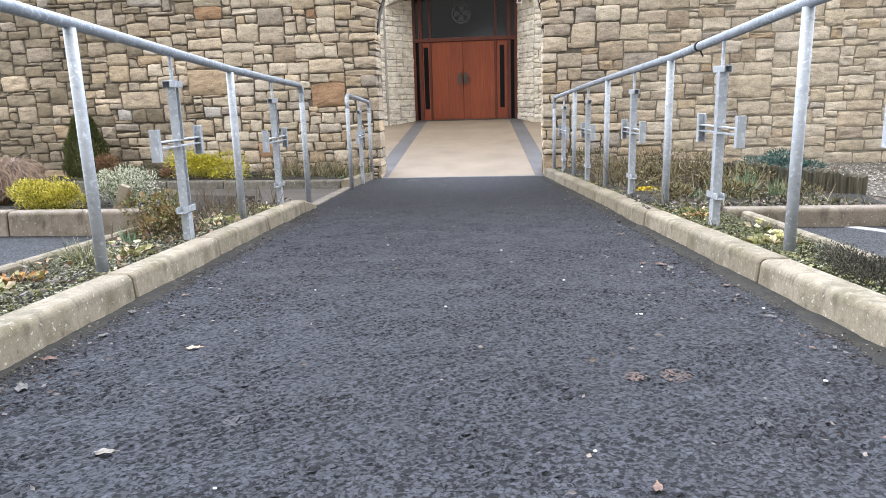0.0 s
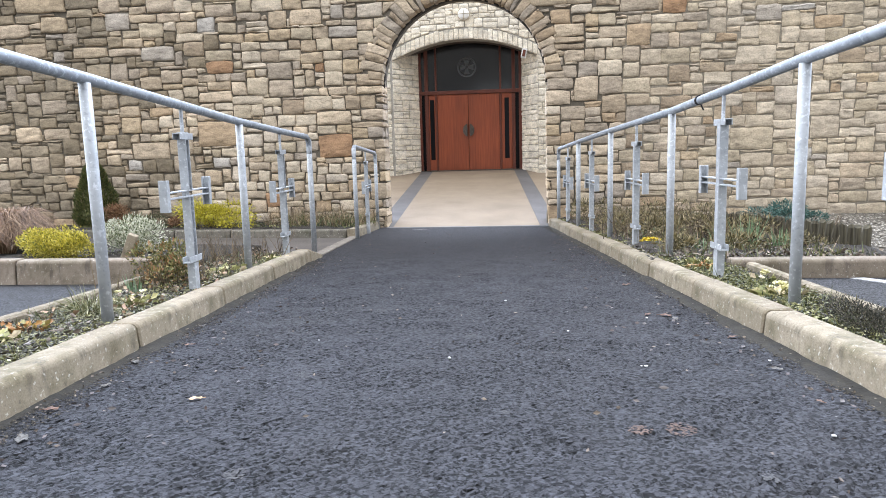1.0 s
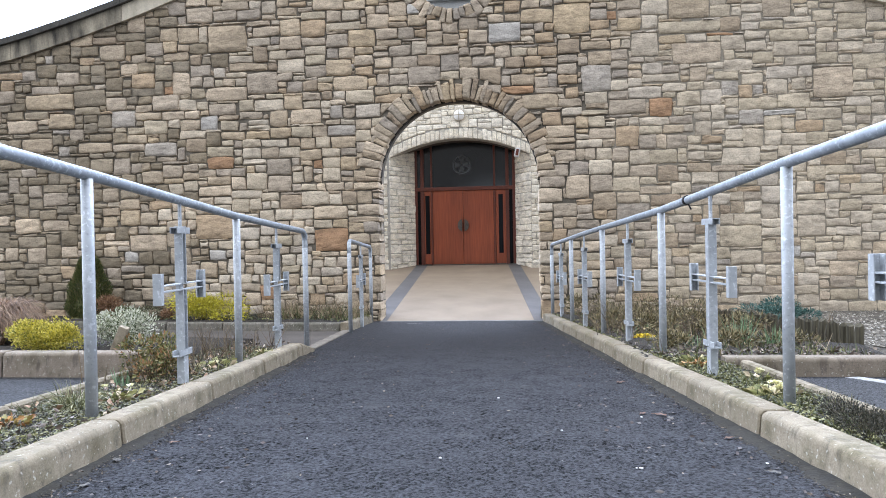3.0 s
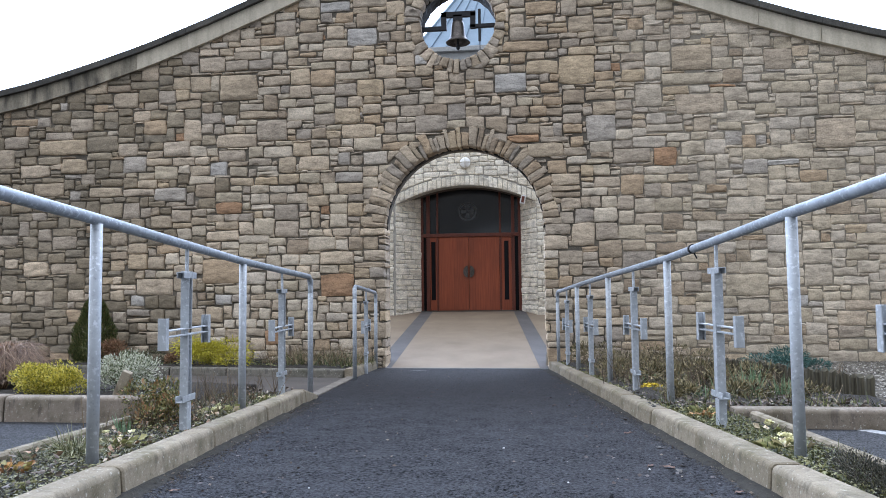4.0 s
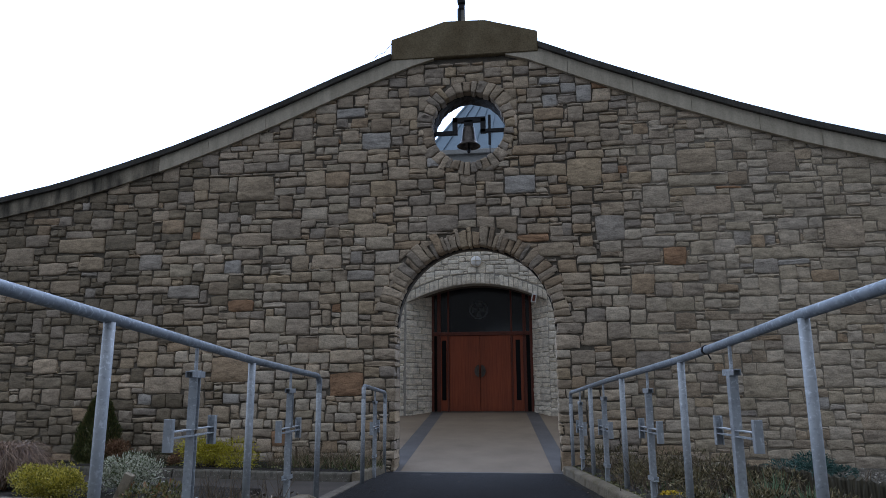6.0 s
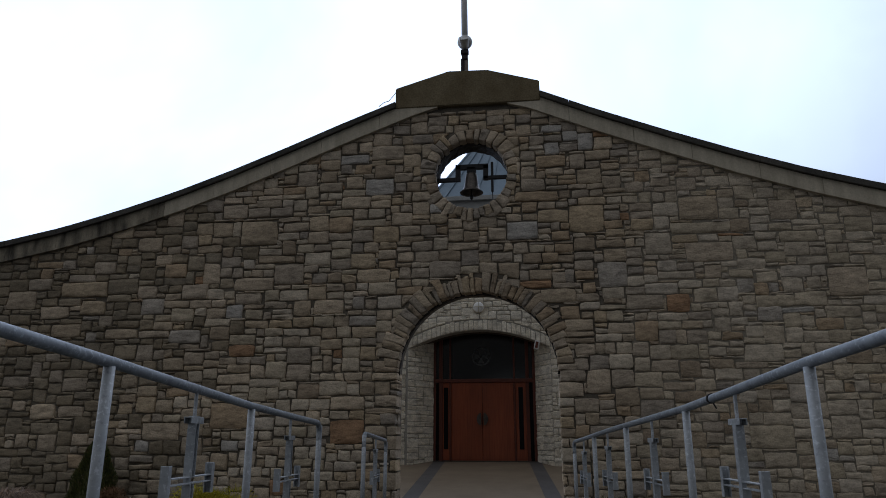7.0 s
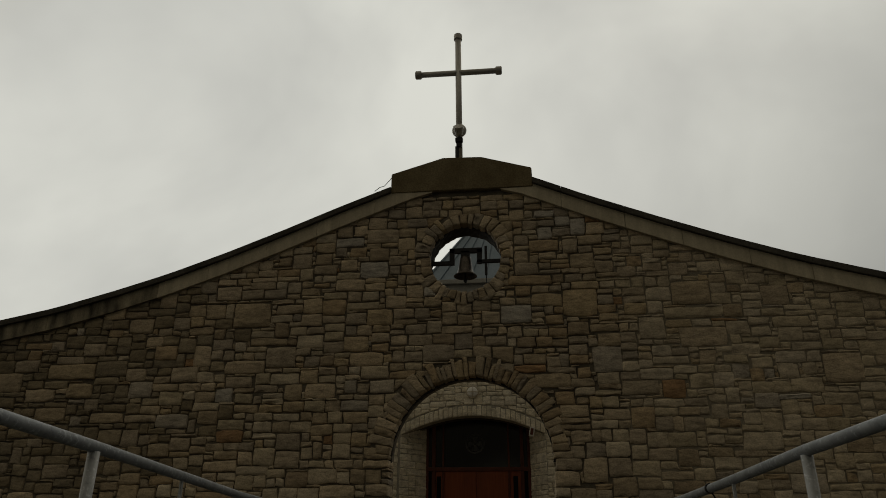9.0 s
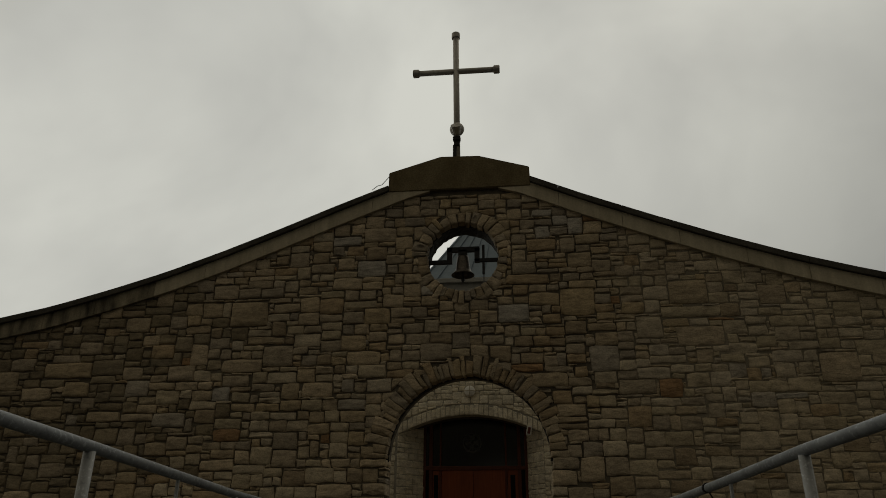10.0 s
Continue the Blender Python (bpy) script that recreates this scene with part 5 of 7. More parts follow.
def end_channel(bm):
    """A short channel that closes an arm: a plate with two lips turned back to -y."""
    c = [(-0.023, 0.0), (0.023, 0.0), (0.023, -0.036), (0.017, -0.036), (0.017, -0.006), (-0.017, -0.006), (-0.017, -0.036), (-0.023, -0.036)]
    ends = [[bm.verts.new((x, y, z)) for x, y in c] for z in (-0.085, 0.085)]
    for i in range(8):
        bm.faces.new((ends[0][i], ends[0][(i + 1) % 8], ends[1][(i + 1) % 8], ends[1][i]))
    bm.faces.new(ends[0])
    bm.faces.new(list(reversed(ends[1])))
    fixed(bm)
    bmesh.ops.bevel(bm, geom=bm.edges[:], offset=0.0016, segments=1, affect="EDGES")


def rail_cross(parent, base, height, facing):
    """A cross of channel irons set in the fence, its arms along the rail (+y)."""
    ob = part_mesh("cross_baluster", cross_mesh("stub", lambda b: box(b, -0.022, 0.022, -0.03, 0.03, -0.1, 0.16, 0.003)), None, parent)
    ob.matrix_basis = Matrix.Translation(base) @ facing
    top = height - 0.14
    pieces = [("upright", lambda b: channel(b, (0.172, 0.5395), 0.049, 0.049, 0.007, "z"), Matrix.Identity(4)),
              ("upright_head", lambda b: channel(b, (0.5805, top), 0.049, 0.049, 0.007, "z"), Matrix.Identity(4)),
              ("web", lambda b: box(b, -0.0225, 0.004, -0.0225, 0.0225, 0.5395, 0.5805, 0.002), Matrix.Identity(4)),
              ("arm", twin_bars, pose(0, 0, 0.56)),
              ("arm", twin_bars, pose(0, 0, 0.56, 180, 0, 0)),
              ("pin", lambda b: tube(b, [(0, 0, top), (0, 0, height)], 0.011, 8), Matrix.Identity(4)),
              ("end_channel", end_channel, pose(0, 0.306, 0.56)), ("end_channel", end_channel, pose(0, -0.306, 0.56, 0, 0, 180)),
              ("end_channel", end_channel, pose(0, 0, top + 0.004, 90, 0, 0)), ("end_channel", end_channel, pose(0, 0, 0.165, -90, 0, 0))]
    for key, make, m in pieces:
        p = part_mesh(key.split("_h")[0], cross_mesh(key + ("%.2f" % height if key in ("upright_head", "pin") else ""), make), None, ob)
        p.matrix_basis = m
    return ob


def handrail(label, places, kinds, bend_first=False, bend_last=True, sag=None):
    """places: (along, across) of each upright, from near to far; kinds: p for a post, c for a cross."""
    rail = thing("handrail", label, "handrail", "handrails of the path")
    H = 1.065
    bases = [on_path(a, w, 0.095) for a, w in places]
    heights = [H + (float(np.interp(a, *sag)) if sag else 0.0) for a, w in places]
    d = (bases[-1] - bases[0])
    yaw = math.atan2(-d.x, d.y)
    facing = Matrix.Rotation(yaw, 4, "Z")
    for b, k, h in zip(bases, kinds, heights):
        if k == "p":
            rail_post(rail, b, h - 0.02)
        else:
            rail_cross(rail, b, h - 0.02, facing)
    pts = [b + Vector((0, 0, h)) for b, h in zip(bases, heights)]

    def corner(end, inner):
        dd = (end - inner).normalized()
        c = end - dd * 0.09
        return [c + dd * 0.09 * math.sin(t) + Vector((0, 0, -0.09 * (1 - math.cos(t)))) for t in np.linspace(0, math.pi / 2, 7)] + [end - Vector((0, 0, 0.16))]
    line = pts[:]
    if bend_last:
        line = line[:-1] + corner(pts[-1], pts[-2])
    if bend_first:
        line = list(reversed(corner(pts[0], pts[1]))) + line[1:]
    bm = bmesh.new()
    tube(bm, line, R_POST, 16)
    part("top_rail", bm, M_STEEL, rail, smooth=True)
    return rail


LEFT = [(-3.6, -1.66), (-2.66, -1.65), (-1.72, -1.645), (-0.78, -1.64), (0.16, -1.635), (1.1, -1.63), (1.98, -1.62), (2.98, -1.61), (3.92, -1.59), (4.86, -1.57), (5.80, -1.54), (6.70, -1.50)]
handrail("galvanised steel handrail with cross-shaped balusters beside the path", LEFT, "cpcpcpcpcpcp", sag=([3.0, 4.86, 6.7], [0.0, -0.02, -0.01]))
RIGHT = [(-4.06, 1.55), (-3.15, 1.54), (-2.25, 1.53), (-1.35, 1.525), (-0.45, 1.52), (0.45, 1.51), (1.25, 1.53), (2.245, 1.52), (3.15, 1.49), (4.06, 1.48), (4.96, 1.458), (5.87, 1.439), (6.77, 1.413), (7.68, 1.40), (8.59, 1.404), (9.49, 1.41), (10.38, 1.404)]
handrail("galvanised steel handrail with cross-shaped balusters beside the path", RIGHT, "pcpcpcpcpcpcpcpcp", sag=([2.2, 3.15, 4.96, 10.4], [0.035, 0.026, -0.014, -0.01]))
handrail("short galvanised handrail hoop with one cross baluster by the arch", [(8.60, -1.372), (9.55, -1.365), (10.55, -1.36)], "pcp", bend_first=True)

rails = [o for o in scene.objects if o.name.startswith("handrail") and not o.parent]
p0, p1 = on_path(4.06, 1.48, 1.16), on_path(4.96, 1.458, 1.16)
bm = bmesh.new()
m0 = p0.lerp(p1, 0.42)
dd = (p1 - p0).normalized()
tube(bm, [m0 - dd * 0.012, m0 + dd * 0.012], 0.031, 14)
tube(bm, [m0 + Vector((0.005, 0, -0.02)), m0 + Vector((0.03, 0.02, -0.06))], 0.005, 6)
part("joint_collar", bm, M_IRON, rails[1], "dark joint clip with a loose tail")

# ---------------------------------------------------------------- garden beds, lane and edging
def sheet(name, corners, mat, label, category, kind="structure", lift=0.0, div=1, rough=0.0, seed=1):
    """A four-cornered piece of ground of some thickness that follows the slope."""
    bm = bmesh.new()
    n = div
    g = random.Random(seed)
    a, b, c, d = [Vector((*p, 0)) for p in corners]
    grid = []
    for j in range(n + 1):
        row = []
        for i in range(n + 1):
            u, v = i / n, j / n
            p = a.lerp(b, u).lerp(d.lerp(c, u), v)
            edge = i in (0, n) or j in (0, n)
            bumpy = 0 if edge else rough * (noise.noise(Vector((p.x * 2.3, p.y * 2.3, seed))) + 0.5 * noise.noise(Vector((p.x * 8, p.y * 8, seed))) + 0.6)
            row.append(bm.verts.new((p.x, p.y, ground_z(p.y) + lift + bumpy)))
        grid.append(row)
    for j in range(n):
        for i in range(n):
            bm.faces.new((grid[j][i], grid[j][i + 1], grid[j + 1][i + 1], grid[j + 1][i]))
    r = bmesh.ops.extrude_face_region(bm, geom=bm.faces[:])
    low = [v for v in r["geom"] if isinstance(v, bmesh.types.BMVert)]
    for v in low:
        v.co.z = ground_z(v.co.y) - 0.12
    ob = part(name, fixed(bm), mat, smooth=n > 1)
    return tagged(ob, label, category, kind=kind)


def at(a, w):
    p = ALONG * a + ACROSS * w
    return (p.x, p.y)


sheet("soil_bed", [(-1.60, -6), at(-6, -1.52), at(6.2, -1.52), (-2.6, 6.3)], M_SOIL, "dark stony soil of the narrow bed beside the path", "soil", lift=0.055, div=40, rough=0.03, seed=3)
sheet("soil_bed", [(-13, 5.1), (-2.55, 5.1), (-2.6, 6.6), (-13, 7.0)], M_SOIL, "dark soil of the raised shrub bed", "soil", lift=0.10, div=24, rough=0.05, seed=4)
sheet("soil_bed", [(-12, 10.42), (-2.32, 8.86), (-2.25, 10.66), (-12, 10.66)], M_SOIL, "dark soil of the bed at the foot of the wall", "soil", lift=0.09, div=24, rough=0.04, seed=5)
sheet("lane", [(-13, 7.05), (-2.0, 6.62), (-2.1, 8.72), (-13, 10.3)], M_LANE, "smooth brown concrete lane meeting the path", "lane", lift=-0.006)
flush = tagged(new("flush_kerb"), "row of worn pale setts flush between path and lane", "kerb", kind="structure")
for i in range(13):
    a0 = 6.27 + 0.2 * i
    bm = bmesh.new()
    box(bm, -0.058, 0.058, -0.094, 0.094, -0.08, 0.012, 0.008)
    bm.transform(Matrix.Translation(on_path(a0 + 0.1, -1.465 + 0.004 * math.sin(i * 2.3))) @ Matrix.Rotation(0.0811 + 0.02 * math.sin(i * 1.7), 4, "Z"))
    part("sett", bm, M_FLUSH, flush)
sheet("soil_bed", [at(-6, 1.37), (1.50, -6), (1.47, 4.72), at(4.74, 1.37)], M_SOIL, "mossy soil of the narrow bed beside the path", "soil", lift=0.06, div=40, rough=0.03, seed=6)
sheet("soil_bed", [at(4.74, 1.37), (2.6, 4.84), (2.5, 10.66), at(10.66, 1.37)], M_SOIL, "dark soil of the bed full of dead stems", "soil", lift=0.09, div=30, rough=0.05, seed=7)
sheet("gravel_bed", [(2.6, 4.84), (13, 4.84), (13, 10.66), (2.5, 10.66)], M_GRAVEL_BED, "pale gravel bed between log edging and wall", "gravel", lift=0.10, div=30, rough=0.02, seed=8)


def edge_run(label, p, q, h, w, length=0.9, flip=False, mat=None):
    return kerb_run(label, [Vector((p[0], p[1], ground_z(p[1]) - 0.05)), Vector((q[0], q[1], ground_z(q[1]) - 0.05))], length, flip=flip, h=h, w=w, mat=mat)


edge_run("thin mossy concrete edging of the flower bed", (-1.66, -6), (-2.55, 4.95), 0.17, 0.06, flip=True)
edge_run("thin mossy concrete edging of the flower bed", (1.56, -6), (1.52, 4.68), 0.17, 0.06)
edge_run("broad pale concrete kerb of the shrub bed", (-13, 4.97), (-2.57, 4.97), 0.19, 0.15, length=1.5, mat=M_KERB_PALE)
edge_run("broad pale concrete kerb of the gravel bed", (1.38, 4.70), (13, 4.70), 0.18, 0.15, length=1.5, mat=M_KERB_PALE)
edge_run("grey concrete kerb of the bed at the wall", (-12.0, 10.28), (-2.28, 8.74), 0.15, 0.12, mat=M_KERB_GREY)
sheet("parking_bay", [(1.585, -6), (13, -6), (13, 4.69), (1.55, 4.69)], M_YARD, "dark tarmac parking bay beside the bed", "tarmac", lift=0.008)
line = sheet("road_marking", [(2.10, 4.66), (2.92, 2.9), (3.02, 2.94), (2.20, 4.68)], M_LINE, "worn white parking line painted on the tarmac", "road marking", lift=0.012)


# ---------------------------------------------------------------- plants
def leaf_material(name, stops, rough=0.6):
    m, nt, b = material(name, rough)
    rnd = nt.nodes.new("ShaderNodeNewGeometry").outputs["Random Per Island"]
    tone = ramp(nt, rnd, stops)
    n = noise_node(nt, 25, 3)
    c = blend(nt, tone.outputs[0], ramp(nt, n.outputs["Fac"], [(0.3, grey(0.7)), (0.7, grey(1.15))]).outputs[0], 1.0, "MULTIPLY")
    nt.links.new(c, b.inputs["Base Color"])
    return m


L_GOLD = leaf_material("golden_leaves", [(0, (0.12, 0.14, 0.02)), (0.3, (0.40, 0.36, 0.035)), (0.7, (0.64, 0.54, 0.06)), (1, (0.74, 0.66, 0.20))])
L_GOLD_FIR = leaf_material("golden_conifer", [(0, (0.26, 0.24, 0.015)), (0.5, (0.52, 0.46, 0.02)), (1, (0.68, 0.60, 0.05))])
L_CREAM = leaf_material("variegated_leaves", [(0, (0.06, 0.08, 0.03)), (0.28, (0.18, 0.21, 0.10)), (0.45, (0.55, 0.56, 0.42)), (1, (0.70, 0.69, 0.58))])
L_DARK = leaf_material("dark_conifer", [(0, (0.025, 0.036, 0.010)), (0.4, (0.075, 0.095, 0.024)), (0.85, (0.15, 0.165, 0.045)), (1, (0.22, 0.15, 0.06))])
L_RUSSET = leaf_material("russet_leaves", [(0, (0.12, 0.06, 0.03)), (0.5, (0.25, 0.135, 0.065)), (1, (0.36, 0.22, 0.12))])
L_MIXED = leaf_material("green_and_rust_leaves", [(0, (0.05, 0.058, 0.016)), (0.5, (0.17, 0.165, 0.045)), (0.75, (0.29, 0.24, 0.085)), (0.85, (0.28, 0.14, 0.055)), (1, (0.38, 0.22, 0.10))])
L_HEATH = leaf_material("grey_green_heath", [(0, (0.03, 0.032, 0.015)), (0.5, (0.11, 0.112, 0.052)), (0.85, (0.22, 0.215, 0.12)), (1, (0.36, 0.34, 0.22))])
L_BLACK = leaf_material("dark_low_heath", [(0, (0.014, 0.014, 0.008)), (0.6, (0.042, 0.040, 0.022)), (0.9, (0.085, 0.075, 0.05)), (1, (0.17, 0.14, 0.10))])
L_BLUE = leaf_material("blue_green_juniper", [(0, (0.02, 0.06, 0.05)), (0.6, (0.05, 0.12, 0.10)), (1, (0.09, 0.18, 0.15))])
L_STRAW = leaf_material("dry_grass", [(0, (0.10, 0.065, 0.035)), (0.5, (0.24, 0.17, 0.095)), (1, (0.42, 0.33, 0.20))])
L_RUSSET_GRASS = leaf_material("russet_grass", [(0, (0.045, 0.022, 0.010)), (0.4, (0.17, 0.095, 0.048)), (0.8, (0.30, 0.185, 0.105)), (1, (0.47, 0.34, 0.22))])
L_TWIG = leaf_material("bare_twigs", [(0, (0.03, 0.02, 0.01)), (0.5, (0.10, 0.068, 0.034)), (1, (0.23, 0.17, 0.09))])
L_DAFF = leaf_material("daffodil_leaves", [(0, (0.08, 0.16, 0.06)), (0.6, (0.18, 0.28, 0.15)), (1, (0.27, 0.37, 0.21))])
L_PRIM = leaf_material("primrose_leaves", [(0, (0.16, 0.17, 0.05)), (0.55, (0.31, 0.30, 0.11)), (0.8, (0.45, 0.38, 0.20)), (1, (0.52, 0.42, 0.28))])
L_SEDGE = leaf_material("variegated_sedge", [(0, (0.05, 0.06, 0.022)), (0.5, (0.16, 0.165, 0.07)), (0.8, (0.32, 0.31, 0.16)), (1, (0.50, 0.48, 0.32))])
L_PETAL = leaf_material("pale_yellow_petals", [(0, (0.60, 0.55, 0.25)), (1, (0.75, 0.72, 0.45))])
L_YELLOW = leaf_material("yellow_petals", [(0, (0.62, 0.44, 0.01)), (1, (0.75, 0.58, 0.03))])
L_ORANGE = leaf_material("orange_leaves", [(0, (0.20, 0.09, 0.03)), (0.4, (0.36, 0.17, 0.05)), (0.75, (0.42, 0.26, 0.08)), (1, (0.24, 0.26, 0.08))])
L_MOSS = leaf_material("moss", [(0, (0.06, 0.06, 0.02)), (0.6, (0.15, 0.145, 0.045)), (1, (0.26, 0.24, 0.11))])
L_BROWN_SCRAP = leaf_material("leaf_scraps", [(0, (0.05, 0.035, 0.025)), (0.5, (0.12, 0.09, 0.065)), (0.85, (0.20, 0.16, 0.12)), (1, (0.34, 0.28, 0.21))])
L_DEAD = leaf_material("fallen_leaves", [(0, (0.16, 0.09, 0.05)), (0.5, (0.34, 0.21, 0.12)), (0.8, (0.50, 0.38, 0.26)), (1, (0.62, 0.52, 0.40))])


class Foliage:
    def __init__(self, seed):
        self.v, self.f, self.g = [], [], random.Random(seed)

    def leaf(self, p, d, length, width, fold=0.25):
        """A pointed leaf from p along d."""
        d = Vector(d).normalized()
        s = d.cross(Vector((self.g.uniform(-1, 1), self.g.uniform(-1, 1), self.g.uniform(-1, 1))))
        s = (s if s.length > 1e-3 else d.orthogonal()).normalized()
        u = s.cross(d)
        k = len(self.v)
        p = Vector(p)
        self.v += [p, p + d * length * 0.5 + s * width / 2 + u * width * fold, p + d * length, p + d * length * 0.5 - s * width / 2 + u * width * fold]
        self.f += [(k, k + 1, k + 2), (k, k + 2, k + 3)]

    def blade(self, p, d, length, width, droop, seg=4):
        """A long bending blade or twig."""
        p, d = Vector(p), Vector(d).normalized()
        s = d.cross(Vector((self.g.uniform(-1, 1), self.g.uniform(-1, 1), 0.1))).normalized()
        k = len(self.v)
        for i in range(seg + 1):
            w = width * (1 - 0.85 * i / seg) / 2
            self.v += [p + s * w, p - s * w]
            p = p + d * (length / seg)
            d = (d + Vector((0, 0, -droop / seg))).normalized()
        for i in range(seg):
            self.f.append((k + 2 * i, k + 2 * i + 1, k + 2 * i + 3, k + 2 * i + 2))
        return p

    def twig(self, p, d, length, r, depth=2):
        """A branching three-sided twig."""
        p, d = Vector(p), Vector(d).normalized()
        g = self.g
        seg = 4
        k0 = None
        s = d.orthogonal().normalized()
        for i in range(seg + 1):
            rr = r * (1 - 0.7 * i / seg)
            u = d.cross(s).normalized()
            k = len(self.v)
            self.v += [p + (s * math.cos(t) + u * math.sin(t)) * rr for t in (0, 2.1, 4.2)]
            if k0 is not None:
                for q in range(3):
                    self.f.append((k0 + q, k0 + (q + 1) % 3, k + (q + 1) % 3, k + q))
            k0 = k
            if depth and i in (1, 2, 3):
                self.pending.append((p.copy(), (d + Vector((g.uniform(-1, 1), g.uniform(-1, 1), g.uniform(0, 0.8)))), length * g.uniform(0.35, 0.6), rr * 0.7, depth - 1))
            p = p + d * (length / seg)
            d = (d + Vector((g.uniform(-1, 1), g.uniform(-1, 1), g.uniform(-0.3, 0.6))) * 0.22).normalized()

    pending = None

    def twigs(self, p, d, length, r, depth=2):
        self.pending = [(Vector(p), Vector(d), length, r, depth)]
        while self.pending:
            self.twig(*self.pending.pop())

    def mesh(self, name, mat, parent, label=""):
        me = bpy.data.meshes.new(name)
        me.from_pydata(self.v, [], self.f)
        return part_mesh(name, me, mat, parent, label)


def gz(x, y, up=0.09):
    return Vector((x, y, ground_z(y) + up))


def bush(name, label, x, y, rx, ry, h, n, leaf, width, mat, seed, up=0.09, upright=0.4, lumps=5, stems=10, category="shrub"):
    """A shrub: stems and a lumpy mass of separate leaves."""
    ob = thing(name, label, category)
    base = gz(x, y, up)
    g = random.Random(seed)
    fo, st = Foliage(seed), Foliage(seed + 1)
    cs = []
    for _ in range(lumps):
        a, q = g.uniform(0, 2 * math.pi), math.sqrt(g.random()) * 0.6
        cs.append((q * math.cos(a) * 1.15, q * math.sin(a) * 1.15, g.uniform(0.2, 0.74), g.uniform(0.26, 0.46)))
    for _ in range(n):
        cx, cy, cz, cr = g.choice(cs)
        v = Vector((g.gauss(0, 1), g.gauss(0, 1), g.gauss(0.15, 1))).normalized()
        q = cr * g.uniform(0.55, 1.08)
        p = Vector(((cx + v.x * q) * rx, (cy + v.y * q) * ry, max(0.02, (cz + v.z * q * 0.8)) * h))
        fo.leaf(base + p, v + Vector((g.uniform(-0.6, 0.6), g.uniform(-0.6, 0.6), upright + g.uniform(-0.4, 0.5))), leaf * g.uniform(0.6, 1.25), width * g.uniform(0.7, 1.2))
    for _ in range(stems):
        a = g.uniform(0, 2 * math.pi)
        st.twigs(base + Vector((g.uniform(-0.2, 0.2) * rx, g.uniform(-0.2, 0.2) * ry, -0.05)), (math.cos(a) * rx / h * 0.7, math.sin(a) * ry / h * 0.7, 1), h * 0.75, 0.006, 1)
    tagged(st.mesh("branchwork", L_TWIG, ob), kind="stuff")
    tagged(fo.mesh("foliage", mat, ob), kind="stuff")
    return ob


def tuft(name, label, x, y, spread, h, n, width, droop, mat, seed, up=0.08, lean=0.6, category="plant"):
    """A clump of blades from one root."""
    ob = thing(name, label, category)
    g = random.Random(seed)
    fo = Foliage(seed)
    for _ in range(n):
        a = g.uniform(0, 2 * math.pi)
        q = math.sqrt(g.random()) * spread
        d = Vector((math.cos(a) * lean * g.random(), math.sin(a) * lean * g.random(), 1))
        fo.blade(gz(x, y, up - 0.02) + Vector((q * math.cos(a), q * math.sin(a), 0)), d, h * g.uniform(0.55, 1.1), width * g.uniform(0.6, 1.2), droop * g.uniform(0.3, 1.2))
    tagged(fo.mesh("foliage", mat, ob), kind="stuff")
    return ob


def rosette(name, label, x, y, r, n, leaf, width, mat, seed, up=0.085, flowers=0, petal=None):
    """A low rosette of broad leaves, with a few small flowers."""
    ob = thing(name, label, "flower")
    g = random.Random(seed)
    fo = Foliage(seed)
    for _ in range(n):
        a, q = g.uniform(0, 2 * math.pi), g.random() * r
        fo.leaf(gz(x, y, up) + Vector((q * math.cos(a), q * math.sin(a), g.uniform(0, 0.03))), (math.cos(a), math.sin(a), g.uniform(0.15, 0.8)), leaf * g.uniform(0.6, 1.2), width * g.uniform(0.8, 1.2), 0.12)
    tagged(fo.mesh("foliage", mat, ob), kind="stuff")
    if flowers:
        fl = Foliage(seed + 5)
        for _ in range(flowers):
            a, q = g.uniform(0, 2 * math.pi), g.random() * r
            c = gz(x, y, up) + Vector((q * math.cos(a), q * math.sin(a), g.uniform(0.04, 0.08)))
            for k in range(6):
                t = k * math.pi / 3
                fl.leaf(c, (math.cos(t), math.sin(t), 0.35), 0.022, 0.018, 0.05)
        tagged(fl.mesh("blossom", petal or L_PETAL, ob), kind="stuff")
    return ob


def twiggy(name, label, x, y, spread, h, n, seed, up=0.08, mat=None):
    ob = thing(name, label, "shrub")
    g = random.Random(seed)
    fo = Foliage(seed)
    for _ in range(n):
        a, q = g.uniform(0, 2 * math.pi), math.sqrt(g.random()) * spread
        fo.twigs(gz(x, y, up - 0.03) + Vector((q * math.cos(a), q * math.sin(a), 0)), (g.uniform(-0.5, 0.5), g.uniform(-0.5, 0.5), 1), h * g.uniform(0.5, 1.0), 0.0045, 2)
    tagged(fo.mesh("branchwork", mat or L_TWIG, ob), kind="stuff")
    return ob


# bed at the foot of the wall
cone = thing("conifer", "small dark green clipped cone-shaped conifer by the wall", "conifer")
g = random.Random(31)
fo, st = Foliage(31), Foliage(32)
cb = gz(-6.62, 10.1, 0.10)
for _ in range(11000):
    t = g.random() ** 1.15
    rad = 0.36 * (1 - t ** 1.7) ** 0.75 * (0.92 + 0.07 * math.sin(t * 17)) * min(1.0, 0.72 + t * 1.6)
    a = g.uniform(0, 2 * math.pi)
    q = rad * g.uniform(0.75, 1.08)
    fo.leaf(cb + Vector((q * math.cos(a), q * math.sin(a), 0.03 + t * 1.02)), (math.cos(a) * 0.7, math.sin(a) * 0.7, 1.0), g.uniform(0.03, 0.055), 0.014)
tube_bm = bmesh.new()
tube(tube_bm, [cb + Vector((0, 0, -0.05)), cb + Vector((0, 0, 0.85))], [0.03, 0.006], 8)
part("trunk", tube_bm, L_TWIG, cone)
bmc = bmesh.new()
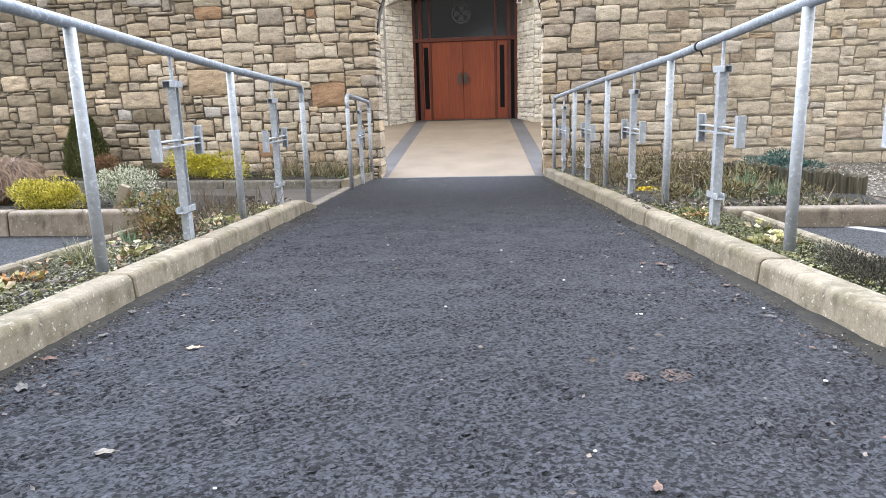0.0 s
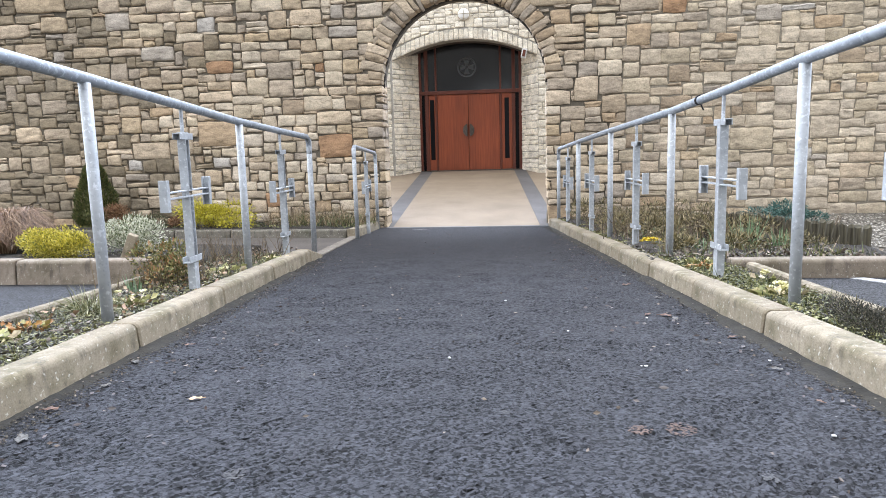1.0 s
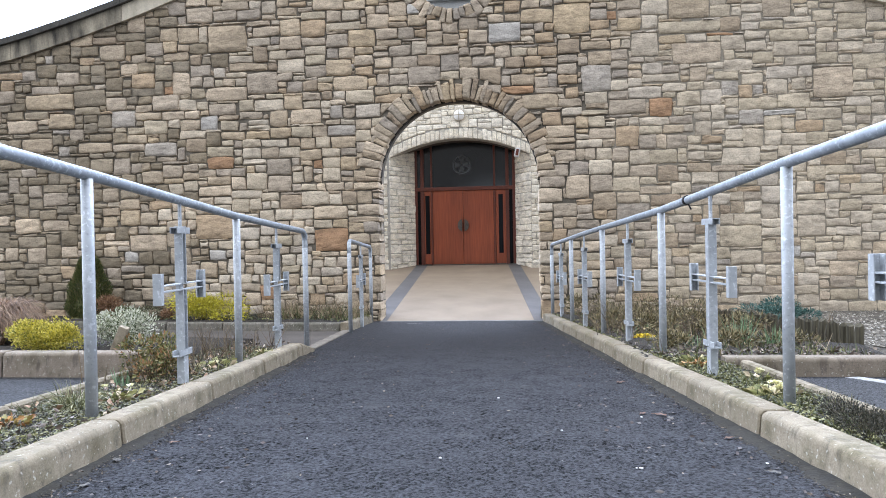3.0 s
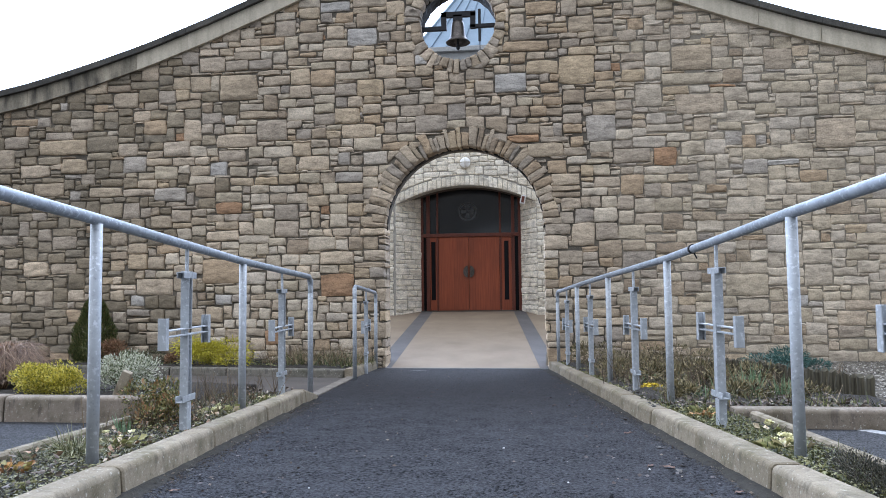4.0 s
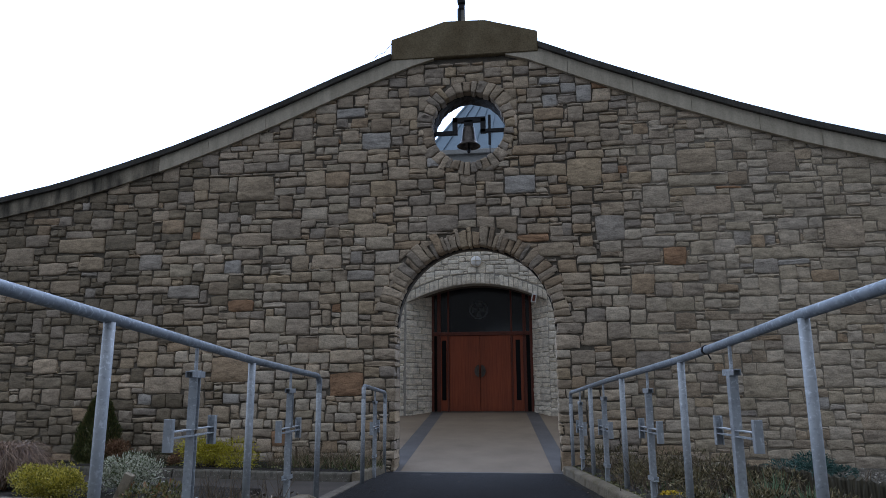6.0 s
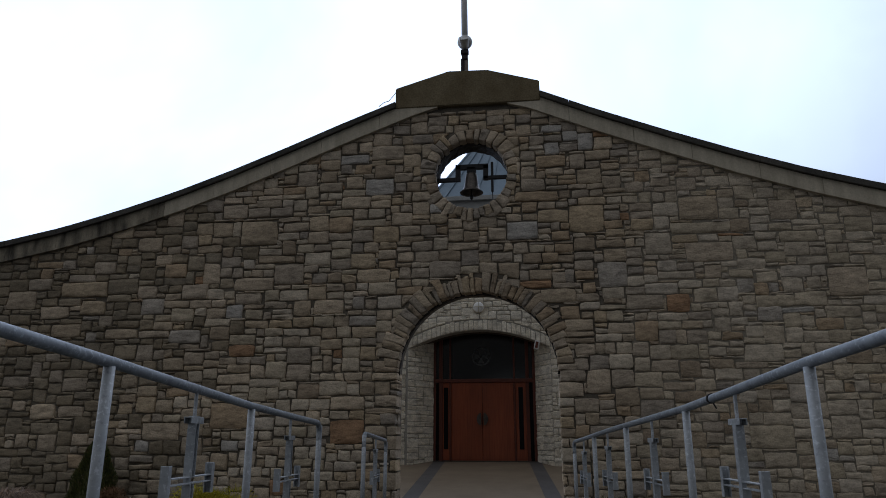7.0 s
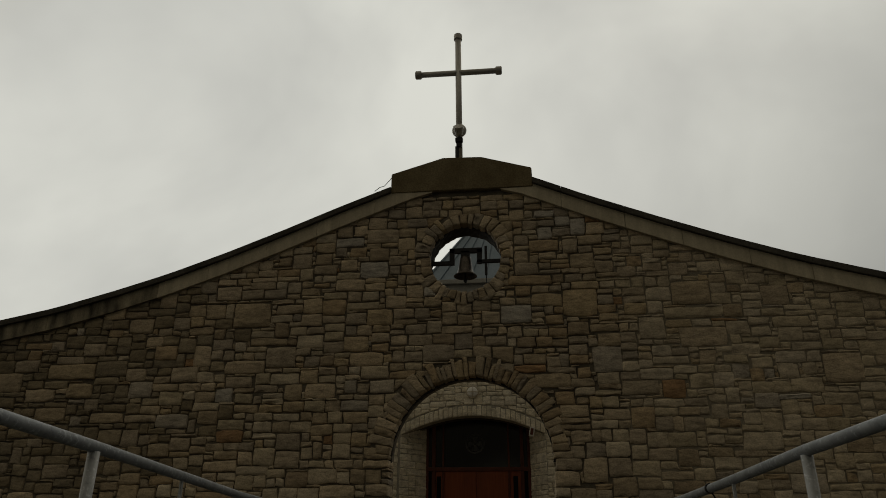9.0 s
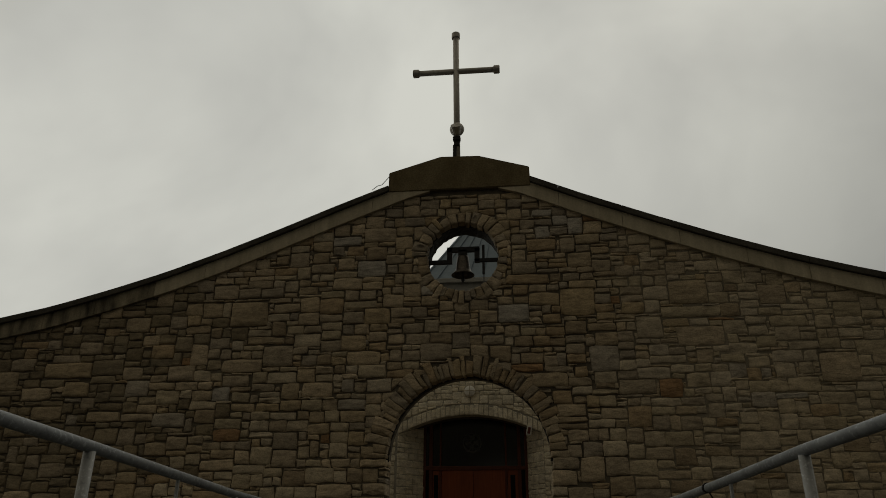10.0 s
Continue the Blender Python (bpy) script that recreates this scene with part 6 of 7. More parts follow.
bmesh.ops.create_cone(bmc, segments=20, radius1=0.24, radius2=0.06, depth=0.9, matrix=Matrix.Translation(cb + Vector((0, 0, 0.45))))
part("inner_growth", bmc, L_DARK, cone)
fo.mesh("foliage", L_DARK, cone)
bush("shrub", "low reddish-brown shrub by the wall", -6.12, 10.0, 0.42, 0.3, 0.42, 1900, 0.04, 0.016, L_RUSSET, 41)
bush("shrub", "low grey-green heather by the wall", -5.75, 9.95, 0.36, 0.3, 0.30, 1500, 0.035, 0.010, L_HEATH, 43)
bush("shrub", "small russet shrub by the wall", -5.28, 9.9, 0.2, 0.2, 0.26, 700, 0.04, 0.016, L_RUSSET, 45)
bush("golden_conifer", "low spreading golden yellow conifer", -4.3, 9.5, 0.78, 0.35, 0.42, 6000, 0.055, 0.010, L_GOLD_FIR, 47, upright=0.1, lumps=14, category="conifer")
tuft("dry_stems", "clump of dry brown stems at the wall foot", -3.45, 9.9, 0.35, 0.40, 260, 0.006, 0.5, L_STRAW, 49, lean=0.7)
twiggy("bare_shrub", "thin bare twiggy shrub at the wall foot", -3.0, 9.75, 0.4, 0.35, 14, 51)
tuft("dry_stems", "clump of dry brown stems at the wall foot", -2.55, 10.2, 0.25, 0.3, 140, 0.006, 0.5, L_STRAW, 53, lean=0.7)
tuft("dry_stems", "clump of green and dry stems by the arch", -2.35, 10.0, 0.18, 0.16, 140, 0.008, 0.7, L_MOSS, 55, lean=0.9)

# raised shrub bed
bush("euonymus", "rounded golden-variegated euonymus bush", -3.93, 5.45, 0.40, 0.26, 0.30, 9000, 0.022, 0.014, L_GOLD, 61, up=0.10, upright=0.7, lumps=26)
bush("euonymus", "rounded silver-variegated euonymus bush", -3.42, 5.66, 0.30, 0.26, 0.33, 5200, 0.025, 0.013, L_CREAM, 63, up=0.11, upright=0.6, lumps=22)
def arching_grass(label, x, y, reach, h, n, seed, up=0.10):
    """Fine dry blades that rise from one crown and fall over all round."""
    ob = thing("ornamental_grass", label, "grass")
    fo = Foliage(seed)
    g = fo.g
    for _ in range(n):
        a, q = g.uniform(0, 2 * math.pi), 0.12 * math.sqrt(g.random())
        far, high, end = reach * g.uniform(0.25, 1.0), h * g.uniform(0.55, 1.05), g.uniform(0.75, 1.0)
        turn = g.gauss(0, 0.8)
        w = g.uniform(0.0025, 0.0048)
        k = len(fo.v)
        for i in range(7):
            f = end * i / 6
            b = a + turn * f
            r = q + far * f ** 1.25
            z = high * (1.0 - (1.0 - f / 0.6) ** 2) if f < 0.6 else high * (1.0 - 2.2 * (f - 0.6) ** 1.35)
            p = gz(x, y, up) + Vector((r * math.cos(b), r * math.sin(b), max(0.01, z)))
            t = Vector((-math.sin(b), math.cos(b), g.uniform(-0.3, 0.3))) * w * (1 - 0.75 * i / 6)
            fo.v += [p + t, p - t]
        fo.f += [(k + 2 * i, k + 2 * i + 1, k + 2 * i + 3, k + 2 * i + 2) for i in range(6)]
    tagged(fo.mesh("foliage", L_RUSSET_GRASS, ob), kind="stuff")


arching_grass("dense arching mound of dry russet ornamental grass", -4.82, 5.85, 0.62, 0.42, 3600, 65)
arching_grass("dense arching mound of dry russet ornamental grass", -5.55, 5.9, 0.66, 0.45, 3600, 66)
bm = bmesh.new()
box(bm, -0.036, 0.036, -0.03, 0.03, -0.1, 0.25, 0.008)
bm.transform(Matrix.Translation(gz(-3.19, 5.17, 0.1)) @ pose(0, 0, 0, 8, 24, 15))
tagged(part("marker_post", bm, M_KERB), "short leaning grey concrete marker post in the bed", "post")

# bed beside the path, near side
bush("shrub", "straggly green and rust-coloured shrub beside the handrail", -2.235, 4.05, 0.25, 0.34, 0.32, 2000, 0.027, 0.016, L_MIXED, 71, up=0.05, lumps=13, stems=26)
twiggy("bare_shrub", "bare brown twiggy shrub beside the handrail", -2.25, 5.05, 0.36, 0.34, 16, 73)
twiggy("bare_shrub", "bare brown twiggy shrub beside the handrail", -2.3, 5.6, 0.3, 0.34, 12, 74)
tuft("daffodil", "young upright daffodil leaves in the bed", -2.23, 3.72, 0.035, 0.14, 16, 0.012, 0.1, L_DAFF, 75, lean=0.35, category="daffodil")
rosette("primrose", "pale yellow-green primrose rosette beside a post", -2.0, 3.28, 0.11, 44, 0.048, 0.030, L_PRIM, 77, flowers=3)
tuft("grass_tuft", "arching pale-edged tuft of sedge by the bed edging", -2.10, 3.10, 0.075, 0.17, 1300, 0.006, 4.5, L_SEDGE, 79, lean=0.8, category="grass")
rosette("heuchera", "low plant with orange and green leaves", -2.13, 2.68, 0.11, 95, 0.032, 0.022, L_ORANGE, 81)
rosette("primrose", "low plant with yellow-green leaves", -2.1, 2.45, 0.09, 40, 0.04, 0.03, L_PRIM, 83)
rosette("primrose", "low plant with pale leaves under the shrub", -2.05, 4.55, 0.1, 26, 0.06, 0.04, L_PRIM, 84)
rosette("primrose", "small pale primrose beside a post", -2.0, 5.35, 0.1, 20, 0.05, 0.035, L_PRIM, 85)

# bed beside the path, far side
bush("heath_plant", "dark low heath spilling over the edging", 1.40, 2.62, 0.22, 0.62, 0.11, 12000, 0.012, 0.005, L_BLACK, 91, up=0.05, upright=0.6, lumps=14, stems=14)
bush("heath_plant", "dark low heath spilling over the edging", 1.40, 1.8, 0.25, 0.5, 0.12, 8000, 0.012, 0.005, L_BLACK, 92, up=0.05, upright=0.6, lumps=14, stems=10)
rosette("primrose", "pale yellow primroses beside a handrail post", 1.235, 3.46, 0.10, 24, 0.06, 0.04, L_PRIM, 93, flowers=16)
rosette("primrose", "small pale primroses in moss", 1.33, 3.95, 0.08, 14, 0.05, 0.035, L_PRIM, 94, flowers=6)
rosette("heuchera", "low plant with dead orange-brown leaves", 1.16, 4.58, 0.09, 34, 0.045, 0.03, L_ORANGE, 95)
rosette("primrose", "low plant with pale green leaves", 1.22, 4.75, 0.10, 26, 0.06, 0.04, L_PRIM, 96)
for i, (x, y, h, n) in enumerate([(1.80, 5.72, 0.30, 44), (2.05, 5.70, 0.20, 40), (1.42, 5.55, 0.15, 30), (1.95, 6.1, 0.18, 22), (1.2, 6.7, 0.16, 20), (1.66, 5.9, 0.2, 18), (1.3, 7.2, 0.2, 24), (1.7, 7.4, 0.2, 22), (1.05, 7.9, 0.2, 20), (2.15, 5.95, 0.2, 26), (1.15, 5.9, 0.12, 18)]):
    tuft("daffodil", "clump of upright young daffodil leaves", x, y, 0.07, h, n, 0.014, 0.15, L_DAFF, 100 + i, lean=0.4, category="daffodil")
rosette("primula", "bright yellow primula in flower beside the kerb", 1.11, 6.12, 0.11, 30, 0.06, 0.03, L_DAFF, 111, flowers=44, petal=L_YELLOW)
for i, (x, y, s, h, n) in enumerate([(1.05, 6.6, 0.3, 0.42, 20), (1.55, 6.9, 0.4, 0.36, 26), (1.95, 6.6, 0.35, 0.34, 24), (2.1, 6.0, 0.25, 0.26, 14), (1.6, 6.2, 0.3, 0.28, 14), (1.4, 7.8, 0.5, 0.38, 18), (2.0, 7.6, 0.4, 0.36, 16), (1.2, 9.0, 0.5, 0.42, 18), (1.9, 9.2, 0.5, 0.40, 16), (1.0, 8.2, 0.3, 0.4, 12)]):
    twiggy("bare_shrub", "bare brown stems of a dormant shrub", x, y, s, h, n, 120 + i)
L_DORMANT = leaf_material("dormant_herbs", [(0, (0.04, 0.034, 0.014)), (0.4, (0.13, 0.115, 0.045)), (0.7, (0.24, 0.19, 0.09)), (1, (0.36, 0.30, 0.16))])
for i, (x, y, rx, ry, h, n) in enumerate([(1.2, 5.45, 0.16, 0.2, 0.13, 420), (1.62, 5.5, 0.22, 0.25, 0.15, 520), (2.2, 5.75, 0.22, 0.2, 0.12, 420), (1.75, 6.5, 0.3, 0.3, 0.22, 800), (1.3, 6.5, 0.22, 0.3, 0.2, 600), (2.15, 6.6, 0.25, 0.3, 0.2, 600), (1.5, 7.4, 0.35, 0.4, 0.26, 900), (1.05, 7.6, 0.25, 0.35, 0.28, 700), (2.0, 8.0, 0.35, 0.4, 0.28, 800), (1.2, 8.8, 0.4, 0.5, 0.32, 900), (1.8, 9.6, 0.45, 0.4, 0.3, 900), (1.0, 9.8, 0.35, 0.35, 0.34, 800)]):
    bush("perennial", "low tangle of dormant olive and tan foliage", x, y, rx, ry, h, n, 0.05, 0.014, L_DORMANT, 410 + i, up=0.10, upright=0.5, lumps=9, stems=7, category="plant")
for i, (x, y, h) in enumerate([(1.1, 7.4, 0.4), (1.7, 8.4, 0.42), (0.95, 9.6, 0.35), (2.2, 8.6, 0.36), (1.5, 10.0, 0.4)]):
    tuft("dry_stems", "clump of dry straw-coloured stems", x, y, 0.28, h * 0.8, 80, 0.006, 0.9, L_STRAW, 140 + i, lean=1.0)
bush("juniper", "low blue-green spreading juniper near the wall", 3.15, 8.6, 0.55, 0.45, 0.26, 2600, 0.05, 0.012, L_BLUE, 151, upright=0.2, lumps=8)
twiggy("bare_shrub", "small dark stump with dead twigs in gravel", 3.25, 7.6, 0.14, 0.22, 10, 153)
tuft("dry_stems", "small dark clump of dead stems in gravel", 3.5, 6.9, 0.15, 0.10, 60, 0.006, 1.2, L_TWIG, 155, lean=1.2)

# log edging
M_LOG = wood_material("weathered_log", (0.024, 0.02, 0.012), (0.105, 0.092, 0.055), 0.9)
log_edge = thing("log_edging", "curved edging of short weathered mossy logs", "edging")
g = random.Random(5)
curve = [Vector((2.56, 5.45)), Vector((2.55, 5.8)), Vector((2.52, 6.3)), Vector((2.44, 6.9)), Vector((2.42, 7.5)), Vector((2.2, 8.2))]
dist = [0]
for a, b in zip(curve, curve[1:]):
    dist.append(dist[-1] + (b - a).length)
s = 0.0
while s < dist[-1]:
    k = max(i for i in range(len(curve)) if dist[i] <= s)
    k = min(k, len(curve) - 2)
    p = curve[k].lerp(curve[k + 1], (s - dist[k]) / (dist[k + 1] - dist[k]))
    r_ = g.uniform(0.028, 0.034)
    h = g.uniform(0.18, 0.20)
    bm = bmesh.new()
    tube(bm, [(0, 0, -0.06), (g.uniform(-0.004, 0.004), 0, h * 0.5), (g.uniform(-0.01, 0.01), g.uniform(-0.01, 0.01), h - 0.012), (0, 0, h)], [r_, r_ * 1.03, r_, r_ * 0.9], 9)
    ob = part("log", bm, M_LOG, log_edge)
    ob.matrix_basis = Matrix.Translation(gz(p.x, p.y, 0.09))
    s += g.uniform(0.105, 0.13)

# ---------------------------------------------------------------- loose stuff
def pebbles(name, label, region, n, size, stops, seed, up):
    g = random.Random(seed)
    v, f = [], []
    for _ in range(n):
        x, y = region(g)
        p = gz(x, y, up)
        s = size * g.uniform(0.5, 1.4)
        k = len(v)
        for dx, dy, dz in ((1, 0, 0), (0, 1, 0), (-1, 0, 0), (0, -1, 0), (0, 0, 0.8), (0, 0, -0.6)):
            v.append(p + Vector((dx * s * g.uniform(0.6, 1.1), dy * s * g.uniform(0.6, 1.1), dz * s * g.uniform(0.5, 0.9))))
        for i in range(4):
            j = (i + 1) % 4
            f += [(k + i, k + j, k + 4), (k + j, k + i, k + 5)]
    me = bpy.data.meshes.new(name)
    me.from_pydata(v, [], f)
    return tagged(part_mesh(name, me, leaf_material(name + "_stone", stops, 0.9)), label, name, kind="stuff")


PALE_CHIP = [(0, (0.06, 0.052, 0.04)), (0.55, (0.18, 0.162, 0.13)), (0.9, (0.34, 0.315, 0.265)), (1, (0.50, 0.48, 0.43))]
pebbles("gravel", "loose pale gravel", lambda g: (2.75 + 6.5 * g.random() ** 1.2, 4.9 + 5.6 * g.random()), 15000, 0.016, PALE_CHIP, 201, 0.115)
DARK_CHIP = [(0, (0.03, 0.027, 0.022)), (0.7, (0.085, 0.08, 0.065)), (1, (0.22, 0.20, 0.17))]
pebbles("soil_crumbs", "stony crumbs of soil and small gravel", lambda g: (lambda a: at(a, -1.55 - (0.48 + 0.02 * a) * g.random()))(1.2 + 5 * g.random()), 4200, 0.011, DARK_CHIP, 203, 0.085)
pebbles("soil_crumbs", "stony crumbs of soil and small gravel", lambda g: (lambda a: at(a, 1.40 + 0.45 * g.random()))(1.2 + 3.6 * g.random()), 2600, 0.010, DARK_CHIP, 205, 0.085)
pebbles("soil_crumbs", "stony crumbs of soil and dead leaf", lambda g: (0.9 + 1.6 * g.random(), 4.9 + 5.6 * g.random()), 4200, 0.016, DARK_CHIP, 207, 0.115)


def litter(name, label, region, n, size, mat, seed, up, flat=0.25):
    fo = Foliage(seed)
    g = fo.g
    for _ in range(n):
        x, y = region(g)
        a = g.uniform(0, 2 * math.pi)
        fo.leaf(gz(x, y, up + g.uniform(0, 0.006)), (math.cos(a), math.sin(a), g.uniform(-flat, flat) * 0.5), size * g.uniform(0.4, 1.3), size * g.uniform(0.25, 0.7), 0.1)
    return tagged(fo.mesh(name, mat, None), label, name, kind="stuff")


litter("moss", "patches of yellow-green moss on soil and kerb", lambda g: (lambda a: at(a, -1.50 - 0.35 * g.random() ** 2))(1.0 + 5 * g.random()), 3600, 0.022, L_MOSS, 211, 0.10)
litter("moss", "mossy green growth over stony soil", lambda g: (lambda a: at(a, -1.56 - 0.5 * g.random()))(1.0 + 2.4 * g.random() ** 1.3), 6500, 0.012, L_HEATH, 212, 0.095, 1.2)
litter("moss", "patches of yellow-green moss on soil and kerb", lambda g: (lambda a: at(a, 1.36 + 0.4 * g.random() ** 1.5))(1.5 + 3.4 * g.random()), 3600, 0.022, L_MOSS, 213, 0.10)
litter("moss", "low green weeds and moss along the far kerb", lambda g: (lambda a: at(a, 1.38 + 0.35 * g.random() ** 1.5))(4.6 + 5.6 * g.random()), 3000, 0.03, L_MOSS, 214, 0.11, 1.0)
litter("leaf_litter", "dead leaves and twig scraps in the beds", lambda g: (lambda a: at(a, -1.58 - 0.5 * g.random()))(1.4 + 5 * g.random()), 380, 0.045, L_BROWN_SCRAP, 215, 0.10, 0.8)
litter("leaf_litter", "dead leaves and twig scraps in the beds", lambda g: (0.95 + 1.6 * g.random(), 4.9 + 5.6 * g.random()), 1400, 0.045, L_BROWN_SCRAP, 217, 0.12, 0.8)
litter("leaf_litter", "leaf scraps gathered along the kerb foot", lambda g: (lambda a: at(a, 1.22 - 0.28 * g.random() ** 2.5))(1.5 + 8 * g.random()), 260, 0.018, L_BROWN_SCRAP, 219, 0.004)
litter("leaf_litter", "leaf scraps gathered along the kerb foot", lambda g: (lambda a: at(a, -1.37 + 0.3 * g.random() ** 2.5))(1.0 + 5.4 * g.random()), 240, 0.016, L_BROWN_SCRAP, 221, 0.004)
litter("path_scraps", "tiny pale scraps trodden into the tarmac", lambda g: at(1.0 + 9.4 * g.random(), -1.3 + 2.5 * g.random()), 300, 0.020, L_BROWN_SCRAP, 223, 0.003, 0.1)


def fallen_leaf(x, y, size, mat, turn, label):
    bm = bmesh.new()
    n = 14
    c = bm.verts.new((0, 0, 0.006))
    rim = [bm.verts.new((math.cos(t) * size * (1 + 0.06 * math.sin(5 * t)), math.sin(t) * size * 0.55 * (1 + 0.08 * math.cos(3 * t)), 0.003 + 0.22 * size * math.sin(2 * t + 1) ** 2)) for t in [2 * math.pi * i / n for i in range(n)]]
    for i in range(n):
        bm.faces.new((c, rim[i], rim[(i + 1) % n]))
    tube(bm, [(size * 0.9, 0, 0.004), (size * 1.5, 0.004, 0.003)], 0.0015, 5)
    bm.transform(Matrix.Translation(gz(x, y, 0.001)) @ Matrix.Rotation(turn, 4, "Z"))
    return tagged(part("fallen_leaf", bm, mat), label, "leaf", "fallen leaves on the path")


L_PALE_LEAF = worn("pale_brown_leaf", (0.46, 0.30, 0.17), (0.66, 0.48, 0.30), 30, 0.7, fine=120)
L_BROWN_LEAF = worn("brown_leaf", (0.11, 0.06, 0.04), (0.20, 0.12, 0.08), 30, 0.75, fine=120)
fallen_leaf(-1.06, 2.06, 0.022, L_PALE_LEAF, 0.3, "curled pale brown fallen leaf on tarmac")
fallen_leaf(-0.91, 1.33, 0.021, worn("grey_brown_leaf", (0.17, 0.145, 0.115), (0.30, 0.26, 0.21), 30, 0.75, fine=120), 0.15, "narrow grey-brown fallen leaf on tarmac")
for i, (x, y, s_) in enumerate([(0.78, 1.49, 0.012), (0.25, 1.25, 0.016), (0.70, 3.45, 0.03), (0.62, 3.48, 0.02), (0.88, 2.12, 0.012)]):
    fallen_leaf(x, y, s_, L_BROWN_LEAF, i * 1.3, "small dark brown fallen leaf on tarmac")


def stain(x, y, sx, sy, mat, turn, seed, label):
    """A broken crust of small flakes of dried mud pressed into the tarmac."""
    g = random.Random(seed)
    bm = bmesh.new()
    for _ in range(int(40 + 42000 * sx * sy)):
        a, q = g.uniform(0, 2 * math.pi), g.random() ** 0.7
        c = Vector((math.cos(a) * sx * q, math.sin(a) * sy * q, 0))
        r_ = g.uniform(0.0015, 0.0055)
        n = g.choice((4, 5, 6))
        t0 = g.uniform(0, 6)
        top = bm.verts.new(c + Vector((0, 0, 0.0008)))
        rim = [bm.verts.new(c + Vector((math.cos(t0 + 6.283 * i / n) * r_ * g.uniform(0.6, 1.3), math.sin(t0 + 6.283 * i / n) * r_ * g.uniform(0.6, 1.3), 0.0))) for i in range(n)]
        for i in range(n):
            bm.faces.new((top, rim[i], rim[(i + 1) % n]))
    bm.transform(Matrix.Translation(gz(x, y, 0.0008)) @ Matrix.Rotation(turn, 4, "Z"))
    return tagged(part("mud_patch", bm, mat), label, "mud", "mud patches on the path")


M_MUD = worn("red_brown_mud", (0.08, 0.052, 0.042), (0.13, 0.088, 0.068), 40, 0.95, fine=150, relief=0.6)
M_LEAF_GREY = worn("sodden_grey_leaf", (0.07, 0.066, 0.058), (0.15, 0.14, 0.125), 30, 0.8, fine=120)
M_SILT = worn("pale_silt", (0.038, 0.038, 0.042), (0.085, 0.083, 0.082), 40, 0.95, fine=150, relief=0.6)
stain(0.42, 1.87, 0.04, 0.045, M_MUD, 0, 1, "flat crust of dried red-brown mud")
stain(0.31, 1.86, 0.032, 0.03, M_MUD, 0.2, 2, "flat crust of dried red-brown mud")
for i, (x, y, r_) in enumerate([(-0.23, 3.0, 0.05), (-0.69, 1.51, 0.04), (-0.79, 2.36, 0.05), (-0.06, 1.98, 0.022), (0.55, 1.57, 0.03), (0.05, 4.3, 0.08), (0.35, 4.9, 0.09), (-0.3, 5.3, 0.08), (0.3, 6.2, 0.1), (-0.5, 7.4, 0.14), (0.75, 2.9, 0.05), (-0.75, 3.6, 0.06)]):
    stain(x, y, r_ * 0.7, r_ * 0.8, M_SILT, i * 0.2, 10 + i, "thin patch of pale dried silt")
stain(-1.5, 10.02, 0.13, 0.03, M_LINE, 0.1, 40, "thin pale smear of dried grit at the path end")
for i, (a, w, size) in enumerate([(1.62, -1.30, 0.035), (1.72, -1.33, 0.022), (1.80, -1.24, 0.03), (2.05, -1.31, 0.024), (2.3, -1.27, 0.02), (2.62, -1.32, 0.024), (2.9, -1.22, 0.018), (3.3, -1.31, 0.02), (2.4, 1.08, 0.022), (2.9, 1.12, 0.02), (3.3, 1.0, 0.026), (3.9, 1.08, 0.024), (4.4, 1.02, 0.03), (4.8, 1.1, 0.024)]):
    p = on_path(a, w)
    fallen_leaf(p.x, p.y, size, M_LEAF_GREY if i % 3 else L_BROWN_LEAF, i * 1.1, "sodden brown-grey leaf flattened by the kerb")
for i, (x, y, r_) in enumerate([(-0.29, 2.61, 0.006), (0.44, 2.51, 0.007), (0.8, 1.84, 0.006), (0.425, 2.515, 0.004), (0.9, 2.6, 0.005), (0.2, 3.1, 0.005), (-0.6, 1.2, 0.004), (0.15, 1.4, 0.004), (0.6, 3.4, 0.006), (-0.9, 2.9, 0.004), (-0.1, 3.9, 0.007)]):
    bm = bmesh.new()
    bmesh.ops.create_icosphere(bm, subdivisions=1, radius=r_, matrix=Matrix.Translation(gz(x, y, r_ * 0.3)) @ Matrix.Diagonal((1.2, 0.9, 0.6, 1)))
    for v in bm.verts:
        v.co += Vector((random.uniform(-1, 1), random.uniform(-1, 1), random.uniform(-1, 1))) * r_ * 0.15
    tagged(part("pebble", bm, M_WHITE_PAINT), "small white stone chip on the tarmac", "pebble", "white chips on the path")


FOOT = [(0, (0.018, 0.016, 0.012)), (0.6, (0.05, 0.043, 0.032)), (1, (0.12, 0.10, 0.075))]
pebbles("kerb_dirt", "dark crumbs of dirt washed in along the kerb foot", lambda g: at(0.8 + 9.3 * g.random(), 1.225 - 0.09 * g.random() ** 2), 6000, 0.0038, FOOT, 231, 0.001)
pebbles("kerb_dirt", "dark crumbs of dirt washed in along the kerb foot", lambda g: at(0.8 + 5.4 * g.random(), -1.375 + 0.12 * g.random() ** 2), 5000, 0.0038, FOOT, 233, 0.001)


# thin cover of the beds
def stems(name, label, region, n, low, high, width, lean, droop, mat, seed, up):
    fo = Foliage(seed)
    g = fo.g
    for _ in range(n):
        x, y = region(g)
        a = g.uniform(0, 2 * math.pi)
        fo.blade(gz(x, y, up), (math.cos(a) * lean * g.random(), math.sin(a) * lean * g.random(), 1.0), g.uniform(low, high), width * g.uniform(0.6, 1.4), droop * g.random(), 3)
    return tagged(fo.mesh(name, mat, None), label, name.replace("_", " "), kind="stuff")


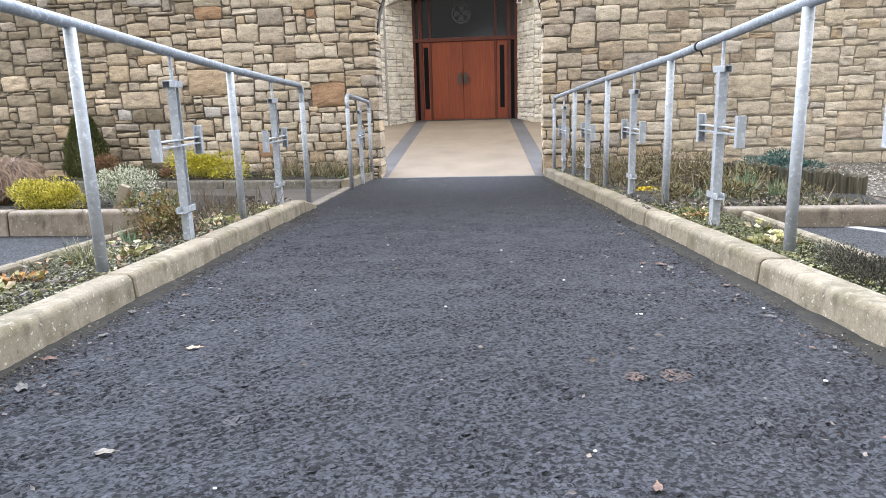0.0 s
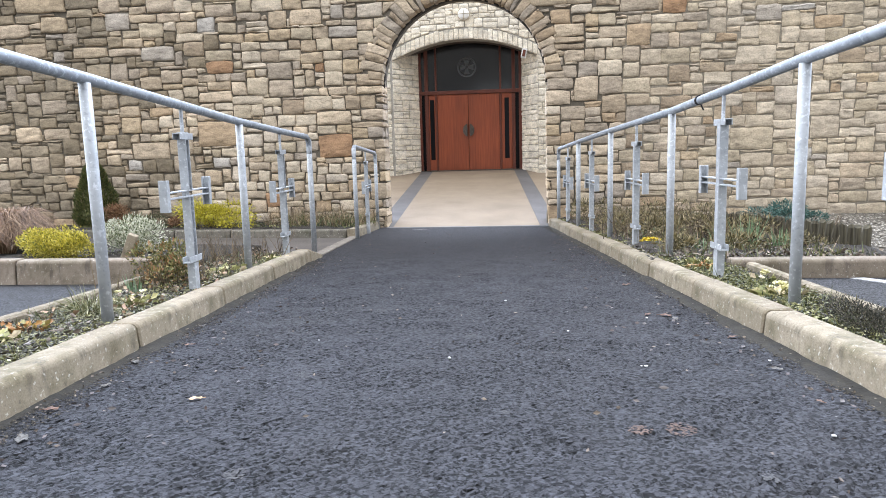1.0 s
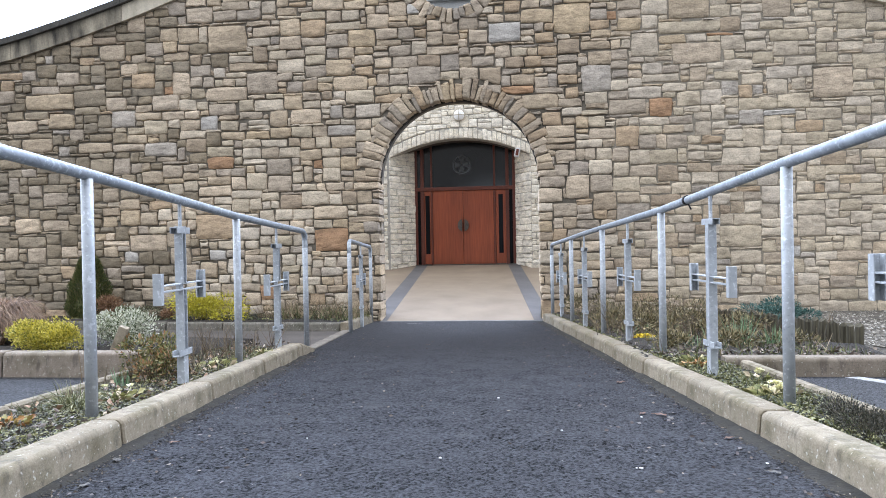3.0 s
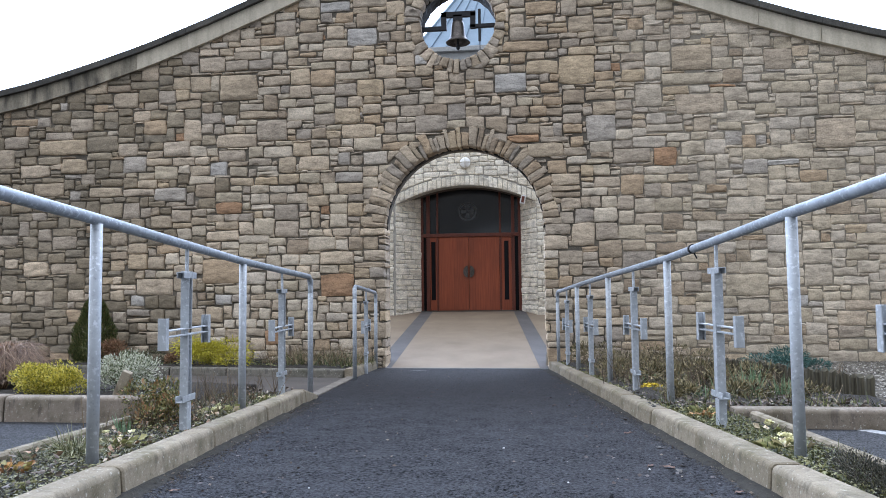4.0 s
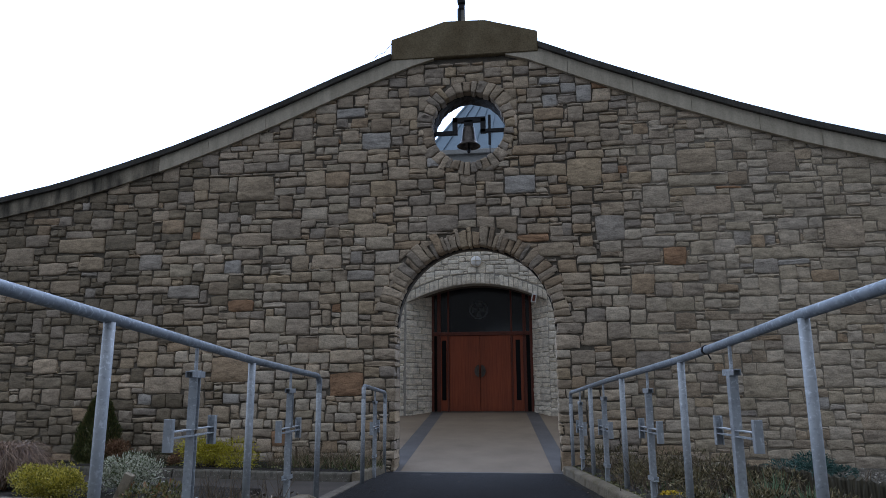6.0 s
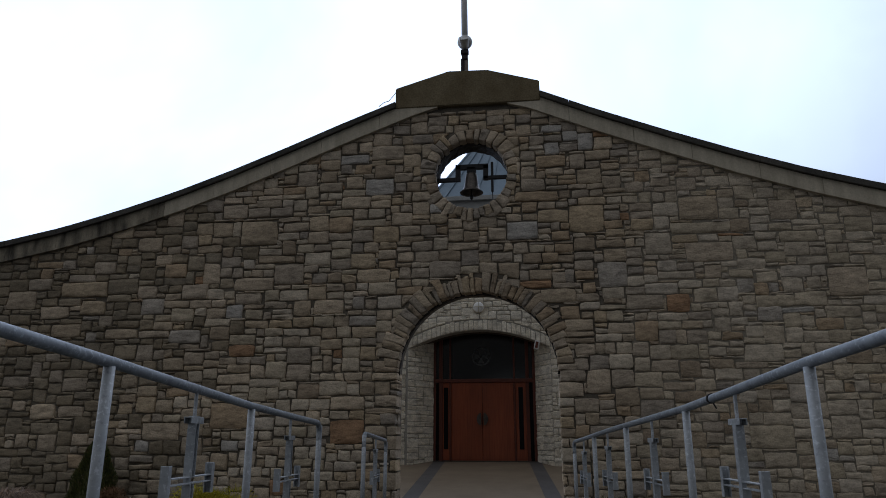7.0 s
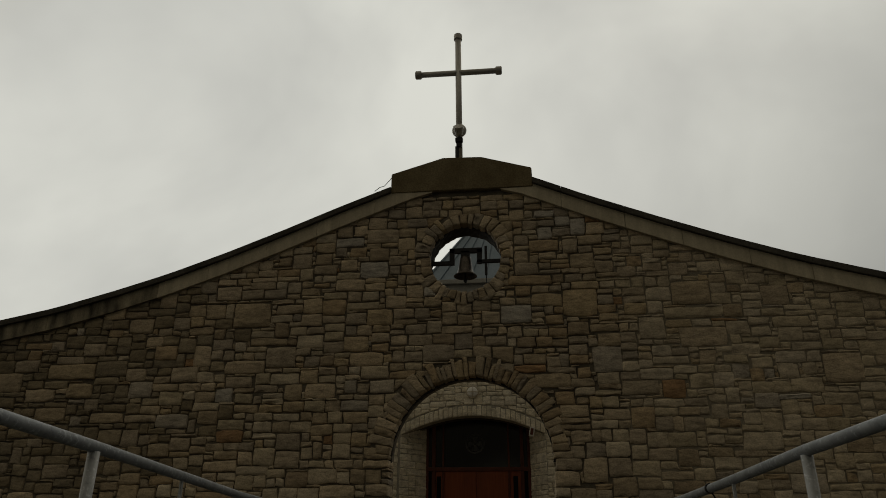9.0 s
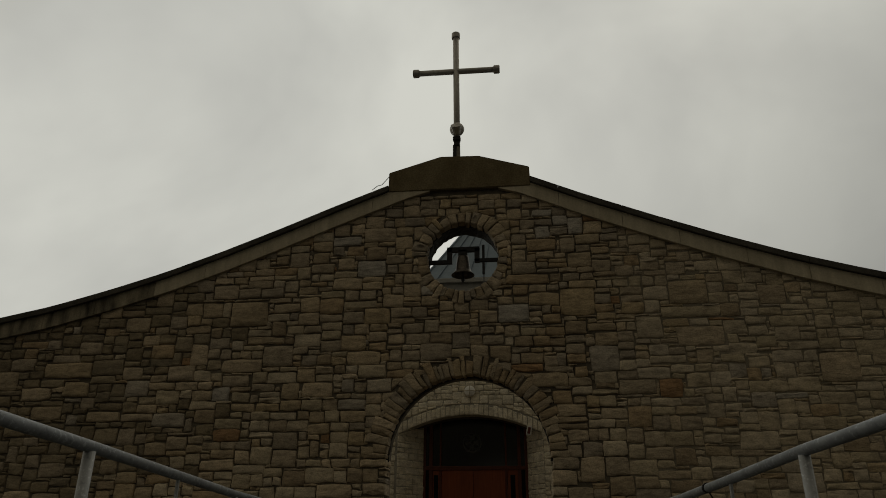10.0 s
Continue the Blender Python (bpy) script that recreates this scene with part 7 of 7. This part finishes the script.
L_WEED = leaf_material("low_green_weeds", [(0, (0.025, 0.034, 0.012)), (0.5, (0.085, 0.10, 0.032)), (0.8, (0.16, 0.165, 0.06)), (1, (0.28, 0.27, 0.11))])


def far_bed(g):
    y = 4.95 + 5.5 * g.random() ** 1.3
    return (0.98 - 0.03 * (y - 5) + (1.45 - 0.05 * (y - 5)) * g.random(), y)


stems("dead_stems", "thicket of dead brown stems in the bed", far_bed, 200, 0.06, 0.20, 0.007, 1.3, 0.5, L_TWIG, 301, 0.10)
stems("dead_stems", "dry straw-coloured stems among the twigs", far_bed, 220, 0.06, 0.24, 0.006, 1.4, 1.0, L_STRAW, 303, 0.10)
stems("weeds", "low green weeds between the dead stems", far_bed, 1500, 0.04, 0.12, 0.010, 0.9, 0.9, L_WEED, 305, 0.10)
litter("weeds", "low green weeds between the dead stems", far_bed, 2600, 0.035, L_WEED, 307, 0.115, 1.4)
litter("leaf_litter", "dead leaves lying among the stems", far_bed, 1500, 0.05, L_BROWN_SCRAP, 309, 0.125, 1.0)


def wall_bed(g):
    x = -7.2 + 5.0 * g.random()
    return (x, 9.0 - 0.16 * (x + 2.3) + 0.15 + 1.2 * g.random())


litter("weeds", "low green weeds at the foot of the wall", wall_bed, 3000, 0.045, L_WEED, 311, 0.11, 1.4)
stems("dead_stems", "arching dry and green stems at the wall foot", lambda g: (-3.5 + 1.25 * g.random(), 9.35 + 1.0 * g.random()), 420, 0.14, 0.42, 0.008, 1.0, 1.1, L_STRAW, 313, 0.10)
stems("weeds", "arching green blades at the wall foot", lambda g: (-3.4 + 1.15 * g.random(), 9.25 + 1.1 * g.random()), 380, 0.12, 0.30, 0.010, 1.1, 1.4, L_WEED, 315, 0.10)


def near_bed(g):
    a = 1.0 + 4.9 * g.random() if g.random() < 0.75 else -5.5 + 6.5 * g.random()
    return at(a, -1.58 - (0.52 if a > 1 else 0.25) * g.random())


litter("weeds", "grey-green low growth over the stony bed", near_bed, 9000, 0.015, L_HEATH, 317, 0.095, 1.6)
stems("weeds", "thin green blades in the stony bed", near_bed, 900, 0.03, 0.085, 0.006, 1.0, 0.9, L_WEED, 319, 0.085)
stems("dead_stems", "thin bare brown stems in the bed", lambda g: at(3.9 + 2.0 * g.random(), -1.60 - 0.6 * g.random()), 240, 0.10, 0.30, 0.005, 0.8, 0.3, L_TWIG, 321, 0.09)
litter("leaf_litter", "dead brown leaves under the shrubs", lambda g: at(3.0 + 3.0 * g.random(), -1.56 - 0.5 * g.random()), 170, 0.05, L_DEAD, 323, 0.10, 1.0)


def right_bed(g):
    a = 1.4 + 3.4 * g.random() if g.random() < 0.7 else -5.0 + 6.4 * g.random()
    return at(a, 1.40 + (0.30 if a > 1.4 else 0.12) * g.random())


litter("weeds", "low green growth over the mossy bed", right_bed, 3600, 0.026, L_WEED, 325, 0.095, 1.5)
stems("weeds", "thin green blades in the mossy bed", right_bed, 700, 0.03, 0.10, 0.006, 1.0, 0.9, L_WEED, 327, 0.085)
L_RED_SCRAP = leaf_material("trodden_leaves", [(0, (0.05, 0.038, 0.034)), (0.6, (0.085, 0.062, 0.054)), (1, (0.14, 0.125, 0.115))])
litter("leaf_litter", "trodden leaf scraps and mud crumbs on the tarmac", lambda g: at(1.9 + 4.6 * g.random(), 1.16 - 0.55 * g.random() ** 1.6), 90, 0.03, L_RED_SCRAP, 329, 0.002, 0.05)
litter("leaf_litter", "trodden leaf scraps and mud crumbs on the tarmac", lambda g: at(1.0 + 5.0 * g.random(), -1.30 + 0.5 * g.random() ** 1.8), 110, 0.024, L_RED_SCRAP, 331, 0.002, 0.05)
